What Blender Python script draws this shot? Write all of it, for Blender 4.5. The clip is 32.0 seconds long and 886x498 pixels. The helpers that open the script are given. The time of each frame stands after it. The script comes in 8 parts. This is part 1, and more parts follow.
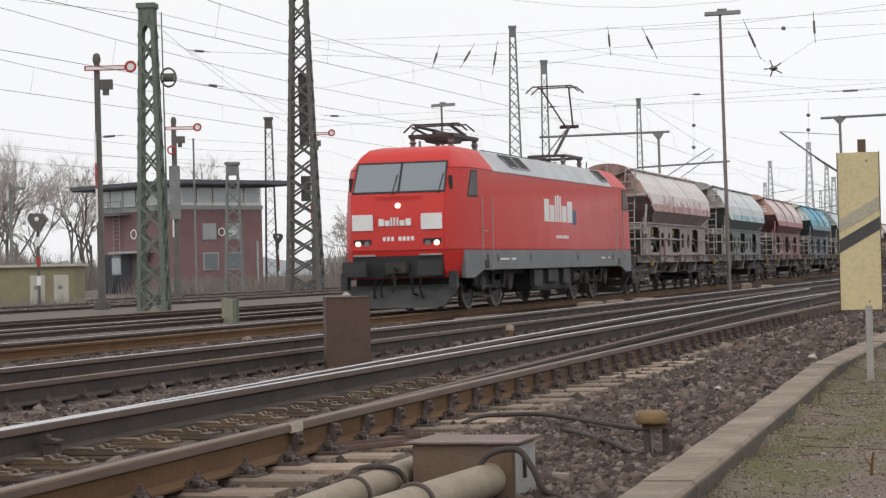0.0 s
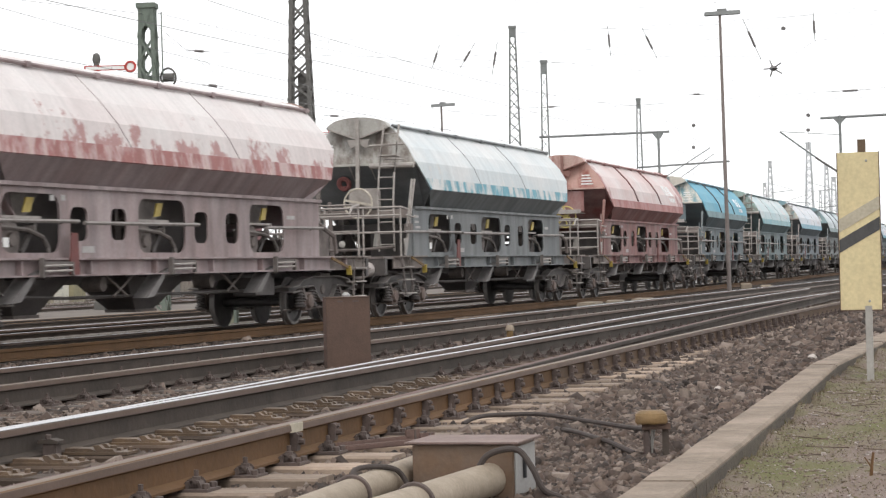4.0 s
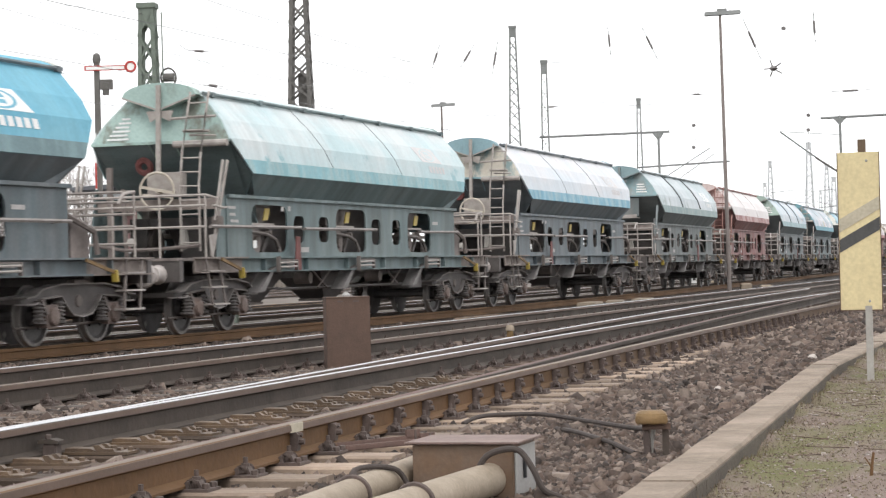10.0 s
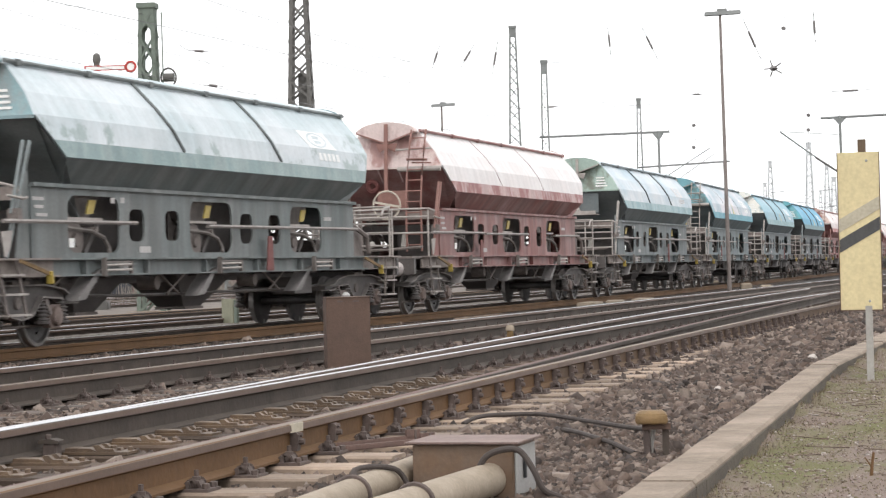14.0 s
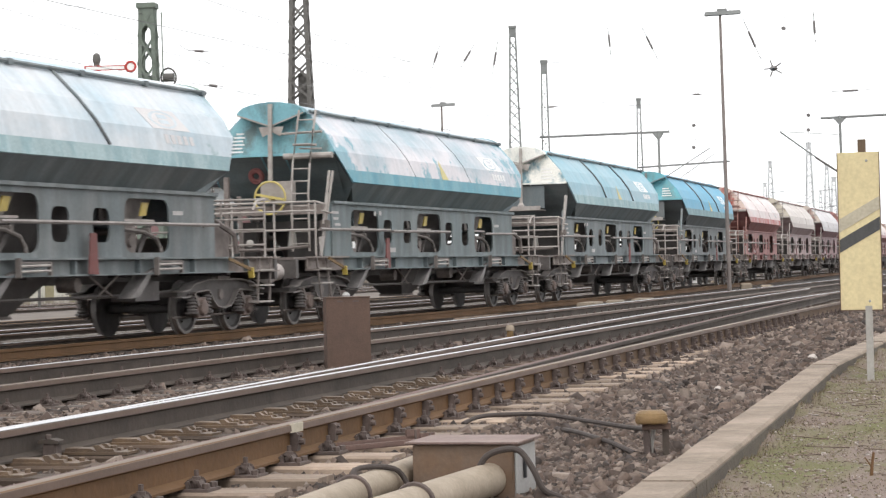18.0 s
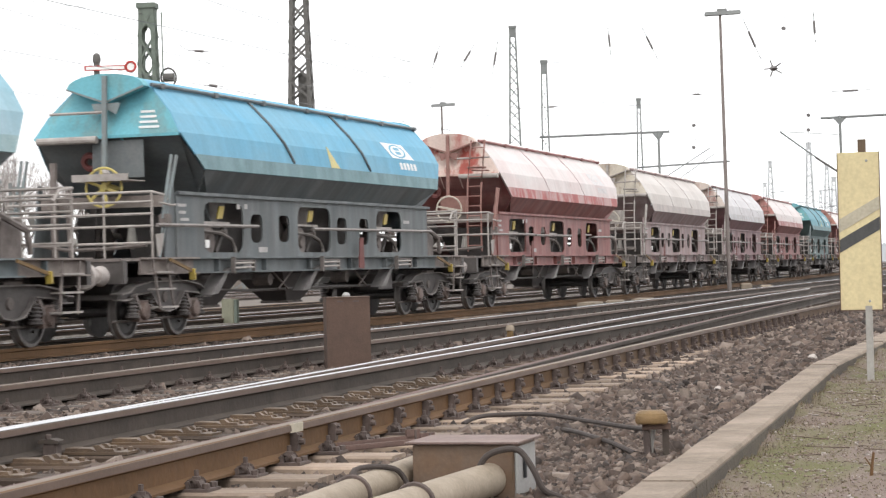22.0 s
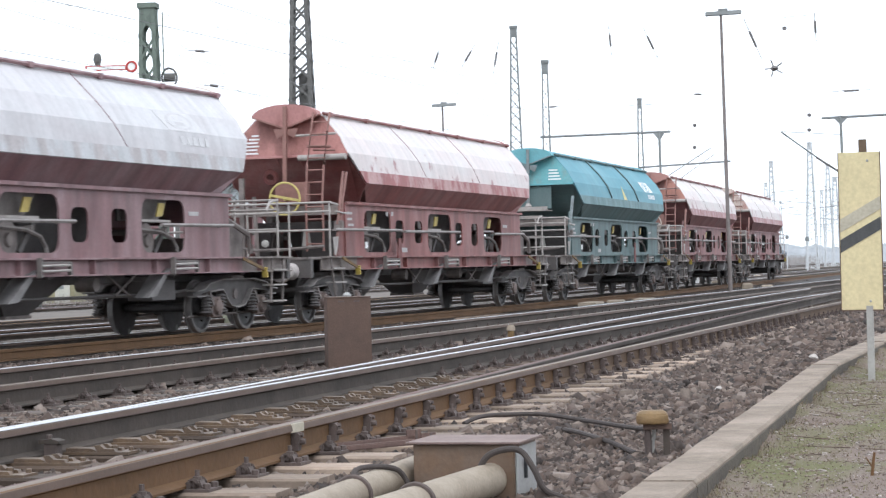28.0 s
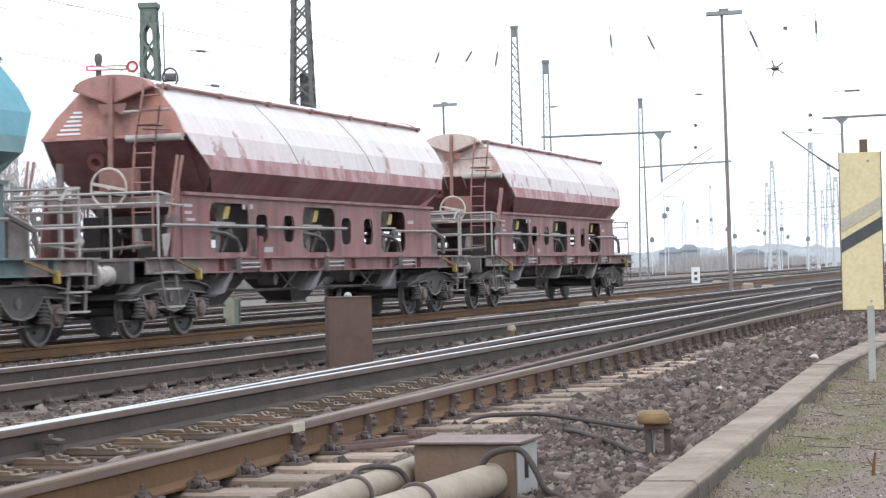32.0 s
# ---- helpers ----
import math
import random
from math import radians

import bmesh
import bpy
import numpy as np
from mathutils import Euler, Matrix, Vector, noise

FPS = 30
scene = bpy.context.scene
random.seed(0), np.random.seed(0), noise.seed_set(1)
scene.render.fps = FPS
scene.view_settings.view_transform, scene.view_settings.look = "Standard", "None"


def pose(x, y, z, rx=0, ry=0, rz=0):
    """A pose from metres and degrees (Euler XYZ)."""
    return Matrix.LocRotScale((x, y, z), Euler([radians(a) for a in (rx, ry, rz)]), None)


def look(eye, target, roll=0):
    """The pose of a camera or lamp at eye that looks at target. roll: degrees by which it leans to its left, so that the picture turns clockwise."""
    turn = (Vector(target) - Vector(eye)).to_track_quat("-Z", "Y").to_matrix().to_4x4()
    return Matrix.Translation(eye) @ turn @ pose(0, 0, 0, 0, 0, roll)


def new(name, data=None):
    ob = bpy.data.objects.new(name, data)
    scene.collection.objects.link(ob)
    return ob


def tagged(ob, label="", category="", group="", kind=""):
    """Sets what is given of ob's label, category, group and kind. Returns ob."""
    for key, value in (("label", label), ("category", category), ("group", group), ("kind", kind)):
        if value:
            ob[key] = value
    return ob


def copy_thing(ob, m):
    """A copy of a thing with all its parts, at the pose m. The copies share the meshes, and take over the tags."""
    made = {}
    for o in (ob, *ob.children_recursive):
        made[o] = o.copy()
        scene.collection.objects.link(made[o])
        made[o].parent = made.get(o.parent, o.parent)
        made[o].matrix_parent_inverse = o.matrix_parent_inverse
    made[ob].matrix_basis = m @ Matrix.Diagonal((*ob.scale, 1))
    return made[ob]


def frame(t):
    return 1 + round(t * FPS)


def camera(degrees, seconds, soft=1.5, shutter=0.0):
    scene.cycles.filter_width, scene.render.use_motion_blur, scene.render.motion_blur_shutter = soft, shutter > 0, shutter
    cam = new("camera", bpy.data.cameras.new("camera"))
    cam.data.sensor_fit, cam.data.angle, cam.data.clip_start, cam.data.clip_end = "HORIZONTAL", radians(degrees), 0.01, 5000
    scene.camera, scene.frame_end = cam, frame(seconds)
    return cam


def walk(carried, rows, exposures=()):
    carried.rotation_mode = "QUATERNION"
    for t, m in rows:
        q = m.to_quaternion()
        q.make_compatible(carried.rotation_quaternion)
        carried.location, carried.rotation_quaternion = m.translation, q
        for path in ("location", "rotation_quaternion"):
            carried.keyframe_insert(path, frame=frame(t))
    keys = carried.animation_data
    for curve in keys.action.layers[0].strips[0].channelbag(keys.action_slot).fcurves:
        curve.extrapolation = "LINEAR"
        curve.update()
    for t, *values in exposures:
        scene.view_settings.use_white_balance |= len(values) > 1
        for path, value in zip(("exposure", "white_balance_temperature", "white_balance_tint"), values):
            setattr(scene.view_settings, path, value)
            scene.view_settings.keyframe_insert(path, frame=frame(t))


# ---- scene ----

# Camera -------------------------------------------------------------
HC = 1.043
cam = camera(23.065, 32.0, soft=1.3, shutter=0.2)
YAW, PITCH, ROLL = 19.69, 0.507, -1.423


def eye_pose(shift):
    a, b = radians(YAW + shift), radians(PITCH)
    return look((0, 0, HC), (math.cos(a), math.sin(a), HC + math.tan(b)), ROLL)


walk(cam, [(0, eye_pose(0)), (5, eye_pose(-0.004)), (10, eye_pose(0)), (25, eye_pose(0.003)), (28, eye_pose(0.024)),
           (30, eye_pose(0.052)), (32, eye_pose(0.046))],
     exposures=[(0, -0.34, 6500, 10), (0.5, -0.22, 6500, 10), (1.0, -0.04, 6500, 10), (1.5, 0.02, 6500, 10), (2.0, 0.1, 6500, 10), (3.0, 0.16, 6500, 10), (6.0, 0.2, 6500, 10), (9.0, 0.37, 6500, 10),
                (12.0, 0.43, 6500, 10), (25.0, 0.47, 6500, 10), (27.5, 0.5, 5850, 8), (32.0, 0.5, 5850, 8)])

# Light: a bright overcast sky ---------------------------------------
world = bpy.data.worlds.new("sky")
scene.world = world
world.use_nodes = True
wn, wl = world.node_tree.nodes, world.node_tree.links
sky = wn.new("ShaderNodeTexSky")
sky.sky_type, sky.sun_disc = "NISHITA", False
sky.sun_elevation, sky.sun_rotation = radians(38), radians(-60)
grey = wn.new("ShaderNodeHueSaturation")
grey.inputs["Saturation"].default_value = 0.06
cover = wn.new("ShaderNodeMix")
cover.data_type = "RGBA"
cover.inputs["Factor"].default_value = 0.8
cover.inputs["B"].default_value = (11.0, 11.05, 11.2, 1)
wl.new(sky.outputs["Color"], grey.inputs["Color"])
wl.new(grey.outputs["Color"], cover.inputs["A"])
wl.new(cover.outputs["Result"], wn["Background"].inputs["Color"])
wn["Background"].inputs["Strength"].default_value = 0.12
sun = new("sun", bpy.data.lights.new("sun", "SUN"))
sun.data.energy, sun.data.angle, sun.data.color = 0.9, radians(25), (1, 0.96, 0.9)
sun.matrix_world = look((0, 0, 60), (38, 20, 0))


# Materials ----------------------------------------------------------
def surface(name, a, b=None, rough=0.7, metal=0.0, size=3.0, fine=40.0, bump=0.25, streak=None, spread=0.5, vary=0.0, amount=0.75, emit=0.0, bias=0.0, runs=0.0):
    """Two tones mixed by coarse and fine noise, in object space; streak stretches the pattern downwards; vary shifts tone by object."""
    m = bpy.data.materials.new(name)
    m.use_nodes = True
    n, l = m.node_tree.nodes, m.node_tree.links
    p = n["Principled BSDF"]
    b = b or tuple(0.6 * c for c in a)
    co = n.new("ShaderNodeTexCoord")
    info = n.new("ShaderNodeObjectInfo")
    shift = n.new("ShaderNodeVectorMath")
    shift.operation = "ADD"
    times = n.new("ShaderNodeVectorMath")
    times.operation = "SCALE"
    times.inputs[0].default_value = (37.0, 17.0, 53.0)
    l.new(info.outputs["Random"], times.inputs["Scale"])
    l.new(co.outputs["Object"], shift.inputs[0])
    l.new(times.outputs["Vector"], shift.inputs[1])
    mp = n.new("ShaderNodeMapping")
    mp.inputs["Scale"].default_value = streak or (1, 1, 1)
    l.new(shift.outputs["Vector"], mp.inputs["Vector"])
    big = n.new("ShaderNodeTexNoise")
    big.inputs["Scale"].default_value, big.inputs["Detail"].default_value, big.inputs["Roughness"].default_value = size, 8, 0.66
    small = n.new("ShaderNodeTexNoise")
    small.inputs["Scale"].default_value, small.inputs["Detail"].default_value = fine, 3
    l.new(mp.outputs["Vector"], big.inputs["Vector"])
    l.new(shift.outputs["Vector"], small.inputs["Vector"])
    ramp = n.new("ShaderNodeMapRange")
    ramp.inputs["From Min"].default_value, ramp.inputs["From Max"].default_value = 0.45 - 0.32 * spread + bias, 0.5 + 0.32 * spread + bias
    ramp.inputs["To Max"].default_value = amount
    l.new(big.outputs["Fac"], ramp.inputs["Value"])
    mix = n.new("ShaderNodeMix")
    mix.data_type = "RGBA"
    mix.inputs["A"].default_value, mix.inputs["B"].default_value = (*a, 1), (*b, 1)
    l.new(ramp.outputs["Result"], mix.inputs["Factor"])
    hsv = n.new("ShaderNodeHueSaturation")
    l.new(mix.outputs["Result"], hsv.inputs["Color"])
    val = n.new("ShaderNodeMapRange")
    val.inputs["To Min"].default_value, val.inputs["To Max"].default_value = 0.78, 1.2
    l.new(small.outputs["Fac"], val.inputs["Value"])
    if vary:
        tone = n.new("ShaderNodeMapRange")
        tone.inputs["To Min"].default_value, tone.inputs["To Max"].default_value = 1 - vary, 1 + vary
        l.new(info.outputs["Random"], tone.inputs["Value"])
        both = n.new("ShaderNodeMath")
        both.operation = "MULTIPLY"
        l.new(val.outputs["Result"], both.inputs[0])
        l.new(tone.outputs["Result"], both.inputs[1])
        l.new(both.outputs["Value"], hsv.inputs["Value"])
    else:
        l.new(val.outputs["Result"], hsv.inputs["Value"])
    if runs:
        # rain streaks: narrow along the body, long downwards
        mq = n.new("ShaderNodeMapping")
        mq.inputs["Scale"].default_value = (2.6, 0.5, 0.45)
        l.new(shift.outputs["Vector"], mq.inputs["Vector"])
        rn = n.new("ShaderNodeTexNoise")
        rn.inputs["Scale"].default_value, rn.inputs["Detail"].default_value = 1.0, 5
        l.new(mq.outputs["Vector"], rn.inputs["Vector"])
        rv = n.new("ShaderNodeMapRange")
        rv.inputs["From Min"].default_value, rv.inputs["From Max"].default_value = 0.35, 0.65
        rv.inputs["To Min"].default_value, rv.inputs["To Max"].default_value = 1 - runs, 1 + 0.5 * runs
        l.new(rn.outputs["Fac"], rv.inputs["Value"])
        mul = n.new("ShaderNodeMath")
        mul.operation = "MULTIPLY"
        l.new(val.outputs["Result"], mul.inputs[0])
        l.new(rv.outputs["Result"], mul.inputs[1])
        l.new(mul.outputs["Value"], hsv.inputs["Value"])
    l.new(hsv.outputs["Color"], p.inputs["Base Color"])
    p.inputs["Metallic"].default_value = metal
    rr = n.new("ShaderNodeMapRange")
    rr.inputs["To Min"].default_value, rr.inputs["To Max"].default_value = max(0.05, rough - 0.15), min(1, rough + 0.15)
    l.new(big.outputs["Fac"], rr.inputs["Value"])
    l.new(rr.outputs["Result"], p.inputs["Roughness"])
    if bump:
        bp = n.new("ShaderNodeBump")
        bp.inputs["Strength"].default_value, bp.inputs["Distance"].default_value = bump, 0.01
        l.new(small.outputs["Fac"], bp.inputs["Height"])
        l.new(bp.outputs["Normal"], p.inputs["Normal"])
    if emit:
        p.inputs["Emission Color"].default_value = (*a, 1)
        p.inputs["Emission Strength"].default_value = emit
    return m


def stones_material(name, tones, rough=0.9):
    """Loose stones: one tone for each stone, by island."""
    m = bpy.data.materials.new(name)
    m.use_nodes = True
    n, l = m.node_tree.nodes, m.node_tree.links
    p = n["Principled BSDF"]
    geo = n.new("ShaderNodeNewGeometry")
    ramp = n.new("ShaderNodeValToRGB")
    els = ramp.color_ramp.elements
    els[0].color, els[1].color = (*tones[0], 1), (*tones[-1], 1)
    for i, c in enumerate(tones[1:-1], 1):
        els.new(i / (len(tones) - 1)).color = (*c, 1)
    co = n.new("ShaderNodeTexCoord")
    no = n.new("ShaderNodeTexNoise")
    no.inputs["Scale"].default_value, no.inputs["Detail"].default_value = 60, 4
    l.new(co.outputs["Object"], no.inputs["Vector"])
    l.new(geo.outputs["Random Per Island"], ramp.inputs["Fac"])
    hsv = n.new("ShaderNodeHueSaturation")
    v = n.new("ShaderNodeMapRange")
    v.inputs["To Min"].default_value, v.inputs["To Max"].default_value = 0.6, 1.4
    l.new(no.outputs["Fac"], v.inputs["Value"])
    l.new(v.outputs["Result"], hsv.inputs["Value"])
    l.new(ramp.outputs["Color"], hsv.inputs["Color"])
    l.new(hsv.outputs["Color"], p.inputs["Base Color"])
    p.inputs["Roughness"].default_value = rough
    return m


def glass(name, tint, rough=0.08):
    m = bpy.data.materials.new(name)
    m.use_nodes = True
    p = m.node_tree.nodes["Principled BSDF"]
    p.inputs["Base Color"].default_value = (*tint, 1)
    p.inputs["Roughness"].default_value = rough
    p.inputs["Specular IOR Level"].default_value = 0.8
    return m


# Ground tone is darkened to stand for shade in gaps between stones.
GROUND = surface("ballast_ground_gap_shade", (0.040, 0.031, 0.027), (0.022, 0.018, 0.016), rough=0.95, size=1.3, fine=28, bump=1.0, spread=0.6)
YARD = surface("yard_ground", (0.175, 0.148, 0.128), (0.085, 0.070, 0.058), rough=0.95, size=0.7, fine=9, bump=0.8, spread=0.7, amount=0.9)
EARTH = surface("earth", (0.172, 0.128, 0.104), (0.112, 0.110, 0.034), rough=1.0, size=1.1, fine=70, bump=1.0, spread=0.16, amount=0.9, bias=0.045, streak=(0.55, 1.3, 1))
BALLAST = stones_material("ballast_stones", [(0.027, 0.020, 0.017), (0.112, 0.079, 0.064), (0.043, 0.032, 0.027), (0.160, 0.117, 0.094), (0.088, 0.060, 0.046), (0.031, 0.024, 0.021), (0.127, 0.090, 0.072), (0.24, 0.19, 0.158), (0.062, 0.046, 0.037)])
GRASS = stones_material("grass_blades", [(0.19, 0.145, 0.10), (0.27, 0.21, 0.165), (0.135, 0.13, 0.045), (0.23, 0.172, 0.138), (0.17, 0.13, 0.10)])
RUST = surface("rail_rust", (0.158, 0.076, 0.026), (0.072, 0.041, 0.018), rough=0.8, size=1.2, fine=25, bump=0.3, spread=0.8)
RUST_DARK = surface("rail_dark", (0.075, 0.056, 0.044), (0.034, 0.027, 0.022), rough=0.8, size=1.5, fine=25, bump=0.3)
POLISH = surface("polished_steel", (0.66, 0.66, 0.68), (0.50, 0.49, 0.49), rough=0.5, metal=1.0, size=2, fine=60, bump=0.05)
BLADETOP = surface("blade_rail_top", (0.125, 0.058, 0.045), (0.075, 0.042, 0.034), rough=0.65, metal=0.1, size=2, fine=60, bump=0.1)
HEADSIDE = surface("worn_rail_head", (0.135, 0.088, 0.066), (0.085, 0.055, 0.040), rough=0.6, size=2, fine=60, bump=0.1)
DULLTOP = surface("dull_rail_top", (0.180, 0.136, 0.098), (0.12, 0.082, 0.056), rough=0.55, metal=0.1, size=2, fine=60, bump=0.1)
RAILBROWN = surface("rail_brown", (0.128, 0.074, 0.038), (0.060, 0.040, 0.028), rough=0.8, size=1.4, fine=25, bump=0.3, spread=0.8)
RUSTTOP = surface("rusty_rail_top", (0.30, 0.155, 0.06), (0.20, 0.115, 0.06), rough=0.7, size=2, fine=60, bump=0.1)
WOODTIE = surface("weathered_sleeper", (0.37, 0.285, 0.220), (0.19, 0.138, 0.102), rough=0.9, size=2.5, fine=30, bump=0.6, streak=(5, 1, 1), vary=0.35)
# Between the rails: grease, darkened more for shade around the slide chairs.
for node in [WOODTIE.node_tree.nodes["Principled BSDF"]]:
    n, l = WOODTIE.node_tree.nodes, WOODTIE.node_tree.links
    tone = node.inputs["Base Color"].links[0].from_socket
    where, across, size_, oil_shade, stain_shade = n.new("ShaderNodeTexCoord"), n.new("ShaderNodeSeparateXYZ"), n.new("ShaderNodeMath"), n.new("ShaderNodeMapRange"), n.new("ShaderNodeMix")
    size_.operation, stain_shade.data_type, stain_shade.blend_type = "ABSOLUTE", "RGBA", "MULTIPLY"
    oil_shade.inputs["From Min"].default_value, oil_shade.inputs["From Max"].default_value, oil_shade.inputs["To Min"].default_value, oil_shade.inputs["To Max"].default_value = 0.72, 0.86, 1.0, 0.0
    stain_shade.inputs["B"].default_value = (0.24, 0.21, 0.19, 1)
    l.new(where.outputs["Object"], across.inputs["Vector"])
    l.new(across.outputs["Y"], size_.inputs[0])
    l.new(size_.outputs["Value"], oil_shade.inputs["Value"])
    l.new(oil_shade.outputs["Result"], stain_shade.inputs["Factor"])
    l.new(tone, stain_shade.inputs["A"])
    l.new(stain_shade.outputs["Result"], node.inputs["Base Color"])
DARKTIE = surface("dark_sleeper", (0.12, 0.095, 0.08), (0.06, 0.05, 0.045), rough=0.9, size=2.5, fine=30, bump=0.6, vary=0.25)
GREYTIE = surface("grey_sleeper", (0.26, 0.235, 0.215), (0.15, 0.135, 0.12), rough=0.9, size=2.5, fine=30, bump=0.4)
CLIP = surface("fastening_steel", (0.125, 0.092, 0.080), (0.055, 0.042, 0.038), rough=0.75, size=8, fine=60, bump=0.3)
CHAIR = surface("slide_chair_steel", (0.155, 0.102, 0.062), (0.065, 0.047, 0.037), rough=0.55, size=8, fine=60, bump=0.3, vary=0.3)
CONCRETE = surface("kerb_concrete", (0.320, 0.250, 0.196), (0.155, 0.122, 0.090), rough=0.92, size=2.2, fine=38, bump=0.9, spread=0.45, amount=0.85)
# Soil on the kerb side, darkened further for shade from the grass.
KERBSOILSHADE = surface("soiled_shaded_concrete", (0.050, 0.039, 0.031), (0.115, 0.095, 0.070), rough=1.0, size=2.5, fine=40, bump=0.9)
PIPE = surface("pipe_cover", (0.345, 0.283, 0.215), (0.21, 0.168, 0.122), rough=0.7, size=5, fine=60, bump=0.2)
BOXRUST = surface("rusty_sheet", (0.118, 0.070, 0.050), (0.072, 0.047, 0.037), rough=0.75, size=3, fine=60, bump=0.25)
BOXTOP = surface("cover_sheet", (0.215, 0.145, 0.125), (0.13, 0.09, 0.078), rough=0.65, size=5, fine=60, bump=0.15)
BOXBROWN = surface("rust_washed_sheet", (0.145, 0.108, 0.084), (0.16, 0.092, 0.050), rough=0.7, size=2.2, fine=50, bump=0.2, spread=0.3, amount=0.7, bias=0.05)
ZINC = surface("galvanised_sheet", (0.40, 0.40, 0.39), (0.28, 0.27, 0.26), rough=0.5, metal=0.4, size=6, fine=60, bump=0.1)
CABLE = surface("cable_rubber", (0.075, 0.060, 0.054), rough=0.95, fine=60)
RODRED = surface("rod_rust", (0.150, 0.090, 0.074), (0.085, 0.055, 0.046), rough=0.7, size=6, fine=60, bump=0.2)
OCHRE = surface("ochre_cap", (0.225, 0.135, 0.05), (0.10, 0.066, 0.034), rough=0.7, size=9, fine=70)
SIGNY = surface("sign_yellow", (0.66, 0.565, 0.33), (0.60, 0.50, 0.29), rough=0.55, size=3, fine=30, bump=0.05)
SIGNB = surface("sign_black", (0.05, 0.05, 0.05), (0.08, 0.08, 0.08), rough=0.55, size=8)
SIGNG = surface("sign_grey", (0.48, 0.43, 0.33), (0.40, 0.36, 0.28), rough=0.6, size=8)
POSTGREY = surface("grey_post", (0.40, 0.38, 0.35), (0.28, 0.27, 0.25), rough=0.7, size=5)
# Mast tones are raised to take in the haze of distance.
MASTGREEN = surface("mast_green", (0.17, 0.205, 0.17), (0.10, 0.12, 0.10), rough=0.75, size=2, fine=20)
MASTGREY = surface("mast_grey", (0.25, 0.265, 0.26), (0.17, 0.175, 0.17), rough=0.7, size=2, fine=20)
MASTDARK = surface("mast_dark", (0.145, 0.14, 0.13), (0.09, 0.085, 0.08), rough=0.7, size=2, fine=20)
# Far masts: haze of distance is mixed into the grey.
MASTHAZE = surface("mast_haze", (0.60, 0.615, 0.625), (0.50, 0.515, 0.525), rough=0.7, size=2, fine=20)
WIRE = surface("wire", (0.16, 0.16, 0.16), rough=0.6, bump=0)
# Insulator tone is lifted for haze over the far wires.
INSUL = surface("insulator_brown", (0.17, 0.155, 0.15), rough=0.4, bump=0)
WHITE = surface("white_paint", (0.88, 0.88, 0.87), (0.78, 0.77, 0.75), rough=0.45, size=3, fine=3, bump=0)
REDPAINT = surface("signal_red", (0.50, 0.05, 0.04), (0.35, 0.05, 0.04), rough=0.5, size=3)
# Brick tone is lightened for the haze in front of it.
BRICK = surface("signal_box_brick", (0.265, 0.150, 0.150), (0.20, 0.122, 0.122), rough=0.9, size=0.8, fine=12, bump=0.3)
PANELG = surface("pale_panel", (0.42, 0.44, 0.44), (0.34, 0.35, 0.35), rough=0.7, size=1)
ROOFDARK = surface("roof_edge", (0.055, 0.06, 0.07), (0.04, 0.042, 0.05), rough=0.7, size=1)
GLASSDARK = glass("window_glass", (0.20, 0.22, 0.23), 0.15)
# Pane colour is pale to stand for bright sky in the windows.
GLASSSKY = glass("sky_bright_window_glass", (0.52, 0.57, 0.59), 0.12)
HUT = surface("hut_render", (0.30, 0.27, 0.16), (0.22, 0.20, 0.13), rough=0.9, size=1.5, fine=20)
BARK = surface("bark", (0.20, 0.18, 0.17), (0.135, 0.12, 0.115), rough=0.95, size=4, fine=30)
# Twig and scrub tones carry haze too, lighter than the bare wood.
TWIG = surface("twigs", (0.42, 0.385, 0.365), (0.32, 0.29, 0.275), rough=0.95, fine=30)
SCRUB = surface("bare_scrub", (0.28, 0.245, 0.215), (0.20, 0.18, 0.155), rough=1.0, size=1.2, fine=9, bump=0)
# Far things: distance haze is painted into their pale tones.
HAZEWOOD = surface("far_woods", (0.56, 0.585, 0.615), (0.44, 0.465, 0.495), rough=1.0, size=0.02, fine=0.3, bump=0)
HAZEBUILD = surface("far_buildings", (0.33, 0.36, 0.40), (0.26, 0.285, 0.32), rough=0.9, size=0.2, fine=2)
HAZESCRUB = surface("far_scrub", (0.40, 0.375, 0.36), (0.30, 0.28, 0.27), rough=1.0, size=0.2, fine=2, bump=0)
YELLOW = surface("yellow_paint", (0.50, 0.37, 0.07), (0.34, 0.26, 0.07), rough=0.5, size=10)

# train paints
LRED = surface("loco_red", (0.62, 0.026, 0.018), (0.54, 0.028, 0.022), rough=0.46, size=0.7, fine=30, bump=0.02, spread=0.9)
LGREY = surface("loco_grey", (0.155, 0.165, 0.18), (0.12, 0.125, 0.13), rough=0.45, size=1.2, fine=30, bump=0.03)
LSILVER = surface("loco_roof_silver", (0.50, 0.51, 0.53), (0.36, 0.37, 0.39), rough=0.4, metal=0.2, size=1.0, fine=20, bump=0.05)
# Both underframe tones are raised to stand for glare over the grime.
UNDER = surface("underframe_grime_glare", (0.112, 0.098, 0.093), (0.054, 0.048, 0.045), rough=0.6, size=3, fine=30, bump=0.3)
UNDERB = surface("underframe_brown", (0.25, 0.214, 0.198), (0.086, 0.074, 0.068), rough=0.85, size=3, fine=30, bump=0.3)
STEELW = surface("wheel_steel", (0.085, 0.078, 0.076), (0.05, 0.046, 0.044), rough=0.6, metal=0.3, size=5, fine=30)
WHEELRIM = surface("wheel_rim", (0.24, 0.22, 0.21), (0.13, 0.12, 0.115), rough=0.5, metal=0.3, size=6)
BLACKP = surface("black_rubber", (0.022, 0.022, 0.024), rough=0.6)
WINDSCREEN = glass("windscreen", (0.22, 0.25, 0.27), 0.12)
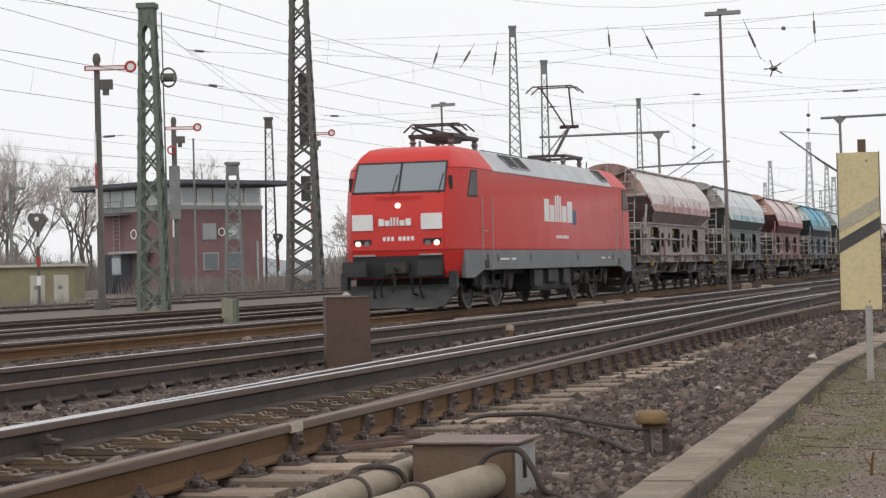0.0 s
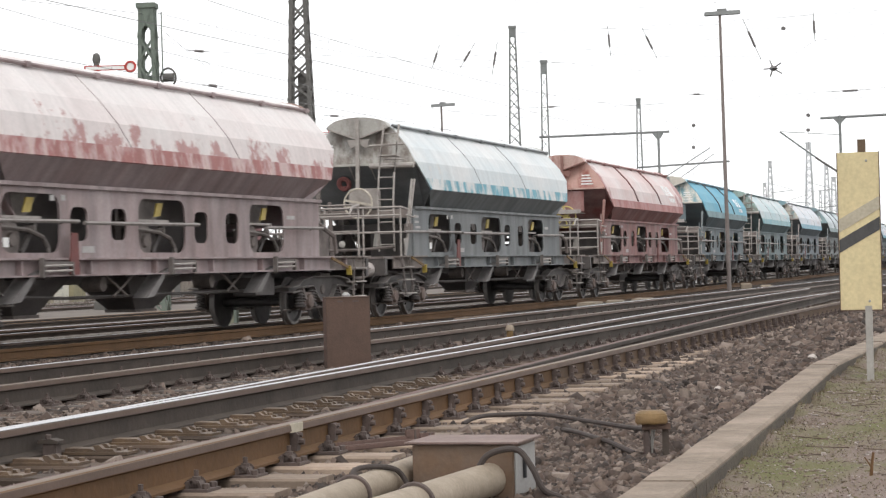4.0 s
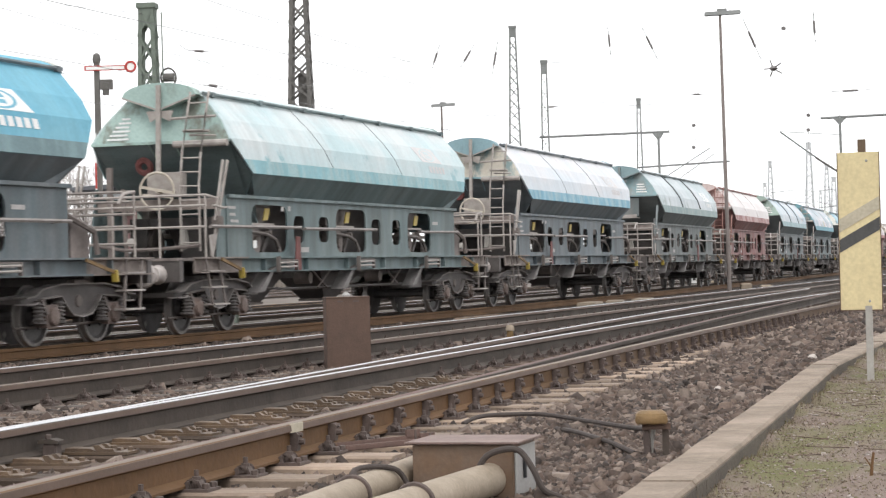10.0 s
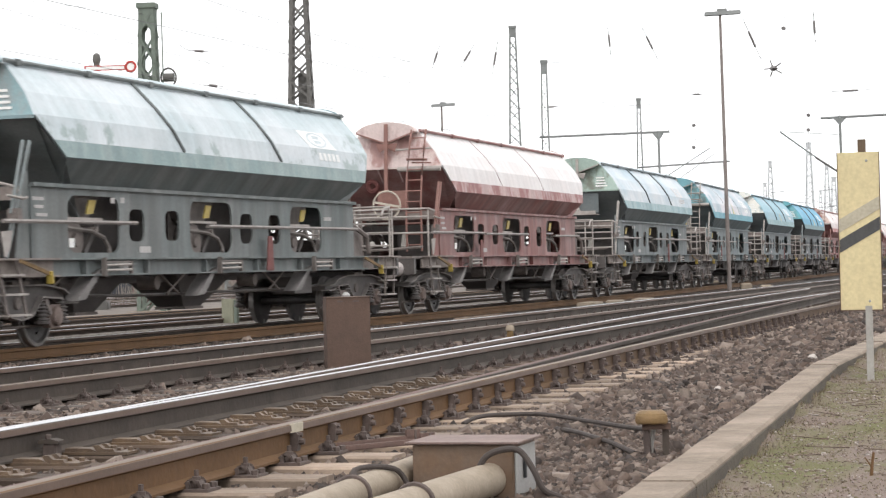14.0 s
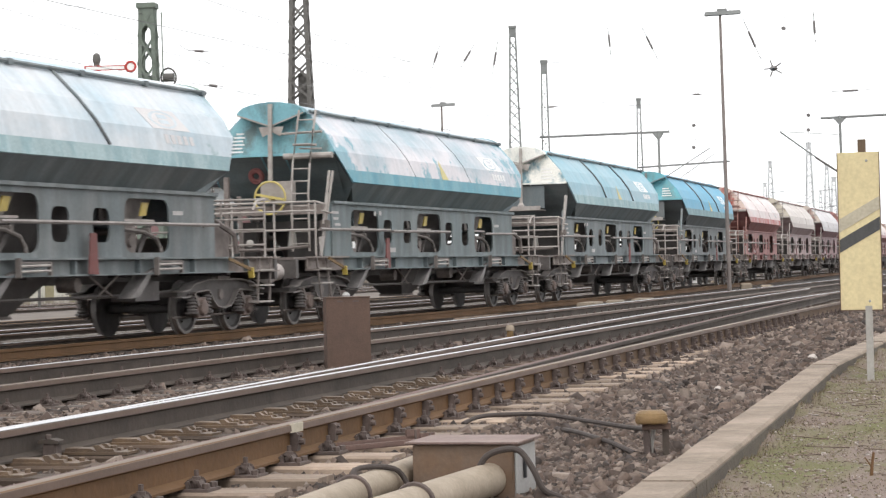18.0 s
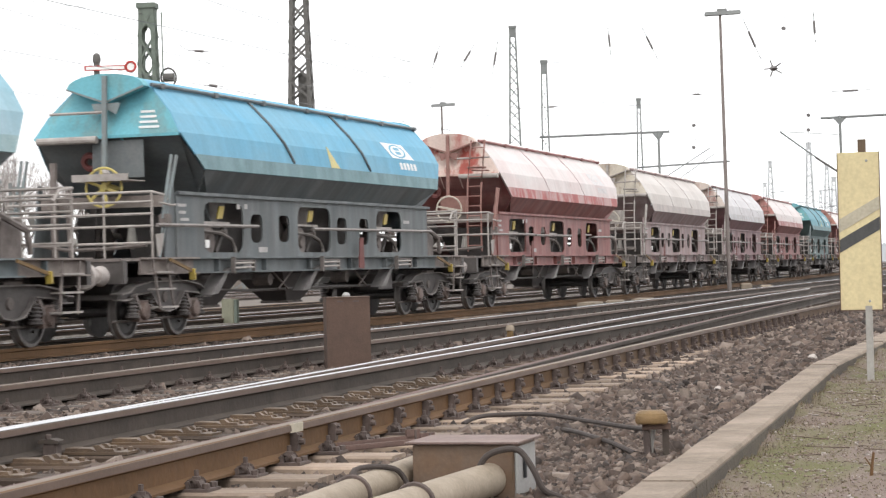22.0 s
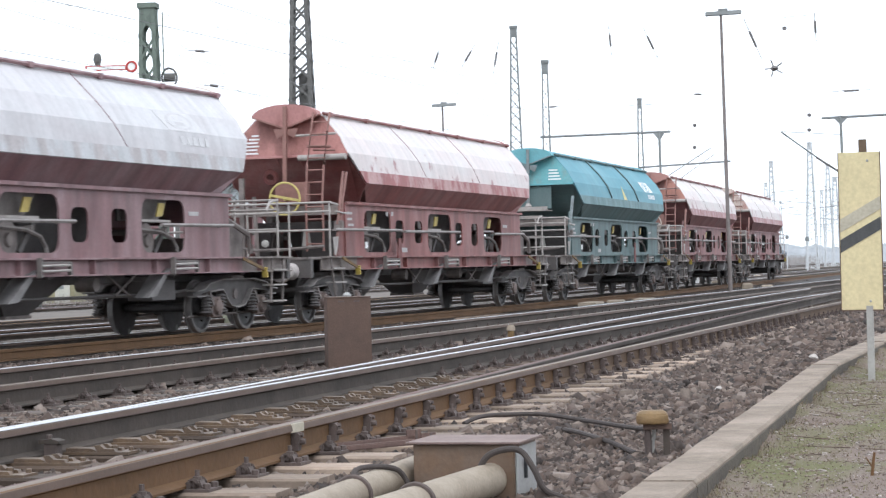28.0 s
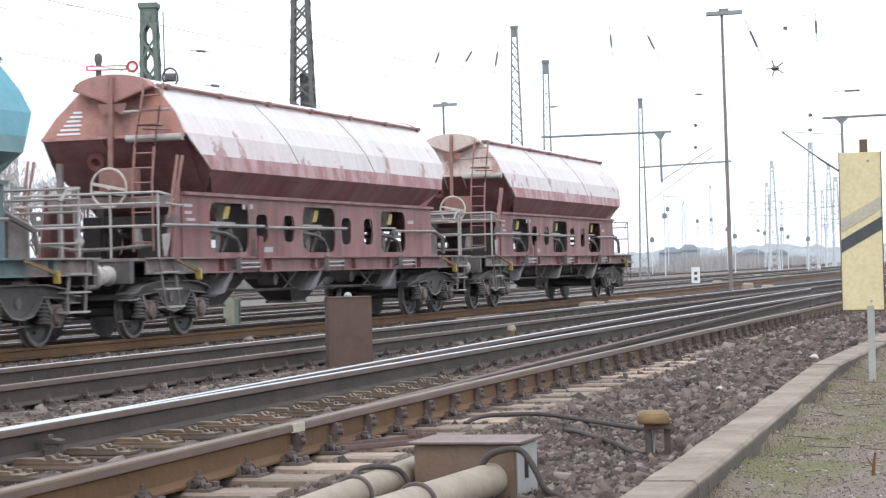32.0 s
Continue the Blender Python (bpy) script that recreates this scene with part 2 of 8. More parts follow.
LAMPGLOW = surface("headlight", (1.0, 0.86, 0.62), rough=0.3, bump=0, emit=2.6)
LAMPDARK = surface("lamp_lens", (0.25, 0.24, 0.22), rough=0.2, bump=0)


def wagon_paint(name, clean, worn, amount, spread=0.55, bias=0.0, runs=0.10, size=0.9):
    return surface(name, clean, worn, rough=0.6, size=size, fine=22, bump=0.08, streak=(1.5, 1.3, 0.6), spread=spread, amount=amount, bias=bias, runs=runs)


def flap_paint(name, pale, mid, under, peel=0.25, low=0.5, ends=0.5):
    """Sun-bleached roof flap: soft clouds of dust over the paint, flaked through to the old coat, more so low down and towards the ends."""
    m = bpy.data.materials.new(name)
    m.use_nodes = True
    n, l = m.node_tree.nodes, m.node_tree.links
    p = n["Principled BSDF"]
    co, info = n.new("ShaderNodeTexCoord"), n.new("ShaderNodeObjectInfo")
    move = n.new("ShaderNodeVectorMath")
    move.operation = "MULTIPLY_ADD"
    move.inputs[1].default_value = (91.0, 0.0, 0.0)
    l.new(info.outputs["Random"], move.inputs[0])
    l.new(co.outputs["Object"], move.inputs[2])

    def cloud(scale, detail, rough, stretch):
        mp = n.new("ShaderNodeMapping")
        mp.inputs["Scale"].default_value = stretch
        l.new(move.outputs["Vector"], mp.inputs["Vector"])
        t = n.new("ShaderNodeTexNoise")
        t.inputs["Scale"].default_value, t.inputs["Detail"].default_value, t.inputs["Roughness"].default_value = scale, detail, rough
        l.new(mp.outputs["Vector"], t.inputs["Vector"])
        return t.outputs["Fac"]

    def ramp(v, a, b, lo=0.0, hi=1.0):
        r = n.new("ShaderNodeMapRange")
        for key, val in (("From Min", a), ("From Max", b), ("To Min", lo), ("To Max", hi)):
            r.inputs[key].default_value = val
        l.new(v, r.inputs["Value"])
        return r.outputs["Result"]

    def calc(op, a, b):
        k = n.new("ShaderNodeMath")
        k.operation = op
        for i, v in enumerate((a, b)):
            if isinstance(v, (int, float)):
                k.inputs[i].default_value = v
            else:
                l.new(v, k.inputs[i])
        return k.outputs["Value"]

    def blend(f, a, b):
        k = n.new("ShaderNodeMix")
        k.data_type = "RGBA"
        l.new(f, k.inputs["Factor"])
        for key, c in (("A", a), ("B", b)):
            if isinstance(c, tuple):
                k.inputs[key].default_value = (*c, 1)
            else:
                l.new(c, k.inputs[key])
        return k.outputs["Result"]
    xyz = n.new("ShaderNodeSeparateXYZ")
    l.new(co.outputs["Object"], xyz.inputs["Vector"])
    down = ramp(xyz.outputs["Z"], 4.1, 3.15)
    end = ramp(calc("ABSOLUTE", calc("SUBTRACT", xyz.outputs["X"], 0.9), 0.0), 5.2, 7.4)
    soft = ramp(calc("ADD", cloud(0.8, 5, 0.6, (0.55, 1, 1)), calc("MULTIPLY", down, 0.16)), 0.42, 0.70)
    flake = calc("ADD", cloud(1.7, 9, 0.68, (0.8, 1.2, 0.8)), calc("ADD", calc("MULTIPLY", down, 0.20 * low), calc("MULTIPLY", end, 0.20 * ends)))
    mask = ramp(flake, 0.74 - 0.20 * peel, 0.80 - 0.20 * peel, 0.0, 0.85)
    drip = ramp(cloud(1.0, 5, 0.6, (4.5, 0.4, 0.3)), 0.35, 0.7, 0.90, 1.06)
    grit = ramp(cloud(14.0, 3, 0.5, (1, 1, 1)), 0.3, 0.7, 0.95, 1.05)
    hsv = n.new("ShaderNodeHueSaturation")
    l.new(calc("MULTIPLY", drip, grit), hsv.inputs["Value"])
    l.new(blend(mask, blend(soft, pale, mid), under), hsv.inputs["Color"])
    l.new(hsv.outputs["Color"], p.inputs["Base Color"])
    l.new(ramp(mask, 0.0, 1.0, 0.62, 0.42), p.inputs["Roughness"])
    return m


# Mesh builder -------------------------------------------------------
class M:
    def __init__(self):
        self.v, self.f = [], []

    def add(self, verts, faces):
        k = len(self.v)
        self.v += [tuple(q) for q in verts]
        self.f += [tuple(i + k for i in face) for face in faces]
        return self

    def box(self, x0, x1, y0, y1, z0, z1):
        return self.prism([(y0, z0), (y1, z0), (y1, z1), (y0, z1)], "x", x0, x1)

    def prism(self, poly, axis, c0, c1):
        def at(a, b, c):
            return {"x": (c, a, b), "y": (a, c, b), "z": (a, b, c)}[axis]
        return self.loft([[at(a, b, c0) for a, b in poly], [at(a, b, c1) for a, b in poly]])

    def loft(self, rings, caps=True, closed=True):
        n = len(rings[0])
        faces = []
        for i in range(len(rings) - 1):
            for j in range(n if closed else n - 1):
                k = (j + 1) % n
                faces.append((i * n + j, i * n + k, (i + 1) * n + k, (i + 1) * n + j))
        if caps and closed:
            faces.append(tuple(range(n))[::-1])
            faces.append(tuple((len(rings) - 1) * n + j for j in range(n)))
        return self.add([p for r in rings for p in r], faces)

    def tube(self, pts, r, n=6, r1=None):
        pts = [Vector(p) for p in pts]
        rings = []
        for i, p in enumerate(pts):
            d = (pts[min(i + 1, len(pts) - 1)] - pts[max(i - 1, 0)]).normalized()
            side = d.cross(Vector((0, 0, 1)) if abs(d.z) < 0.95 else Vector((1, 0, 0))).normalized()
            up = side.cross(d)
            rr = r if r1 is None else r + (r1 - r) * i / (len(pts) - 1)
            rings.append([p + rr * (math.cos(2 * math.pi * j / n) * side + math.sin(2 * math.pi * j / n) * up) for j in range(n)])
        return self.loft(rings)

    def bar(self, p0, p1, w, h):
        """A flat bar from p0 to p1: w across (level), h upright."""
        p0, p1 = Vector(p0), Vector(p1)
        d = (p1 - p0).normalized()
        side = d.cross(Vector((0, 0, 1)) if abs(d.z) < 0.95 else Vector((0, 1, 0))).normalized()
        up = side.cross(d)
        return self.loft([[p + a * side * w / 2 + b * up * h / 2 for a, b in ((-1, -1), (1, -1), (1, 1), (-1, 1))] for p in (p0, p1)])

    def lathe(self, prof, centre, axis="y", n=20):
        """prof: (along, radius) pairs."""
        rings = []
        for a, r in prof:
            ring = []
            for j in range(n):
                c, s = r * math.cos(2 * math.pi * j / n), r * math.sin(2 * math.pi * j / n)
                o = {"x": (a, c, s), "y": (c, a, s), "z": (c, s, a)}[axis]
                ring.append((centre[0] + o[0], centre[1] + o[1], centre[2] + o[2]))
            rings.append(ring)
        return self.loft(rings)

    def torus(self, c, normal, big, small, n=24, k=6, squash=1.0):
        q = Vector(normal).normalized().to_track_quat("Z", "Y")
        rings = []
        for i in range(n + 1):
            a = 2 * math.pi * i / n
            out = Vector((math.cos(a), math.sin(a) * squash, 0))
            rings.append([Vector(c) + q @ (out * (big + small * math.cos(2 * math.pi * j / k)) + Vector((0, 0, small * math.sin(2 * math.pi * j / k)))) for j in range(k)])
        return self.loft(rings, caps=False)

    def mesh(self, name, material, bevel=0.0, smooth=True):
        bm = bmesh.new()
        vs = [bm.verts.new(v) for v in self.v]
        for f in self.f:
            try:
                bm.faces.new([vs[i] for i in f])
            except ValueError:
                pass
        bmesh.ops.recalc_face_normals(bm, faces=bm.faces)
        if bevel:
            edges = [e for e in bm.edges if len(e.link_faces) == 2 and e.calc_face_angle() > 0.5]
            bmesh.ops.bevel(bm, geom=edges, offset=bevel, segments=2, affect="EDGES", clamp_overlap=True)
        me = bpy.data.meshes.new(name)
        bm.to_mesh(me)
        bm.free()
        me.materials.append(material)
        if smooth:
            me.polygons.foreach_set("use_smooth", [True] * len(me.polygons))
            me.set_sharp_from_angle(angle=radians(35))
        return me


def part(name, m, material, parent, label="", bevel=0.0, smooth=True):
    ob = new(name, m.mesh(name, material, bevel, smooth))
    ob.parent = parent
    return tagged(ob, label) if label else ob


def thing(name, at=None, label="", category="", group="", kind=""):
    ob = new(name)
    ob.matrix_basis = at or Matrix()
    return tagged(ob, label, category, group, kind)


def single(name, m, material, at=None, label="", category="", group="", kind="", bevel=0.0):
    ob = new(name, m.mesh(name, material, bevel))
    ob.matrix_basis = at or Matrix()
    return tagged(ob, label, category, group, kind)


def shared(name, me, parent, at):
    """One more piece on a mesh that others use."""
    ob = new(name, me)
    ob.parent = parent
    ob.matrix_basis = at
    return ob


def fast_mesh(name, verts, faces, material):
    """A large mesh straight from arrays; all faces have the same number of corners."""
    me = bpy.data.meshes.new(name)
    n, k = faces.shape
    me.vertices.add(len(verts))
    me.vertices.foreach_set("co", verts.astype(np.float32).ravel())
    me.loops.add(n * k)
    me.loops.foreach_set("vertex_index", faces.astype(np.int32).ravel())
    me.polygons.add(n)
    me.polygons.foreach_set("loop_start", np.arange(0, n * k, k, dtype=np.int32))
    me.materials.append(material)
    me.update(calc_edges=True)
    return me


# Plan: x runs along the tracks, away from the camera; y to the left ---
CURVE, STRAIGHT, MAIN = 0.00095, 90.0, 17.36


def main_y(s):
    if s < 0:
        return MAIN
    if s < STRAIGHT:
        return MAIN + 0.5 * CURVE * s * s
    return MAIN + 0.5 * CURVE * STRAIGHT ** 2 + CURVE * STRAIGHT * (s - STRAIGHT)


def near_y(s):
    s0 = min(max(s, -15), 58)
    y = 4.53 + 0.0925 * s0 - 0.00051 * s0 * s0
    return y + (s - s0) * (0.0925 - 0.00102 * s0)


def branch_y(s):
    d = s - 7.5
    return near_y(s) + (0 if d < 0 else 0.035 * d * d / (d + 3))


def second_y(s):
    return 8.75 + 0.052 * s


def heading(fn, s):
    return math.atan2(fn(s + 0.1) - fn(s - 0.1), 0.2)


def ground_z(s, y):
    """Height of the ground: the near tracks lie higher than the train's."""
    e = second_y(s) + 1.7
    m = main_y(s) - 2.2
    if y >= m:
        return -0.235 + 0.105 * min(1.0, max(0.0, (y - main_y(s) - 1.7) / 0.8))
    if y > e:
        u = (y - e) / max(m - e, 0.3)
        return -0.012 - 0.223 * min(1, u * 1.6)
    if y < kerb_y(s):
        return -0.012 - 0.25 * min(1.0, max(0.0, (kerb_y(s) - 0.02 - y) / 0.3))
    return -0.012


# Ground -------------------------------------------------------------
KERB = [(-6, 0.84), (0, 1.41), (8.5, 2.24), (15, 2.92), (19.5, 3.41), (24.5, 3.72), (28, 3.93), (60, 6.2), (110, 8.6)]


def kerb_y(s):
    for (a, b), (c, d) in zip(KERB, KERB[1:]):
        if s <= c:
            return b + (d - b) * (s - a) / (c - a)
    return KERB[-1][1]


def make_ground():
    ss = np.concatenate([[-3000, -400, -60], np.arange(-20, 60, 1.0), np.arange(60, 200, 5), [220, 260, 320, 400, 520, 700, 1000, 1600, 2600, 4500]])
    ys = np.concatenate([[-3000, -600, -120, -30, -8], np.arange(-4, 24, 0.2), [26, 30, 36, 44, 60, 90, 140, 220, 400, 800, 1500, 3500]])
    verts = np.array([(s, y, ground_z(s, y)) for s in ss for y in ys])
    i, j = np.meshgrid(np.arange(len(ss) - 1), np.arange(len(ys) - 1), indexing="ij")
    a = (i * len(ys) + j).ravel()
    faces = np.stack([a, a + len(ys), a + len(ys) + 1, a + 1], 1)
    ob = new("ground", fast_mesh("ground", verts, faces, GROUND))
    ob.data.materials.append(YARD)
    mid = verts[faces].mean(1)
    far = np.array([y > main_y(x) + 1.6 for x, y, z in mid])
    ob.data.polygons.foreach_set("material_index", far.astype(np.int32))
    return tagged(ob, "railway yard ground, dark brown with shade between ballast painted in", "ground", kind="structure")


make_ground()


def verge_h(s, u):
    """Height of the earth at u metres from the kerb, washed up in banks against it."""
    bank = max(0.0, 0.6 + noise.noise((s * 0.9, 2.0, 9.0)) + 0.5 * noise.noise((s * 3.1, u * 4.0, 4.0)))
    return (-0.045 + 0.03 * min(1, u / 1.5) + 0.02 * noise.noise((s * 0.8, u * 0.9, 0)) + 0.015 * noise.noise((s * 3, u * 3, 5)) + 0.02 * min(1, u)
            + 0.095 * min(1.15, bank) * max(0.0, 1 - u / 0.42) ** 1.4)


def make_verge():
    """The earth strip beside the kerb."""
    ss = np.concatenate([np.arange(-6, 7, 0.5), np.arange(7, 30, 0.12), np.arange(30, 40, 0.5), np.arange(40, 110, 5)])
    us = np.array([0, 0.05, 0.1, 0.16, 0.23, 0.32, 0.44, 0.6, 0.8, 1, 1.25, 1.5, 1.85, 2.2, 3, 5, 12, 40])
    verts = []
    for s in ss:
        for u in us:
            verts.append((s, kerb_y(s) - 0.12 - u, verge_h(s, u)))
    i, j = np.meshgrid(np.arange(len(ss) - 1), np.arange(len(us) - 1), indexing="ij")
    a = (i * len(us) + j).ravel()
    ob = new("verge", fast_mesh("verge", np.array(verts), np.stack([a, a + 1, a + len(us) + 1, a + len(us)], 1), EARTH))
    tagged(ob, "bare brown earth verge with moss and dry grass beside the kerb", "ground", kind="structure")


make_verge()


def make_kerb():
    kerb = thing("kerb", label="low weathered concrete kerb between ballast and verge", category="kerb", kind="structure")
    rng = random.Random(4)
    joints = [-4.0, 3.0, 9.2, 9.55, 15.0, 19.5, 24.5, 28.0, 34, 40, 46, 52, 60, 68]
    for s, e in zip(joints, joints[1:]):
        length = e - s
        p = [Vector((t, kerb_y(t), 0)) for t in (s + 0.005, s + length - 0.006)]
        d = (p[1] - p[0]).normalized()
        side = Vector((-d.y, d.x, 0))
        dz = rng.uniform(-0.008, 0.008)
        cuts = max(2, int(length / 0.18)) if s < 30 else 2
        rings = []
        for c in range(cuts + 1):
            q = p[0] + (p[1] - p[0]) * (c / cuts)
            ring = []
            for n, (a, b) in enumerate(((-0.15, -0.25), (-0.15, 0.084), (-0.136, 0.1), (0.083, 0.1), (0.099, 0.08), (0.105, -0.25))):
                wob = 0.006 * noise.noise((q.x * 1.3, n * 4.0, 1.0)) + 0.003 * noise.noise((q.x * 5.0, n * 4.0, 8.0))
                if n < 2:
                    wob *= 0.3
                ring.append(q + side * (a + wob) + Vector((0, 0, b + dz + (0.6 * wob if b > 0 else 0))))
            rings.append(ring)
        m = M().loft(rings)
        stone = part("kerb_stone", m, CONCRETE, kerb)
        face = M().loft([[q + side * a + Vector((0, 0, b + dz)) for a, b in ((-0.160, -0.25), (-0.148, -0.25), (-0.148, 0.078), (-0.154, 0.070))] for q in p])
        part("kerb_face", face, KERBSOILSHADE, stone, "side face dark with soil and painted grass shade")


make_kerb()


# Tracks -------------------------------------------------------------
RAILPROFILE = [(-0.075, -0.172), (0.075, -0.172), (0.075, -0.160), (0.012, -0.140), (0.010, -0.052), (0.036, -0.040), (0.036, -0.006), (0.030, 0.0), (-0.030, 0.0), (-0.036, -0.006), (-0.036, -0.040), (-0.010, -0.052), (-0.012, -0.140), (-0.075, -0.160)]
BLADEPROFILE = [(-0.03, -0.15), (0.03, -0.15), (0.012, -0.13), (0.012, -0.052), (0.034, -0.040), (0.034, -0.006), (0.028, 0.0), (-0.028, 0.0), (-0.034, -0.006), (-0.034, -0.040), (-0.012, -0.052), (-0.012, -0.13)]


def sweep(profile, fn, offset, top, s0, s1, step=1.0):
    n = max(2, int((s1 - s0) / step) + 1)
    rings = []
    for s in np.linspace(s0, s1, n):
        a = heading(fn, s)
        off = offset(s) if callable(offset) else offset
        rings.append([(s - (off + p) * math.sin(a), fn(s) + (off + p) * math.cos(a), top + q) for p, q in profile])
    return M().loft(rings)


def rail(parent, fn, offset, top, s0, s1, side, crown, step=1.0, profile=RAILPROFILE):
    r = part("rail", sweep(profile, fn, offset, top, s0, s1, step), side, parent)
    w = 0.029
    if crown in (DULLTOP, POLISH):
        part("head_side", sweep([(-0.0375, -0.037), (-0.036, -0.037), (-0.034, -0.004), (-0.0365, -0.005)], fn, offset, top, s0, s1, step), HEADSIDE, r)
    part("running_surface", sweep([(-w, -0.001), (w, -0.001), (w - 0.006, 0.0025), (-w + 0.006, 0.0025)], fn, offset, top, s0, s1, step), crown, r)
    return r


def sleeper_mesh(name, material, half=1.3, seed=1):
    rng = random.Random(seed)
    m = M()
    xs = [(-half, 0.0), (-half * 0.5, rng.uniform(-0.006, 0.006)), (0, 0.004), (half * 0.5, rng.uniform(-0.006, 0.006)), (half, 0)]
    m.loft([[(-0.13 + o, y, -0.16), (0.13 + o, y, -0.16), (0.128 + o, y, -0.012), (0.112 + o, y, 0), (-0.112 + o, y, 0), (-0.128 + o, y, -0.012)] for y, o in xs])
    return m.mesh(name, material)


def fastening_mesh():
    """Ribbed plate with a looped spring clip and bolt on both sides of the rail foot."""
    m = M()
    m.box(-0.085, 0.085, -0.195, 0.195, 0.0, 0.016)
    for k in (-1, 1):
        m.box(-0.07, 0.07, *sorted((k * 0.080, k * 0.098)), 0.016, 0.05)
        m.prism([(k * 0.05, 0.03), (k * 0.075, 0.055), (k * 0.13, 0.05), (k * 0.145, 0.016), (k * 0.105, 0.018)], "x", -0.030, 0.030)
        m.lathe([(0.045, 0.021), (0.068, 0.021), (0.070, 0.012), (0.098, 0.012)], (0, k * 0.108, 0), "z", 7)
        for j in (-1, 1):
            m.torus((j * 0.052, k * 0.112, 0.042), (1, 0.3 * k, 0.5), 0.019, 0.009, 8, 4)
            m.lathe([(0.014, 0.019), (0.038, 0.019), (0.042, 0.009)], (j * 0.05, k * 0.172, 0), "z", 6)
    return m.mesh("rail_fastening", CLIP)


def slide_chair_mesh():
    """Flat plate on which a switch blade slides, with a low stepped clip and bolt at its end, towards negative y of the rail."""
    m = M()
    m.box(-0.085, 0.085, -0.46, 0.12, 0.0, 0.016)
    m.prism([(-0.27, 0.016), (-0.075, 0.016), (-0.075, 0.036), (-0.23, 0.034)], "x", -0.06, 0.06)
    step = [(-0.38, 0.016), (-0.27, 0.016), (-0.25, 0.052), (-0.285, 0.055), (-0.31, 0.034), (-0.37, 0.032)]
    m.prism(step, "x", -0.07, -0.03)
    m.prism(step, "x", 0.03, 0.07)
    m.lathe([(0.016, 0.02), (0.046, 0.02), (0.05, 0.01)], (0, -0.345, 0), "z", 6)
    m.lathe([(0.016, 0.016), (0.034, 0.016), (0.037, 0.008)], (0.05, -0.425, 0), "z", 6)
    return m.mesh("slide_chair", CHAIR)


def brace_mesh():
    """Cast distance block bolted to the web of the stock rail."""
    m = M()
    m.prism([(-0.012, -0.145), (-0.05, -0.145), (-0.062, -0.06), (-0.045, -0.045), (-0.012, -0.05)], "x", -0.028, 0.028)
    m.lathe([(-0.085, 0.016), (-0.05, 0.022)], (0, 0, -0.095), "y", 7)
    m.lathe([(-0.075, 0.012), (-0.045, 0.016)], (0.0, 0, -0.06), "y", 6)
    return m.mesh("rail_brace", CLIP)


FASTENING, SLIDE, BRACE = fastening_mesh(), slide_chair_mesh(), brace_mesh()
TOP = 0.235
LUG = 10.6


def on_track(fn, s, off, z):
    a = heading(fn, s)
    return Matrix.Translation((s - off * math.sin(a), fn(s) + off * math.cos(a), z)) @ Matrix.Rotation(a, 4, "Z")


def near_track():
    t = thing("near_track", label="turnout track with pale weathered sleepers and bright worn rails", category="track", kind="structure")
    rail(t, near_y, -0.752, TOP, -8, 17.2, RUST, DULLTOP)
    rail(t, near_y, -0.752, TOP, 17.206, 140, RAILBROWN, DULLTOP)
    rail(t, near_y, 0.752, TOP, -8, 140, RUST_DARK, POLISH)
    d = lambda s: max(branch_y(s) - near_y(s), 0.084)
    rail(t, near_y, lambda s: -0.752 + d(s), TOP - 0.014, 4, 50, RUST_DARK, BLADETOP, 1.0, BLADEPROFILE)
    rail(t, near_y, lambda s: 0.752 + d(s), TOP - 0.004, 9, 60, RUST_DARK, POLISH, 1.0, BLADEPROFILE)
    mesh = [sleeper_mesh("sleeper", WOODTIE, 1.27, k) for k in range(4)]
    rng = random.Random(2)
    k = 0
    s = 4.4
    while s < 62:
        far = s > 40
        m = on_track(near_y, s, 0.0 if s < 22 else 0.25, 0.046) @ pose(0, 0, rng.uniform(-0.004, 0.004), 0, 0, rng.uniform(-1.2, 1.2))
        shared("sleeper", mesh[k % 4], t, m)
        shared("rail_fastening", FASTENING, t, on_track(near_y, s, -0.752, 0.046))
        if s < 18.5:
            shared("slide_chair", SLIDE, t, on_track(near_y, s, 0.752, 0.046))
        elif not far:
            shared("rail_fastening", FASTENING, t, on_track(near_y, s, 0.752, 0.046))
        if 10 < s < 34:
            shared("rail_brace", BRACE, t, on_track(near_y, s + 0.32, -0.752, TOP))
        s += 0.65
        k += 1


def second_track():
    t = thing("second_track", label="straight track with dark sleepers and bright worn rails", category="track", kind="structure")
    rail(t, second_y, -0.752, TOP, -8, 200, RUST_DARK, DULLTOP, 4.0)
    rail(t, second_y, 0.752, TOP, -8, 200, RUST_DARK, POLISH, 4.0)
    mesh = sleeper_mesh("sleeper", DARKTIE)
    s = 11.0
    while s < 75:
        shared("sleeper", mesh, t, on_track(second_y, s, 0, 0.044))
        if s < 50:
            shared("rail_fastening", FASTENING, t, on_track(second_y, s, -0.752, 0.044))
            shared("rail_fastening", FASTENING, t, on_track(second_y, s, 0.752, 0.044))
        s += 0.65


def main_track():
    t = thing("main_track", label="rusty railed track that the freight train runs on", category="track", kind="structure")
    rail(t, main_y, -0.752, 0.0, -60, 480, RUST, RUSTTOP, 3.0)
    rail(t, main_y, 0.752, 0.0, -60, 480, RUST_DARK, POLISH, 3.0)
    mesh = sleeper_mesh("sleeper", DARKTIE)
    s = 20.0
    while s < 130:
        shared("sleeper", mesh, t, on_track(main_y, s, 0, -0.19))
        s += 0.65


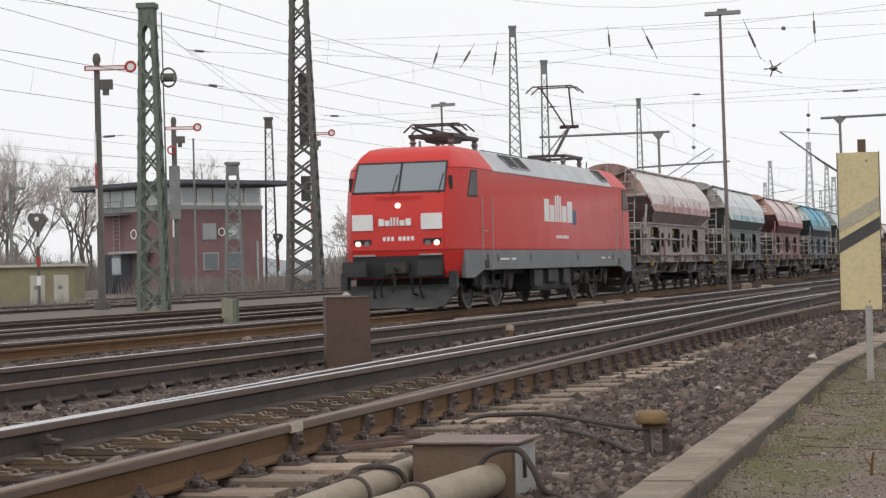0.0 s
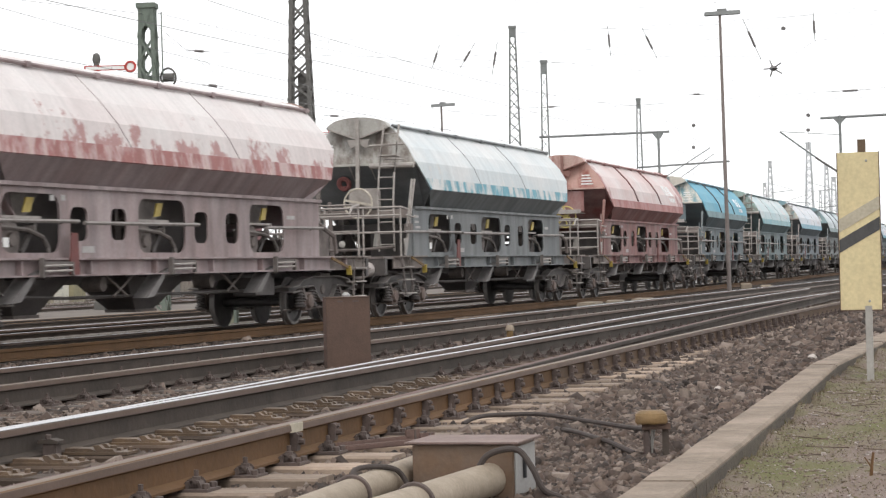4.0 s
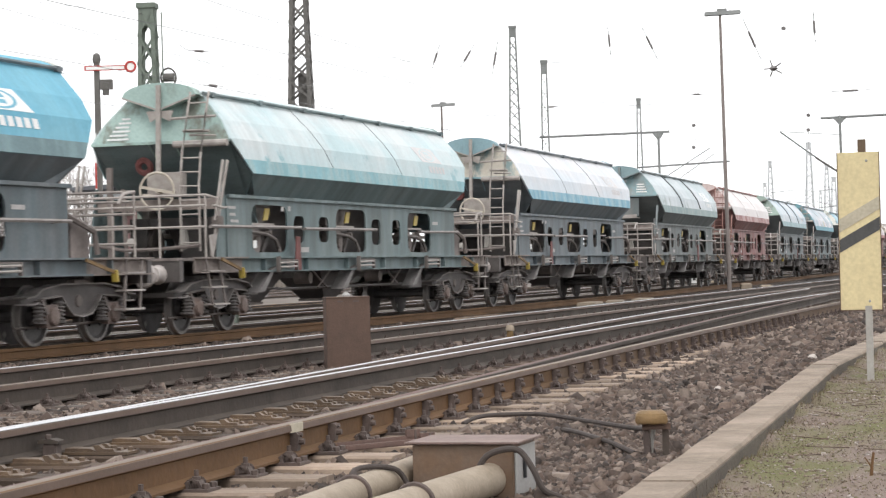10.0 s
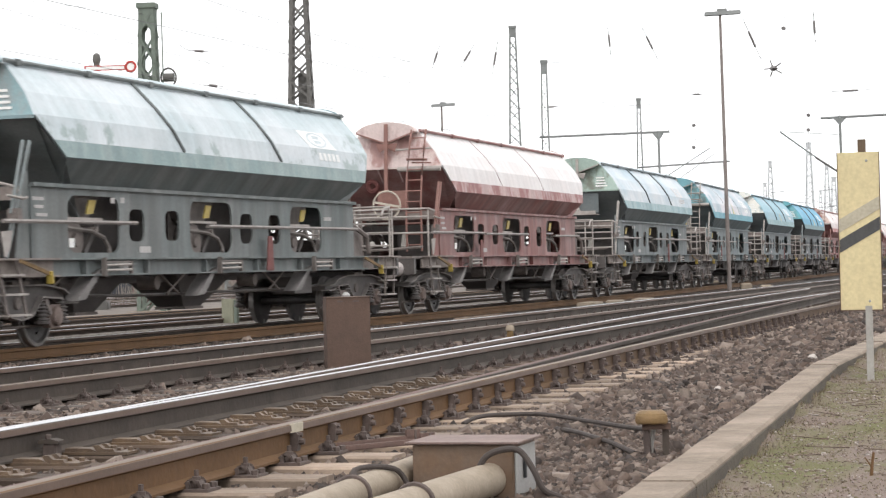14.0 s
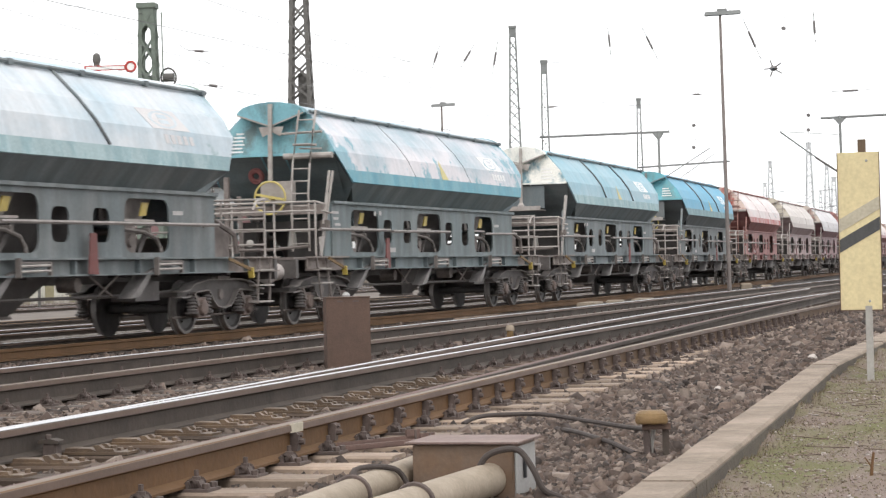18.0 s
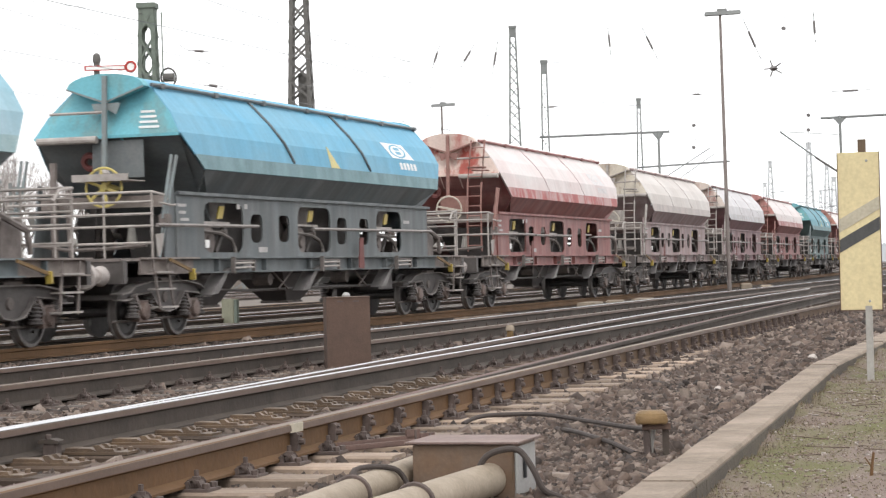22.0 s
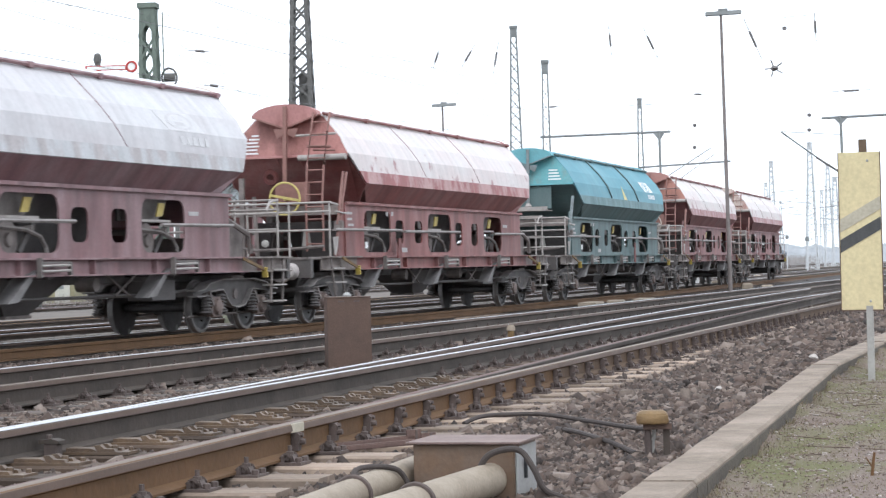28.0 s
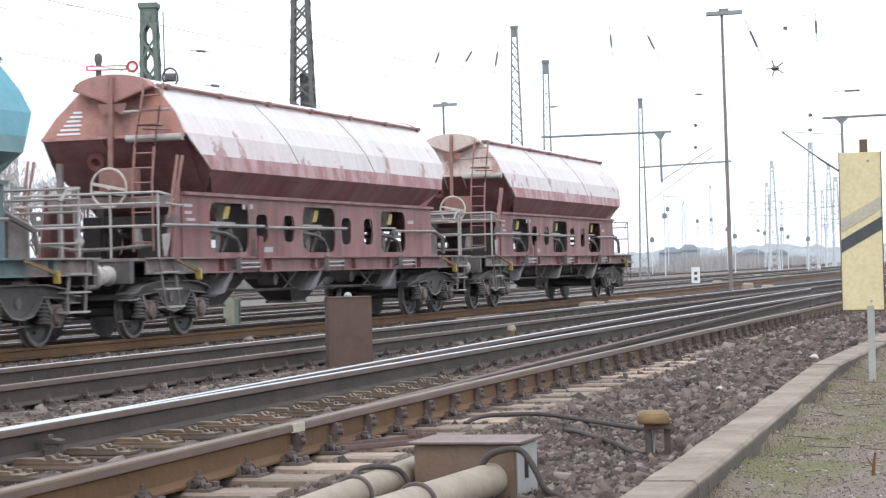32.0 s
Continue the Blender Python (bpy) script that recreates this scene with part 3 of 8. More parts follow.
def yard_track(offset, z=0.0, crown=None):
    fn = lambda s: main_y(s) + offset
    t = thing("yard_track", label="worn yard track beyond the train", category="track", group="yard tracks", kind="structure")
    rail(t, fn, -0.752, z, -60, 480, RUST_DARK, crown or POLISH, 4.0)
    rail(t, fn, 0.752, z, -60, 480, RUST_DARK, crown or POLISH, 4.0)
    m = M()
    s = 25.0
    while s < 150:
        a = on_track(fn, s, 0, z - 0.19)
        k = len(m.v)
        m.box(-0.13, 0.13, -1.3, 1.3, -0.1, 0.075)
        m.v[k:] = [tuple(a @ Vector(v)) for v in m.v[k:]]
        s += 0.65
    tagged(part("sleepers", m, GREYTIE, t), kind="stuff")


def joint_lug():
    """Bolted block that holds the blade rail."""
    t = thing("rail_stop", on_track(near_y, LUG, 0.752, 0.046), "small dark bolted steel block beside the rail", "rail fitting")
    part("block", M().box(-0.04, 0.04, -0.15, -0.07, 0.0, 0.085), CLIP, t, bevel=0.006)
    part("cap", M().prism([(-0.165, 0.085), (-0.045, 0.085), (-0.045, 0.105), (-0.12, 0.112), (-0.165, 0.10)], "x", -0.045, 0.045), RUST_DARK, t)
    part("bolt", M().lathe([(0.105, 0.018), (0.13, 0.018), (0.135, 0.01)], (0.0, -0.09, 0), "z", 6), CLIP, t)


near_track()
joint_lug()
second_track()
main_track()
for off in (4.5, 9.0, 19.5, 24.0, 29.0):
    yard_track(off, 0.0, POLISH if off != 9.0 else RUSTTOP)


# Loose stones -------------------------------------------------------
def scatter_stones(name, s0, s1, density, size, seed):
    rng = np.random.default_rng(seed)
    area = (s1 - s0) * 0.6 * s1
    n = int(area * density)
    s = rng.uniform(s0, s1, n)
    y = rng.uniform(0, 0.62 * s1 + 0.5, n)
    keep = (y < 0.625 * s + 0.6) & (y > 0.135 * s - 0.5)
    s, y = s[keep], y[keep]
    ky, ny, sy, my = (np.array([f(v) for v in s]) for f in (kerb_y, near_y, second_y, main_y))
    ok = (y > ky + 0.125) & (y < my - 1.35)
    for c, z0 in ((ny, 4.4), (sy, 11.0)):
        lat = y - c
        ph = np.mod(s - z0 + 0.325, 0.65) - 0.325
        ok &= ~((np.abs(lat) < np.where(s < 12.5, 1.22, 1.04)) & (np.abs(ph) < 0.15)) & ~(np.abs(np.abs(lat) - 0.752) < 0.085)
    s, y, ny = s[ok], y[ok], ny[ok]
    z = np.array([ground_z(a, b) for a, b in zip(s, y)])
    n = len(s)
    cube = np.array([(-1, -1, -1), (1, -1, -1), (1, 1, -1), (-1, 1, -1), (-1, -1, 1), (1, -1, 1), (1, 1, 1), (-1, 1, 1)], float)
    v = cube[None] * rng.uniform(0.35, 1.0, (n, 8, 3)) * np.stack([rng.uniform(0.8, 1.6, n), rng.uniform(0.55, 1.0, n), rng.uniform(0.45, 0.9, n)], 1)[:, None] * (size * rng.lognormal(0, 0.33, (n, 1, 1)))
    turn, tip, way = rng.uniform(0, np.pi, n), rng.normal(0, 0.6, n), rng.uniform(0, 2 * np.pi, n)
    q = np.stack([np.cos(turn) * np.cos(tip), np.sin(tip) * np.cos(way), np.sin(tip) * np.sin(way), np.sin(turn) * np.cos(tip)], 1)
    q /= np.linalg.norm(q, axis=1)[:, None]
    w, a, b, c = q.T
    rot = np.array([[1 - 2 * (b * b + c * c), 2 * (a * b - c * w), 2 * (a * c + b * w)], [2 * (a * b + c * w), 1 - 2 * (a * a + c * c), 2 * (b * c - a * w)], [2 * (a * c - b * w), 2 * (b * c + a * w), 1 - 2 * (a * a + b * b)]]).transpose(2, 0, 1)
    v = np.einsum("nij,nkj->nki", rot, v)
    v += np.stack([s, y, z + size * rng.uniform(-0.1, 1.15, n) - np.where(np.abs(y - ny) < 1.75, 0.008, 0.0)], 1)[:, None]
    f = np.array([(0, 3, 2, 1), (4, 5, 6, 7), (0, 1, 5, 4), (1, 2, 6, 5), (2, 3, 7, 6), (3, 0, 4, 7)])
    faces = (f[None] + 8 * np.arange(n)[:, None, None]).reshape(-1, 4)
    ob = new(name, fast_mesh(name, v.reshape(-1, 3), faces, BALLAST))
    tagged(ob, "crushed brown-grey ballast stones between the tracks", "ballast", kind="stuff")


scatter_stones("ballast", 6.5, 14, 2500, 0.0215, 1)
scatter_stones("ballast", 14, 24, 1300, 0.026, 2)
scatter_stones("ballast", 24, 46, 320, 0.038, 3)


def scatter_grass():
    rng = np.random.default_rng(8)
    n = 70000
    s = rng.uniform(7.5, 32, n)
    u = rng.gamma(1.6, 0.45, n)
    patch = np.array([noise.noise((a * 0.9, b * 1.3, 3.0)) for a, b in zip(s, u)])
    keep = patch > rng.uniform(-0.25, 0.35, n)
    s, u = s[keep], u[keep]
    n = len(s)
    y = np.array([kerb_y(a) for a in s]) - 0.16 - u
    a = rng.uniform(0, 2 * np.pi, n)
    lean = rng.uniform(0.7, 1.55, n)
    L = rng.uniform(0.006, 0.026, n)
    w = rng.uniform(0.0015, 0.004, n)
    # a taller dry fringe close to the kerb
    m = 2600
    s = np.concatenate([s, rng.uniform(7.5, 30, m)])
    y = np.concatenate([y, np.array([kerb_y(q) for q in s[n:]]) - 0.155 - rng.gamma(1.2, 0.03, m)])
    u = np.concatenate([u, np.zeros(m)])
    clump = np.array([noise.noise((q * 1.7, 7.0, 1.0)) for q in s[n:]])
    a = np.concatenate([a, rng.uniform(0, 2 * np.pi, m)])
    lean = np.concatenate([lean, rng.uniform(0.1, 0.9, m)])
    L = np.concatenate([L, rng.uniform(0.012, 0.06, m) * np.clip(0.55 + 1.6 * clump, 0.2, 1.6)])
    w = np.concatenate([w, rng.uniform(0.0015, 0.003, m)])
    n += m
    base = np.array([(q, r, verge_h(q, kerb_y(q) - 0.12 - r) - 0.002) for q, r in zip(s, y)])
    d = np.stack([np.cos(a) * np.sin(lean), np.sin(a) * np.sin(lean), np.cos(lean)], 1) * L[:, None]
    side = np.stack([-np.sin(a), np.cos(a), np.zeros(n)], 1) * w[:, None]
    v = np.stack([base - side, base + side, base + d + side * 0.3, base + d - side * 0.3], 1).reshape(-1, 3)
    faces = np.arange(4 * n).reshape(-1, 4)
    ob = new("grass", fast_mesh("grass", v, faces, GRASS))
    tagged(ob, "sparse short grass, moss and dry straw on the verge", "grass", kind="stuff")


scatter_grass()


def scatter_litter():
    """Crumbs of earth, twigs and leaf scraps on the verge."""
    rng = np.random.default_rng(12)
    n = 20000
    s = rng.uniform(7.5, 30, n)
    u = rng.gamma(1.5, 0.55, n)
    y = np.array([kerb_y(a) for a in s]) - 0.13 - u
    cube = np.array([(-1, -1, -1), (1, -1, -1), (1, 1, -1), (-1, 1, -1), (-1, -1, 1), (1, -1, 1), (1, 1, 1), (-1, 1, 1)], float)
    size = 0.0036 * rng.lognormal(0, 0.5, (n, 1, 1))
    v = cube[None] * rng.uniform(0.4, 1, (n, 8, 3)) * np.stack([rng.uniform(0.6, 2.2, n), np.ones(n), rng.uniform(0.3, 0.9, n)], 1)[:, None] * size
    a = rng.uniform(0, 2 * np.pi, n)
    c, d = np.cos(a)[:, None], np.sin(a)[:, None]
    v = np.stack([v[..., 0] * c - v[..., 1] * d, v[..., 0] * d + v[..., 1] * c, v[..., 2]], 2)
    v += np.array([(q, r, verge_h(q, kerb_y(q) - 0.12 - r) + 0.003) for q, r in zip(s, y)])[:, None]
    f = np.array([(0, 3, 2, 1), (4, 5, 6, 7), (0, 1, 5, 4), (1, 2, 6, 5), (2, 3, 7, 6), (3, 0, 4, 7)])
    ob = new("litter", fast_mesh("litter", v.reshape(-1, 3), (f[None] + 8 * np.arange(n)[:, None, None]).reshape(-1, 4), LITTER))
    tagged(ob, "brown crumbs of earth, gravel and leaf litter", "litter", kind="stuff")


def scatter_chips():
    """Broken bark, twigs and rusty scraps between the two near tracks."""
    rng = np.random.default_rng(21)
    n = 9000
    s = rng.uniform(9, 34, n)
    lo, hi = np.array([near_y(q) for q in s]) + 0.95, np.array([second_y(q) for q in s]) - 0.9
    y = lo + (hi - lo) * rng.uniform(0, 1, n)
    ok = hi > lo + 0.1
    s, y = s[ok], y[ok]
    n = len(s)
    cube = np.array([(-1, -1, -1), (1, -1, -1), (1, 1, -1), (-1, 1, -1), (-1, -1, 1), (1, -1, 1), (1, 1, 1), (-1, 1, 1)], float)
    v = cube[None] * rng.uniform(0.6, 1, (n, 8, 3)) * np.stack([rng.gamma(2, 0.014, n) + 0.01, rng.uniform(0.004, 0.012, n), rng.uniform(0.003, 0.008, n)], 1)[:, None]
    a = rng.uniform(0, np.pi, n)
    c, d = np.cos(a)[:, None], np.sin(a)[:, None]
    v = np.stack([v[..., 0] * c - v[..., 1] * d, v[..., 0] * d + v[..., 1] * c, v[..., 2]], 2)
    v += np.stack([s, y, 0.012 + rng.uniform(0, 0.03, n)], 1)[:, None]
    f = np.array([(0, 3, 2, 1), (4, 5, 6, 7), (0, 1, 5, 4), (1, 2, 6, 5), (2, 3, 7, 6), (3, 0, 4, 7)])
    ob = new("wood_chip", fast_mesh("wood_chip", v.reshape(-1, 3), (f[None] + 8 * np.arange(n)[:, None, None]).reshape(-1, 4), CHIPS))
    tagged(ob, "pale brown bark chips and scraps between the rails", "wood chips", kind="stuff")


CHIPS = stones_material("bark_chips", [(0.20, 0.155, 0.125), (0.33, 0.27, 0.225), (0.15, 0.105, 0.08), (0.26, 0.20, 0.16), (0.42, 0.36, 0.31)])
scatter_chips()
LITTER = stones_material("litter_crumbs", [(0.17, 0.13, 0.108), (0.25, 0.19, 0.158), (0.15, 0.115, 0.095), (0.44, 0.39, 0.36), (0.20, 0.152, 0.12), (0.15, 0.14, 0.06)])
scatter_litter()

TWIGDRY = surface("dry_twig", (0.16, 0.11, 0.085), (0.09, 0.066, 0.052), rough=0.9, size=9, fine=60)
rng = random.Random(17)
for k in range(26):
    s = rng.uniform(9.5, 19.0)
    y = kerb_y(s) - 0.35 - rng.uniform(0, 1.0) ** 1.3 * 1.4
    pts, a = [Vector((s, y, 0.005))], rng.uniform(0, 6.28)
    for q in range(4):
        a += rng.uniform(-0.5, 0.5)
        pts.append(pts[-1] + Vector((math.cos(a), math.sin(a), rng.uniform(-0.05, 0.12))) * rng.uniform(0.03, 0.09))
    single("twig", M().tube(pts, 0.004, 4, 0.002), TWIGDRY, label="thin dry brown twig lying on the verge", category="twig", group="fallen twigs")
peg = thing("wooden_peg", pose(10.6, 1.62, 0.0), "short broken reddish wooden peg stuck in the verge", "peg")
part("stick", M().tube([(0, 0, -0.02), (0.004, -0.006, 0.05), (0.0, -0.014, 0.10)], 0.009, 6, 0.006), RUST, peg)
part("splinter", M().tube([(0, -0.002, 0.03), (0.01, 0.03, 0.075)], 0.005, 5, 0.003), RUST, peg)

# Trackside things ---------------------------------------------------
def point_machine():
    t = thing("junction_box", pose(9.27, 3.19, 0.0, 0, 0, 3), "low rusty steel junction box with a sheet lid", "trackside box")
    part("body", M().box(-0.19, 0.19, -0.23, 0.235, 0.0, 0.262), BOXBROWN, t, bevel=0.006)
    part("end_panel", M().box(-0.175, 0.175, -0.237, -0.231, 0.03, 0.245), ZINC, t, "pale zinc end panel", bevel=0.002)
    lid = part("lid", M().box(-0.215, 0.215, -0.26, 0.265, 0.262, 0.272), BOXTOP, t, "flat brown sheet lid", bevel=0.003)
    part("latch", M().box(-0.05, -0.03, -0.25, -0.238, 0.10, 0.21), BLACKP, t)


point_machine()


def cover_pipe(x0, y0, x1, y1, r, z):
    t = thing("cover_pipe", label="pale ribbed protective pipe over point rodding", category="pipe", group="point machine pipes")
    n = 7
    a, b = Vector((x0, y0, z)), Vector((x1, y1, z))
    part("tube", M().tube([a + (b - a) * k / n for k in range(n + 1)], r, 20), PIPE, t)
    for k in (0.52,):
        p = a + (b - a) * k
        d = (b - a).normalized()
        part("clamp_band", M().torus(tuple(p), tuple(d), r + 0.006, 0.011), CLIP, t)
    part("end_cap", M().tube([b, b + (b - a).normalized() * 0.015], r * 0.97, 20, r * 0.85), CLIP, t)
    return t


cover_pipe(7.1, 3.3, 9.63, 3.57, 0.07, 0.105)
cover_pipe(7.0, 3.03, 9.12, 3.06, 0.075, 0.105)


def loop_cable(pts, r, label):
    smooth = []
    P = [Vector(p) for p in pts]
    for i in range(len(P) - 1):
        a, b, c, d = P[max(i - 1, 0)], P[i], P[i + 1], P[min(i + 2, len(P) - 1)]
        for k in range(6):
            u = k / 6
            smooth.append(0.5 * ((2 * b) + (c - a) * u + (2 * a - 5 * b + 4 * c - d) * u * u + (3 * b - a - 3 * c + d) * u ** 3))
    smooth.append(P[-1])
    single("cable", M().tube(smooth, r, 8), CABLE, label=label, category="cable", group="trackside cables")


loop_cable([(9.0, 3.1, 0.12), (9.0, 3.05, 0.21), (9.0, 2.97, 0.245), (9.0, 2.89, 0.24), (9.0, 2.83, 0.16), (9.02, 2.79, 0.07), (9.1, 2.74, 0.03), (9.15, 2.86, 0.03)], 0.014, "black rubber cable hanging over a cover pipe")
loop_cable([(8.55, 3.45, 0.05), (8.62, 3.52, 0.17), (8.75, 3.50, 0.19), (8.9, 3.42, 0.16), (8.92, 3.36, 0.04)], 0.012, "black cable bent over a cover pipe")
loop_cable([(13.21, 4.62, 0.04), (13.4, 4.57, 0.07), (13.6, 4.45, 0.07), (13.6, 4.2, 0.07), (13.16, 3.77, 0.06), (12.3, 3.2, 0.08), (11.35, 2.93, 0.19)], 0.0145, "thick black cable lying on the ballast")
loop_cable([(12.93, 3.91, 0.03), (12.5, 3.68, 0.05), (12.07, 3.46, 0.06), (11.6, 3.2, 0.06), (11.25, 2.97, 0.03)], 0.0145, "thick dusty cable lying on the ballast")


def axle_stub():
    t = thing("cable_stub", pose(11.2, 2.86, 0.0, 0, 0, 15), "low cable pedestal with an ochre cap and steel legs", "pedestal")
    part("cap", M().loft([[(a * k, b * k, z) for a, b in ((-0.085, -0.09), (0.085, -0.09), (0.11, 0), (0.085, 0.09), (-0.085, 0.09), (-0.11, 0))] for z, k in ((0.195, 0.9), (0.212, 0.95), (0.245, 0.9), (0.262, 0.66))]), OCHRE, t, "mossy ochre cap", bevel=0.005)
    part("leg", M().box(-0.02, 0.015, -0.09, -0.055, -0.02, 0.2), RUST_DARK, t)
    part("leg", M().tube([(0, 0.02, -0.02), (0, 0.025, 0.09), (0, 0.03, 0.2)], 0.02), CLIP, t)
    part("leg", M().tube([(0.02, -0.02, 0.2), (0.03, 0.0, 0.1), (0.02, 0.01, -0.02)], 0.012), POSTGREY, t)
    part("bracket", M().box(-0.05, 0.05, -0.10, 0.05, 0.165, 0.197), BOXRUST, t)


axle_stub()


def rusty_cabinet():
    t = thing("relay_cabinet", pose(20.87, 8.55, 0.0, 0, 0, -62), "plain dark brown steel trackside cabinet", "cabinet")
    part("body", M().box(-0.226, 0.226, -0.188, 0.188, -0.015, 0.762), BOXRUST, t, bevel=0.006)
    part("lid", M().box(-0.231, 0.231, -0.193, 0.193, 0.762, 0.774), BOXRUST, t, bevel=0.002)
    part("knob", M().lathe([(0.774, 0.042), (0.791, 0.042), (0.815, 0.024), (0.82, 0.01)], (0, 0, 0), "z", 12), ZINC, t, "pale grey lid knob")
    for x in (-0.08, 0.08):
        part("hinge", M().box(x - 0.03, x + 0.03, -0.194, -0.188, 0.72, 0.735), CLIP, t)


rusty_cabinet()
stump = thing("marker_stump", pose(28.2, 9.15, 0.0), "short rusty marker stump with a pale cap", "marker")
part("post", M().lathe([(-0.03, 0.05), (0.17, 0.045)], (0, 0, 0), "z", 10), OCHRE, stump)
part("cap", M().lathe([(0.17, 0.06), (0.21, 0.06), (0.25, 0.035)], (0, 0, 0), "z", 10), PIPE, stump, "pale rounded cap")
for x, y, w, a in ((58.3, 16.55, 0.9, 8), (60.4, 16.4, 0.8, 14), (62.8, 16.2, 1.2, 10)):
    single("concrete_slab", M().box(-w, w, -0.25, 0.25, -0.12, 0.1), PIPE, pose(x, y, -0.1, 0, 0, a), "pale beige concrete slab lying between the tracks", "slab", "loose slabs", bevel=0.02)
for (x0, y0), (x1, y1) in (((10.95, 4.62), (11.5, 4.28)), ((11.2, 4.70), (11.72, 4.45))):
    rod = thing("point_rod", label="reddish brown flat steel rod working the points", category="rod", group="point rods")
    part("bar", M().bar((x0, y0, 0.066), (x1, y1, 0.068), 0.028, 0.03), RODRED, rod, bevel=0.006)
    part("clevis", M().bar((x1, y1, 0.052), (x1 + 0.09, y1 - 0.05, 0.052), 0.014, 0.05).bar((x1, y1, 0.09), (x1 + 0.09, y1 - 0.05, 0.09), 0.014, 0.05), RODRED, rod)
    part("bolt", M().lathe([(0.04, 0.014), (0.11, 0.014), (0.115, 0.008)], (x1 + 0.06, y1 - 0.03, 0), "z", 8), CLIP, rod)


def marker_post():
    t = thing("marker_post", pose(46.5, 22.0, -0.235), "short square green-grey concrete post with a metal strip", "post")
    part("post", M().box(-0.16, 0.16, -0.16, 0.16, 0, 0.68), surface("post_stone", (0.27, 0.27, 0.20), (0.2, 0.2, 0.15), rough=0.9), t, bevel=0.02)
    part("strip", M().box(-0.17, -0.05, -0.24, -0.17, 0, 0.66), MASTGREEN, t)


marker_post()


OLDEDGE = surface("board_edge", (0.13, 0.075, 0.05), (0.08, 0.055, 0.04), rough=0.8, size=8)


def trapeze_board():
    """Yellow board with a slanting black band on a grey post."""
    t = thing("yellow_board", pose(19.3, 2.93, 0.0, 0, 0, 5), "tall yellow trackside board with slanting black and grey bands", "sign")
    part("post", M().box(-0.03, 0.03, -0.03, 0.03, -0.05, 0.62), POSTGREY, t, "pale grey square post", bevel=0.004)
    part("post_top", M().box(0.012, 0.06, -0.005, 0.065, 0.6, 2.09), surface("old_wood", (0.16, 0.11, 0.07), (0.09, 0.065, 0.045), rough=0.9), t, "brown wooden post end")
    w = (-0.118, 0.242)
    board = part("board", M().box(-0.015, 0.01, *w, 0.585, 1.975), SIGNY, t, bevel=0.003)
    for z, mat, name in ((1.09, SIGNB, "black_band"), (1.27, SIGNG, "grey_band")):
        part(name, M().prism([(w[1] - 0.003, z), (w[1] - 0.003, z + 0.115), (w[0] + 0.003, z + 0.315), (w[0] + 0.003, z + 0.2)], "x", -0.019, -0.0155), mat, board)
    for y0, y1, z0, z1 in ((w[0] - 0.006, w[0], 0.58, 1.98), (w[1], w[1] + 0.006, 0.58, 1.98), (w[0], w[1], 0.576, 0.584)):
        part("edge_strip", M().box(-0.02, 0.014, y0, y1, z0, z1), OLDEDGE, board)
    for z in (0.66, 1.9):
        part("bolt", M().lathe([(-0.024, 0.008), (-0.015, 0.012)], (0, -0.01, z), "x", 8), ZINC, board)


trapeze_board()


# The train ----------------------------------------------------------
# In each vehicle's own space x runs backwards along the train, z is up from the rail, and the middle lies at the origin.
def wheelset(parent, x, r, gauge=0.752):
    m = M()
    for k in (-1, 1):
        prof = [(-0.075, r * 0.2), (-0.07, r * 0.86), (-0.062, r + 0.028), (-0.035, r + 0.03), (-0.03, r), (0.06, r - 0.006), (0.064, r * 0.88), (0.02, r * 0.8), (0.005, r * 0.35), (0.08, r * 0.28), (0.08, r * 0.16)]
        m.lathe([(k * (gauge + a), q) for a, q in prof], (0, 0, 0), "y", 26)
    m.lathe([(-1.0, 0.06), (-0.76, 0.085), (0.76, 0.085), (1.0, 0.06)], (0, 0, 0), "y", 10)
    # bolt heads on the hub, so that the turning shows
    for k in (-1, 1):
        for j in range(4):
            a = j * math.pi / 2
            m.lathe([(k * (gauge + 0.0), 0.022), (k * (gauge + 0.05), 0.022)], (r * 0.55 * math.cos(a), 0, r * 0.55 * math.sin(a)), "y", 6)
    ob = part("wheelset", m, STEELW, parent)
    ob.data.materials.append(WHEELRIM)
    for f in ob.data.polygons:
        d = [math.hypot(ob.data.vertices[i].co.x, ob.data.vertices[i].co.z) for i in f.vertices]
        if min(d) > 0.86 * r:
            f.material_index = 1
    ob.matrix_basis = pose(x, 0, r)
    return ob


WHEELS = {}


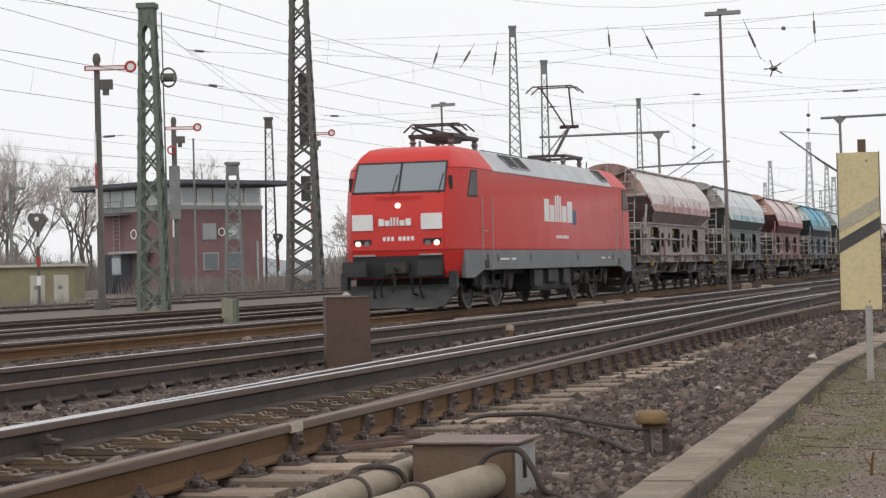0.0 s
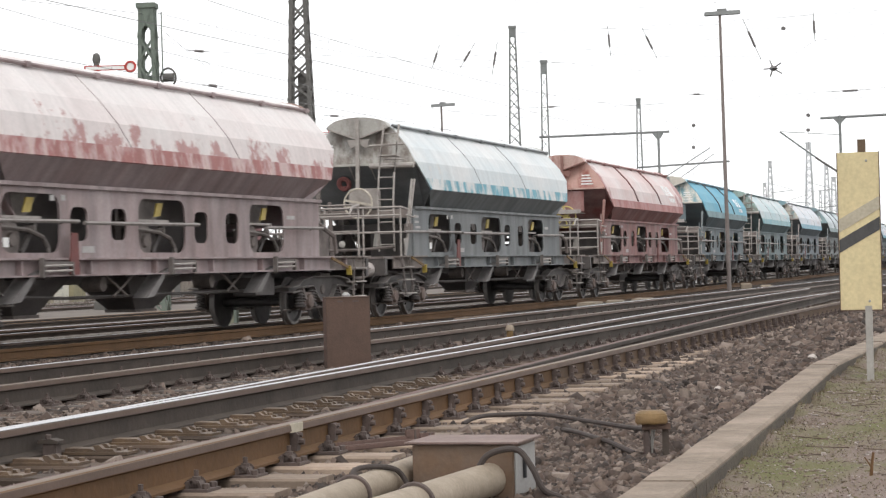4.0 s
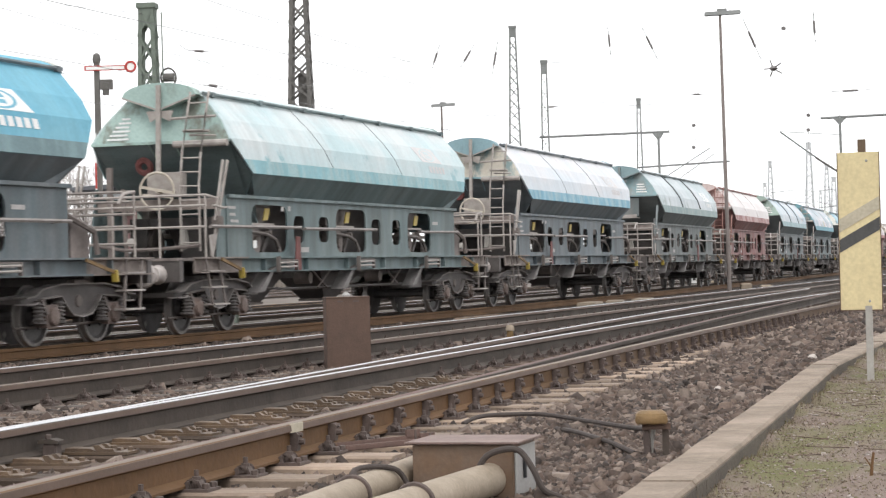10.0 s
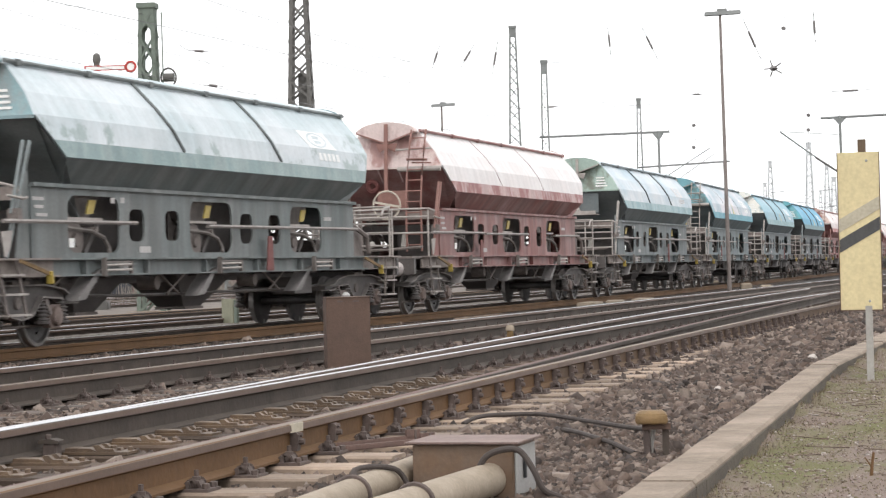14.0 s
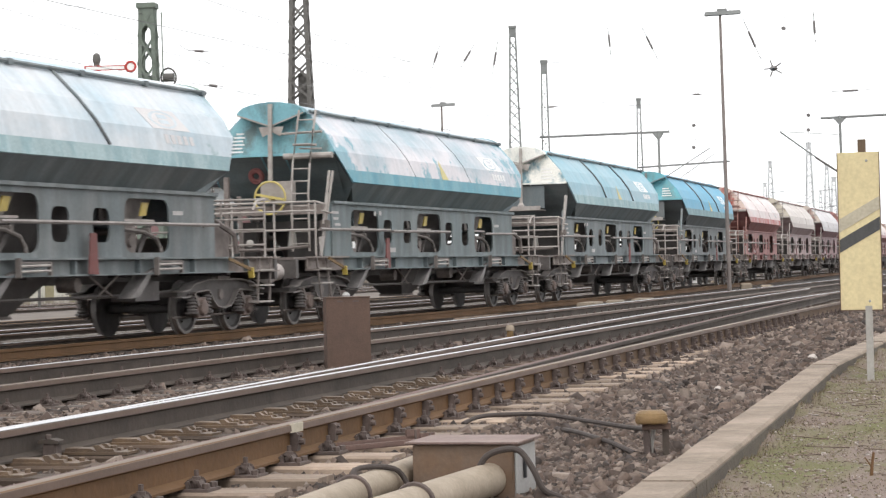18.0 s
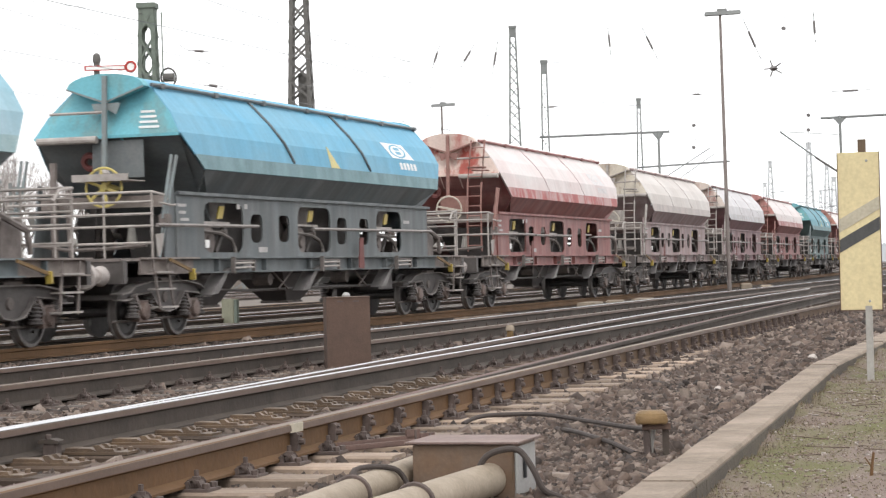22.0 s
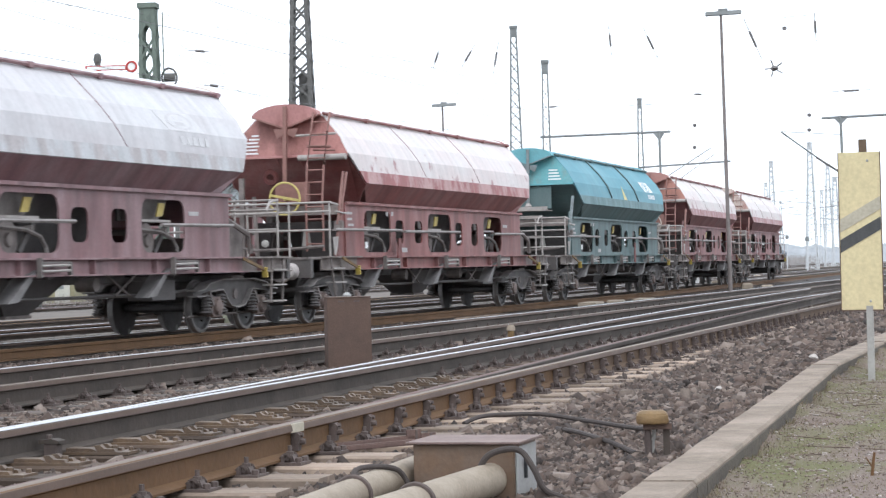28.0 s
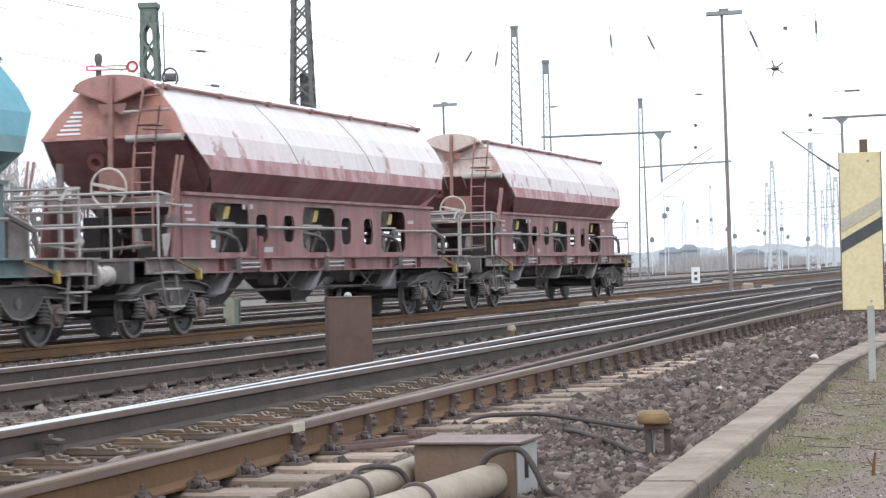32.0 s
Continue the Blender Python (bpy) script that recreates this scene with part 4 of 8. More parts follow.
def freight_bogie(wagon, x):
    """Welded two-axle bogie: slim outer frames with a deep belly, coil springs beside the axle boxes, brake gear."""
    b = M()
    upper = [(-1.78, 0.74), (-1.5, 0.76), (-1.28, 0.86), (-0.72, 0.93), (0.72, 0.93), (1.28, 0.86), (1.5, 0.76), (1.78, 0.74)]
    lower = [(1.78, 0.66), (1.46, 0.66), (1.22, 0.74), (0.66, 0.77), (0.48, 0.60), (0.30, 0.48), (0.0, 0.44), (-0.30, 0.48), (-0.48, 0.60), (-0.66, 0.77), (-1.22, 0.74), (-1.46, 0.66), (-1.78, 0.66)]
    for k in (-1, 1):
        b.prism(upper + lower, "y", *sorted((k * 0.99, k * 1.02)))
    b.box(-0.20, 0.20, -0.98, 0.98, 0.52, 0.80)
    b.box(-0.35, 0.35, -0.35, 0.35, 0.78, 0.95)
    for e in (-1, 1):
        b.box(*sorted((e * 1.70, e * 1.76)), -1.02, 1.02, 0.66, 0.74)
    bogie = part("bogie", b, UNDER, wagon)
    bogie.matrix_basis = pose(x, 0, 0)
    for k in (-1, 1):
        y0, y1 = sorted((k * 0.90, k * 1.13))
        part("top_flange", M().loft([[(a, y0, c), (a, y1, c), (a, y1, c + 0.022), (a, y0, c + 0.022)] for a, c in upper]), BOGIELIT, bogie)
        part("lower_flange", M().loft([[(a, y0 + 0.02, c - 0.02), (a, y1 - 0.03, c - 0.02), (a, y1 - 0.03, c + 0.004), (a, y0 + 0.02, c + 0.004)] for a, c in lower]), BOGIELIT, bogie)
        part("side_bearer", M().box(-0.26, 0.26, *sorted((k * 0.98, k * 1.10)), 0.955, 1.0).lathe([(k * 1.02, 0.10), (k * 1.05, 0.09)], (0, 0, 0.68), "y", 12), UNDERB, bogie)
        for e in (-1.0, 1.0):
            m = M().prism([(e - 0.17, 0.29), (e + 0.15, 0.29), (e + 0.20, 0.44), (e + 0.17, 0.64), (e - 0.15, 0.64), (e - 0.20, 0.44)], "y", *sorted((k * 0.99, k * 1.12)))
            m.lathe([(k * 1.11, 0.155), (k * 1.18, 0.14), (k * 1.20, 0.09)], (e, 0, 0.46), "y", 14)
            for q in (-0.09, 0.09):
                m.lathe([(k * 1.18, 0.02), (k * 1.205, 0.016)], (e + q, 0, 0.46 + q), "y", 6)
            part("axle_box", m, AXLEBOX, bogie)
            for d in (-0.31, 0.31):
                coil = [(0.40 + q * 0.0145, 0.098 if q % 4 in (1, 2) else 0.062) for q in range(22)]
                part("spring", M().lathe(coil, (e + d, k * 1.06, 0), "z", 10), SPRING, bogie)
                part("spring_cup", M().lathe([(0.33, 0.06), (0.36, 0.12), (0.40, 0.12)], (e + d, k * 1.06, 0), "z", 10), UNDER, bogie)
            part("damper", M().bar((e - 0.34, k * 1.13, 0.72), (e - 0.20, k * 1.14, 0.50), 0.05, 0.06), UNDERB, bogie)
            part("brake_shoe", M().prism([(e * 0.46 - 0.04, 0.30), (e * 0.46 + 0.04, 0.30), (e * 0.46 + 0.06, 0.66), (e * 0.46 - 0.02, 0.66)], "y", *sorted((k * 0.69, k * 0.80))), UNDER, bogie)
        part("pull_rod", M().tube([(-1.6, k * 0.82, 0.30), (1.6, k * 0.82, 0.33)], 0.022), UNDERB, bogie)
    for e in (-1.0, 1.0):
        ws = wheelset(bogie, e, 0.46)
        WHEELS.setdefault(("wagon", e), []).append(ws)
    return bogie


MID = 1.12  # the underframe's middle; the hopper sits forward of it
SECTION = [(0.72, 4.26), (1.14, 3.80), (1.35, 3.45), (1.43, 3.09), (1.47, 2.84)]
BOTTOM = 2.84


def xf(z):
    return -6.08 + 0.36 * (z - 3.44) if z > 3.44 else -6.08 + 1.27 * (3.44 - z)


def xr(z):
    return 8.42 - 0.15 * (4.26 - z) if z > 3.45 else 8.3 - 0.8 * (3.45 - z)


def shell_strip(points, k, thick=0.02):
    """A folded sheet along the wagon on side k, through (y, z) points."""
    m = M()
    rings = []
    for f in (xf, xr):
        ring = [(f(z), k * (y + thick), z + thick * 0.6) for y, z in points] + [(f(z), k * y, z) for y, z in reversed(points)]
        rings.append(ring)
    return m.loft(rings)


def window_panel(k, y, x0, x1, z0, z1, holes, thick=0.03):
    """A side sheet with through openings whose corners are cut off."""
    m = M()
    xs = sorted({x0, x1, *[h[0] for h in holes], *[h[1] for h in holes]})
    ya, yb = sorted((k * y, k * (y + thick)))
    for a, b in zip(xs, xs[1:]):
        hole = next((h for h in holes if h[0] <= a and b <= h[1]), None)
        if hole:
            m.box(a, b, ya, yb, z0, hole[2])
            m.box(a, b, ya, yb, hole[3], z1)
            c = min(0.22, (b - a) * 0.26)
            for cx, sx in ((a, 1), (b, -1)):
                for cz, sz in ((hole[2], 1), (hole[3], -1)):
                    m.prism([(cx, cz), (cx + sx * c, cz), (cx + sx * c * 0.62, cz + sz * c * 0.08), (cx + sx * c * 0.28, cz + sz * c * 0.28), (cx + sx * c * 0.08, cz + sz * c * 0.62), (cx, cz + sz * c)], "y", ya, yb)
        else:
            m.box(a, b, ya, yb, z0, z1)
    return m


def flap_patch(poly, facet, k, lift=0.026):
    """A thin decal on facet number facet: poly of (x, u) with u from 0 (upper edge) to 1."""
    (ya, za), (yb, zb) = SECTION[facet], SECTION[facet + 1]
    n = Vector((0, k * (za - zb), yb - ya)).normalized()
    rings = []
    for h in (lift, lift + 0.003):
        rings.append([Vector((x, k * (ya + (yb - ya) * u), za + (zb - za) * u)) + n * h for x, u in poly])
    return M().loft(rings)


def hopper_wagon(kind, paint, label):
    """kind 'ladder' has an end ladder and a handwheel, kind 'ribbed' has two straps over each roof flap. paint: flap, edge, body, end."""
    flap, edge, body, end, arch_paint = paint
    w = thing("hopper_wagon", label=label, category="freight wagon", group="hopper wagons of the train")
    for k in (-1, 1):
        side = part("roof_flap", shell_strip(SECTION[:4], k), flap, w, smooth=False)
        part("flap_edge", shell_strip(SECTION[3:], k), edge, side)
        part("hopper_slope", M().loft([[(xf(BOTTOM) + 0.02, k * 1.47, BOTTOM), (xf(BOTTOM) + 0.4, k * 1.14, 2.42), (xf(BOTTOM) + 0.4, k * 1.10, 2.42), (xf(BOTTOM) + 0.02, k * 1.42, BOTTOM)],
                                       [(xr(BOTTOM) - 0.02, k * 1.47, BOTTOM), (xr(BOTTOM) - 0.3, k * 1.12, 2.42), (xr(BOTTOM) - 0.3, k * 1.08, 2.42), (xr(BOTTOM) - 0.02, k * 1.42, BOTTOM)]]), body, w)
        holes = [(-4.95, -3.2, 1.42, 2.30), (-2.85, -2.29, 1.60, 2.12), (-1.49, -0.94, 1.62, 2.12), (-0.5, 1.3, 1.42, 2.30), (1.68, 2.24, 1.58, 2.12), (3.02, 3.58, 1.58, 2.12), (4.1, 5.75, 1.42, 2.30)]
        panel = part("side_panel", window_panel(k, 1.25, -6.1, 7.6, 1.30, 2.44, holes), body, w)
        part("ledge", M().box(-6.1, 7.65, *sorted((k * 1.28, k * 1.34)), 2.40, 2.46), body, panel)
        beam = [(k * 1.22, 1.06), (k * 1.38, 1.06), (k * 1.38, 1.085), (k * 1.26, 1.085), (k * 1.26, 1.31), (k * 1.39, 1.31), (k * 1.39, 1.34), (k * 1.22, 1.34)]
        sill = part("side_sill", M().prism(beam, "x", -5.4, 8.2), body, w)
        for a, b in ((-7.5, -5.4), (8.2, 10.3)):
            part("end_sill", M().prism(beam, "x", a, b), SILLDIRT, w)
        for x in (-4.5, -2.3, 0.0, 2.3, 4.5, 6.6, 8.9):
            part("stiffener", M().box(x - 0.02, x + 0.02, *sorted((k * 1.26, k * 1.355)), 1.085, 1.30), body, sill)
        # handrails along the side
        for a, b in (((-7.2, -2.9), (-2.7, 1.5), (4.5, 7.4)) if kind == "ladder" else ((-7.2, -2.9), (-0.1, 7.4))):
            m = M().tube([(a, k * 1.44, 1.87), (b, k * 1.44, 1.89)], 0.034)
            for x in (a + 0.3, b - 0.3):
                m.tube([(x, k * 1.42, 1.9), (x, k * 1.27, 1.86)], 0.018)
            part("side_handrail", m, SIDEBAR, w)
        for x in (-4.05, 0.4, 4.95):
            low = 1.95 if x != 0.4 else 1.60
            g = part("discharge_gear", M().box(x - 0.85, x + 0.30, *sorted((k * 0.80, k * 0.84)), low, 2.38).prism([(x - 0.7, 1.98), (x + 0.3, 1.92), (x + 0.8, 2.36), (x - 0.8, 2.36)], "y", *sorted((k * 0.84, k * 0.98))), GEAR, w)
            drum = M().lathe([(k * 0.86, 0.31), (k * 1.10, 0.31), (k * 1.12, 0.27), (k * 1.115, 0.12), (k * 1.16, 0.10), (k * 1.17, 0.05)], (x - 0.36, 0, 1.62), "y", 18)
            part("drum", drum, UNDERB, g)
            part("lever", M().prism([(x - 0.06, 2.02), (x + 0.18, 2.03), (x + 0.30, 2.25), (x + 0.06, 2.25)], "y", *sorted((k * 1.14, k * 1.16))), YELLOW, g, "yellow lever plate")
            part("ledge_plate", M().box(x - 0.8, x + 0.5, *sorted((k * 0.98, k * 1.16)), 1.93, 1.97), HANDRAIL, g)
            part("crank", M().tube([(x - 0.8, k * 1.2, 1.80), (x + 0.0, k * 1.20, 1.76), (x + 0.45, k * 1.20, 1.66), (x + 0.58, k * 1.22, 1.50), (x + 0.56, k * 1.25, 1.36)], 0.035), GEAR, g)
            part("link", M().bar((x - 0.05, k * 1.10, 1.42), (x + 0.55, k * 1.05, 1.92), 0.05, 0.10), UNDER, g)
            part("cross_shaft", M().lathe([(k * 0.2, 0.05), (k * 1.22, 0.05)], (x + 0.2, 0, 1.78), "y", 8), GEAR, g)
        # strut from the hopper end to the sill
        strut = M().bar((-6.50, k * 1.40, 3.05), (-6.86, k * 1.38, 1.98), 0.035, 0.05)
        strut.bar((-6.30, k * 1.40, 3.05), (-6.74, k * 1.38, 1.98), 0.035, 0.05)
        strut.bar((-6.74, k * 1.38, 2.0), (-7.05, k * 1.38, 1.34), 0.04, 0.09)
        part("corner_strut", strut, RAILING, w)
        part("gusset", M().prism([(-7.2, 1.72), (-6.88, 1.74), (-6.95, 1.5), (-7.06, 1.36), (-7.12, 1.36)], "y", *sorted((k * 1.395, k * 1.41))), HANDRAIL, w)
        part("valve_box", M().box(-6.86, -6.66, *sorted((k * 1.30, k * 1.46)), 1.88, 2.06), UNDERB, w, bevel=0.02)
        part("hook_rail", M().tube([(-7.05, k * 1.42, 2.24), (-6.6, k * 1.45, 2.20), (-6.5, k * 1.45, 2.22)], 0.02), HANDRAIL, w)
        part("corner_web", M().prism([(-6.5, 1.345), (-6.1, 1.345), (-6.1, 2.44), (-6.12, 2.62), (-6.22, 2.62)], "y", *sorted((k * 1.22, k * 1.25))), body, w)
        # end steps
        for a, lean in ((-7.25, 0.26), (9.35, -0.1)):
            m = M()
            for x in (a, a + 0.55):
                m.bar((x, k * 1.36, 1.32), (x + lean, k * 1.36, 0.48), 0.05, 0.03)
            steps = part("end_steps", m, UNDERB, w)
            for z in (0.50, 0.80, 1.08):
                u = a + lean * (1.32 - z) / 0.84
                part("tread", M().box(u - 0.03, u + 0.62, *sorted((k * 1.20, k * 1.42)), z, z + 0.03), HANDRAIL, steps)
        for a, b in ((-6.7, -5.85), (7.9, 8.8)):
            h = part("shunter_handle", M().bar((a, k * 1.42, 1.30), (b, k * 1.45, 1.10), 0.03, 0.055), OCHRE, w)
            part("handle_tip", M().bar((b - 0.03, k * 1.45, 1.14), (b, k * 1.45, 0.96), 0.05, 0.10), YELLOW, h, "yellow handle tip")
        px = 2.75 if kind == "ribbed" else -3.0
        part("lever_plate", M().prism([(px - 0.16, 1.09), (px + 0.16, 1.08), (px + 0.12, 1.72), (px - 0.08, 1.72)], "y", *sorted((k * 1.40, k * 1.42))), RUSTPANEL, w, "dull red lever plate")
        for x in (-4.05, 0.4, 4.95):
            hang = part("hanger_rail", M().tube([(x + 0.05, k * 1.43, 1.22), (x + 0.95, k * 1.43, 1.23)], 0.022).tube([(x + 0.05, k * 1.43, 1.14), (x + 0.95, k * 1.43, 1.15)], 0.022), HANDRAIL, w)
            m = M().bar((x + 0.02, k * 1.42, 1.34), (x + 0.02, k * 1.42, 1.05), 0.05, 0.08)
            m.bar((x + 0.95, k * 1.42, 1.28), (x + 0.95, k * 1.42, 1.08), 0.05, 0.06)
            m.bar((x + 0.0, k * 1.42, 1.27), (x + 0.97, k * 1.42, 1.27), 0.03, 0.03)
            part("hanger", m, GEAR, hang)
            chute = M().prism([(x - 0.12, 1.10), (x + 0.12, 1.16), (x - 0.48, 0.70), (x - 0.78, 0.68)], "y", *sorted((k * 1.08, k * 1.34)))
            part("spout", chute, SPOUT, w, "short sloping discharge spout")
            part("brace_rod", M().tube([(x - 0.8, k * 1.0, 0.72), (x - 1.6, k * 1.0, 1.08)], 0.02).tube([(x - 1.3, k * 1.0, 0.72), (x - 0.5, k * 1.0, 1.08)], 0.02), UNDERB, w)
        for x, z, a, b in ((-6.05, 2.2, 0.35, 0.05), (-6.0, 2.08, 0.28, 0.05), (-5.95, 1.96, 0.35, 0.05), (-3.5, 2.2, 0.14, 0.09), (-3.15, 2.21, 0.14, 0.09), (-2.5, 1.42, 0.42, 0.10), (5.9, 2.05, 0.4, 0.07), (5.5, 1.2, 0.5, 0.05), (-3.2, 1.18, 0.5, 0.05)):
            part("data_plate", M().box(x, x + a, *sorted((k * 1.282, k * 1.287)) if z > 1.3 else sorted((k * 1.262, k * 1.267)), z, z + b), PLATE, w)
        part("tag", M().box(-4.95, -4.78, *sorted((k * 1.29, k * 1.30)), 1.50, 1.64), WHITE, w)
        for x in (-1.6, 2.75):
            if kind == "ribbed":
                pts = [(x + (4.2 - z) ** 2 * 0.45, k * (y + 0.03), z + 0.03) for y, z in SECTION[:4]]
                part("flap_strap", M().tube(pts, 0.03), body, side)
            else:
                pts = [(x + (4.2 - z) ** 2 * 0.45, k * (y + 0.016), z + 0.014) for y, z in SECTION[:4]]
                part("flap_seam", M().tube(pts, 0.012, 5), body, side)
    # roof
    arch = [(0.70 * math.sin(a), 4.26 + 0.235 * (math.cos(a * 0.95) - math.cos(0.95 * math.pi / 2)) / (1 - math.cos(0.95 * math.pi / 2))) for a in np.linspace(-math.pi / 2, math.pi / 2, 11)]
    roof = part("roof", M().loft([[(x, y, z) for y, z in arch] for x in (-5.86, 8.43)]), flap, w)
    for k in (-1, 1):
        m = M().tube([(-5.9, k * 0.78, 4.30), (8.45, k * 0.78, 4.30)], 0.035)
        for x in np.arange(-5.5, 8.4, 2.3):
            m.box(x - 0.07, x + 0.07, *sorted((k * 0.70, k * 0.82)), 4.25, 4.34)
        part("hinge_tube", m, body, roof)
    for x in (-5.86, 8.44):
        d = -1 if x < 0 else 1
        g = 0.24 if x < 0 else 0.10
        rim = [(y * 1.03, z + 0.015) for y, z in arch]
        m = M().loft([[(x + d * g, y, z) for y, z in rim] + [(x + d * g, 0, 4.01)], [(x - d * 0.02, y, z) for y, z in rim] + [(x - d * 0.02, 0, 4.01)]])
        part("end_arch", m, arch_paint, roof)
        for k in (-1, 1):
            part("arch_edge", M().bar((x + d * (g + 0.015), 0, 4.01), (x + d * (g + 0.015), k * 0.72, 4.26), 0.03, 0.03), RAILING, roof)
    # end walls: leaning plate above, funnel slope below
    for f, d in ((xf, 1), (xr, -1)):
        top = [(y, z) for y, z in SECTION[:3]]
        outer = [(f(z), y, z) for y, z in top] + [(f(z), -y, z) for y, z in reversed(top)]
        inner = [(x + d * 0.03, y, z) for x, y, z in outer]
        wall = part("end_wall", M().loft([outer, inner]), end, w)
        a = f(3.43)
        m = M().loft([[(a, 1.35, 3.42), (a, -1.35, 3.42), (a + d * 0.05, -1.33, 3.42), (a + d * 0.05, 1.33, 3.42)],
                      [(a + d * 1.0, 1.2, 2.55), (a + d * 1.0, -1.2, 2.55), (a + d * 1.05, -1.15, 2.55), (a + d * 1.05, 1.15, 2.55)],
                      [(a + d * 1.9, 1.1, 1.9), (a + d * 1.9, -1.1, 1.9), (a + d * 1.95, -1.1, 1.9), (a + d * 1.95, 1.1, 1.9)]])
        for k in (-1, 1):
            cheek = [(f(3.42), k * 1.34, 3.42), (f(BOTTOM), k * 1.46, BOTTOM), (f(BOTTOM) + d * 0.42, k * 1.14, 2.42), (a + d * 1.9, k * 1.09, 1.9)]
            m.loft([cheek, [(x + d * 0.02, y - k * 0.02, z) for x, y, z in cheek]])
        part("funnel_slope", m, body, w)
    part("bulkhead", M().box(-4.9, -4.86, -1.2, 0.15, 1.33, 2.1).box(-4.9, -4.86, 0.85, 1.2, 1.33, 2.1).box(-4.9, -4.86, 0.15, 0.85, 1.95, 2.1), VOIDSHADE, w)
    part("cross_beam", M().box(-6.22, -6.18, -1.2, 1.2, 2.20, 2.40), SILLDIRT, w)
    part("funnel_lip", M().box(-6.14, -6.06, -1.35, 1.35, 3.40, 3.45), arch_paint, w)
    # Pale cone added for the bright sky gap between the funnel walls.
    part("drain_hose", M().lathe([(1.5, 0.03), (1.58, 0.10), (1.85, 0.06), (1.92, 0.07)], (-5.9, -0.35, 0), "z", 10), POSTGREY, w, "pale cone standing for sky seen between the funnel walls")
    part("pipe_run", M().tube([(-6.9, -1.1, 1.55), (-6.9, -0.3, 1.5), (-6.6, 0.5, 1.5), (-6.6, 1.1, 1.6)], 0.035).tube([(-6.4, 0.55, 1.34), (-6.4, 0.6, 2.6)], 0.05), UNDERB, w)
    part("far_column", M().box(-6.35, -6.27, 0.85, 0.95, 1.34, 3.0), UNDERB, w)
    part("roller", M().torus((-5.80, 0.45, 3.02), (1, 0, 0.3), 0.12, 0.06), RUSTPANEL, w, "rusty round gear cover")
    part("rear_bulkhead", M().box(7.56, 7.6, -1.25, -0.55, 1.33, 2.45).box(7.56, 7.6, 0.55, 1.25, 1.33, 2.45).box(7.56, 7.6, -0.55, 0.55, 2.0, 2.45), body, w)
    for x, half in ((-2.5, 1.7), (1.75, 2.15)):
        rings = [[(x + e * a, f * b, z) for e, f in ((-1, -1), (1, -1), (1, 1), (-1, 1))] for a, b, z in ((half, 1.0, 2.4), (0.70 * half, 0.62, 1.2), (0.36, 0.26, 0.46))]
        part("discharge_chute", M().loft(rings), CHUTE, w)
        part("chute_frame", M().box(x - 0.40, x + 0.40, -0.30, 0.30, 0.42, 0.47), UNDERB, w)
        part("chute_motor", M().lathe([(-0.95, 0.12), (-0.62, 0.12), (-0.60, 0.07)], (x + 1.35, 0, 0.92), "y", 12), UNDERB, w)
    # platform with rails across the front end
    plat = part("platform", M().box(-8.2, -5.6, -1.25, 1.25, 1.28, 1.33), UNDERB, w)
    for x, top in ((-7.15, 2.42), (9.75, 2.40)):
        back = 1 if x < 0 else -1
        frame_rail = part("railing", M().tube([(x + back * 0.65, -1.36, top - 0.22), (x + back * 0.45, -1.36, top - 0.05), (x, -1.34, top), (x, 1.34, top), (x + back * 0.45, 1.36, top - 0.05), (x + back * 0.65, 1.36, top - 0.22)], 0.026), HANDRAIL, w)
        for y in (-1.32, -0.45, 0.45, 1.32):
            part("post", M().tube([(x, y, 1.33), (x, y, top)], 0.023), HANDRAIL, frame_rail)
        for z in ((top - 0.55, top - 0.18) if kind == "ladder" else (top - 0.84, top - 0.56, top - 0.36, top - 0.16)):
            part("cross_rail", M().tube([(x, -1.34, z), (x, 1.34, z)], 0.025), HANDRAIL, frame_rail)
    part("rear_platform", M().box(7.6, 10.3, -1.22, 1.22, 1.27, 1.31), UNDERB, w)
    part("rear_gear", M().box(8.0, 8.6, -1.1, -0.7, 1.33, 1.9).box(7.7, 8.9, -0.4, 0.7, 1.33, 1.7).tube([(7.7, -1.2, 2.0), (8.5, -1.25, 1.75), (8.6, -1.25, 1.4)], 0.05), UNDERB, w)
    tube = M().tube([(-6.2, -1.36, 3.38), (-6.2, -0.32, 3.38)] if kind == "ladder" else [(-6.2, 0.12, 3.38), (-6.2, 1.25, 3.38)], 0.065, 10)
    part("end_tube", tube, HANDRAIL, w)
    part("thin_tube", M().tube([(-6.2, 0.0, 3.84), (-6.2, 1.0, 3.84)] if kind == "ribbed" else [(-6.2, -1.15, 3.86), (-6.2, -0.28, 3.84)], 0.028), HANDRAIL, w)
    part("end_post", M().bar((-6.16, -0.03, 4.46), (-6.24, -0.03, 2.80), 0.06, 0.08).prism([(-0.30, 4.0), (0.24, 4.0), (0.16, 3.80), (-0.03, 3.90), (-0.22, 3.80)], "x", -6.13, -6.11), RAILING, w)
    part("post_foot", M().lathe([(2.66, 0.07), (2.80, 0.10), (2.88, 0.05)], (-6.24, -0.03, 0), "z", 10), HANDRAIL, w)
    for y in (-0.28, 0.22):
        part("end_gusset", M().prism([(-6.10, 3.40), (-5.86, 3.40), (-5.50, 2.95)], "y", y - 0.012, y + 0.012), arch_paint, w)
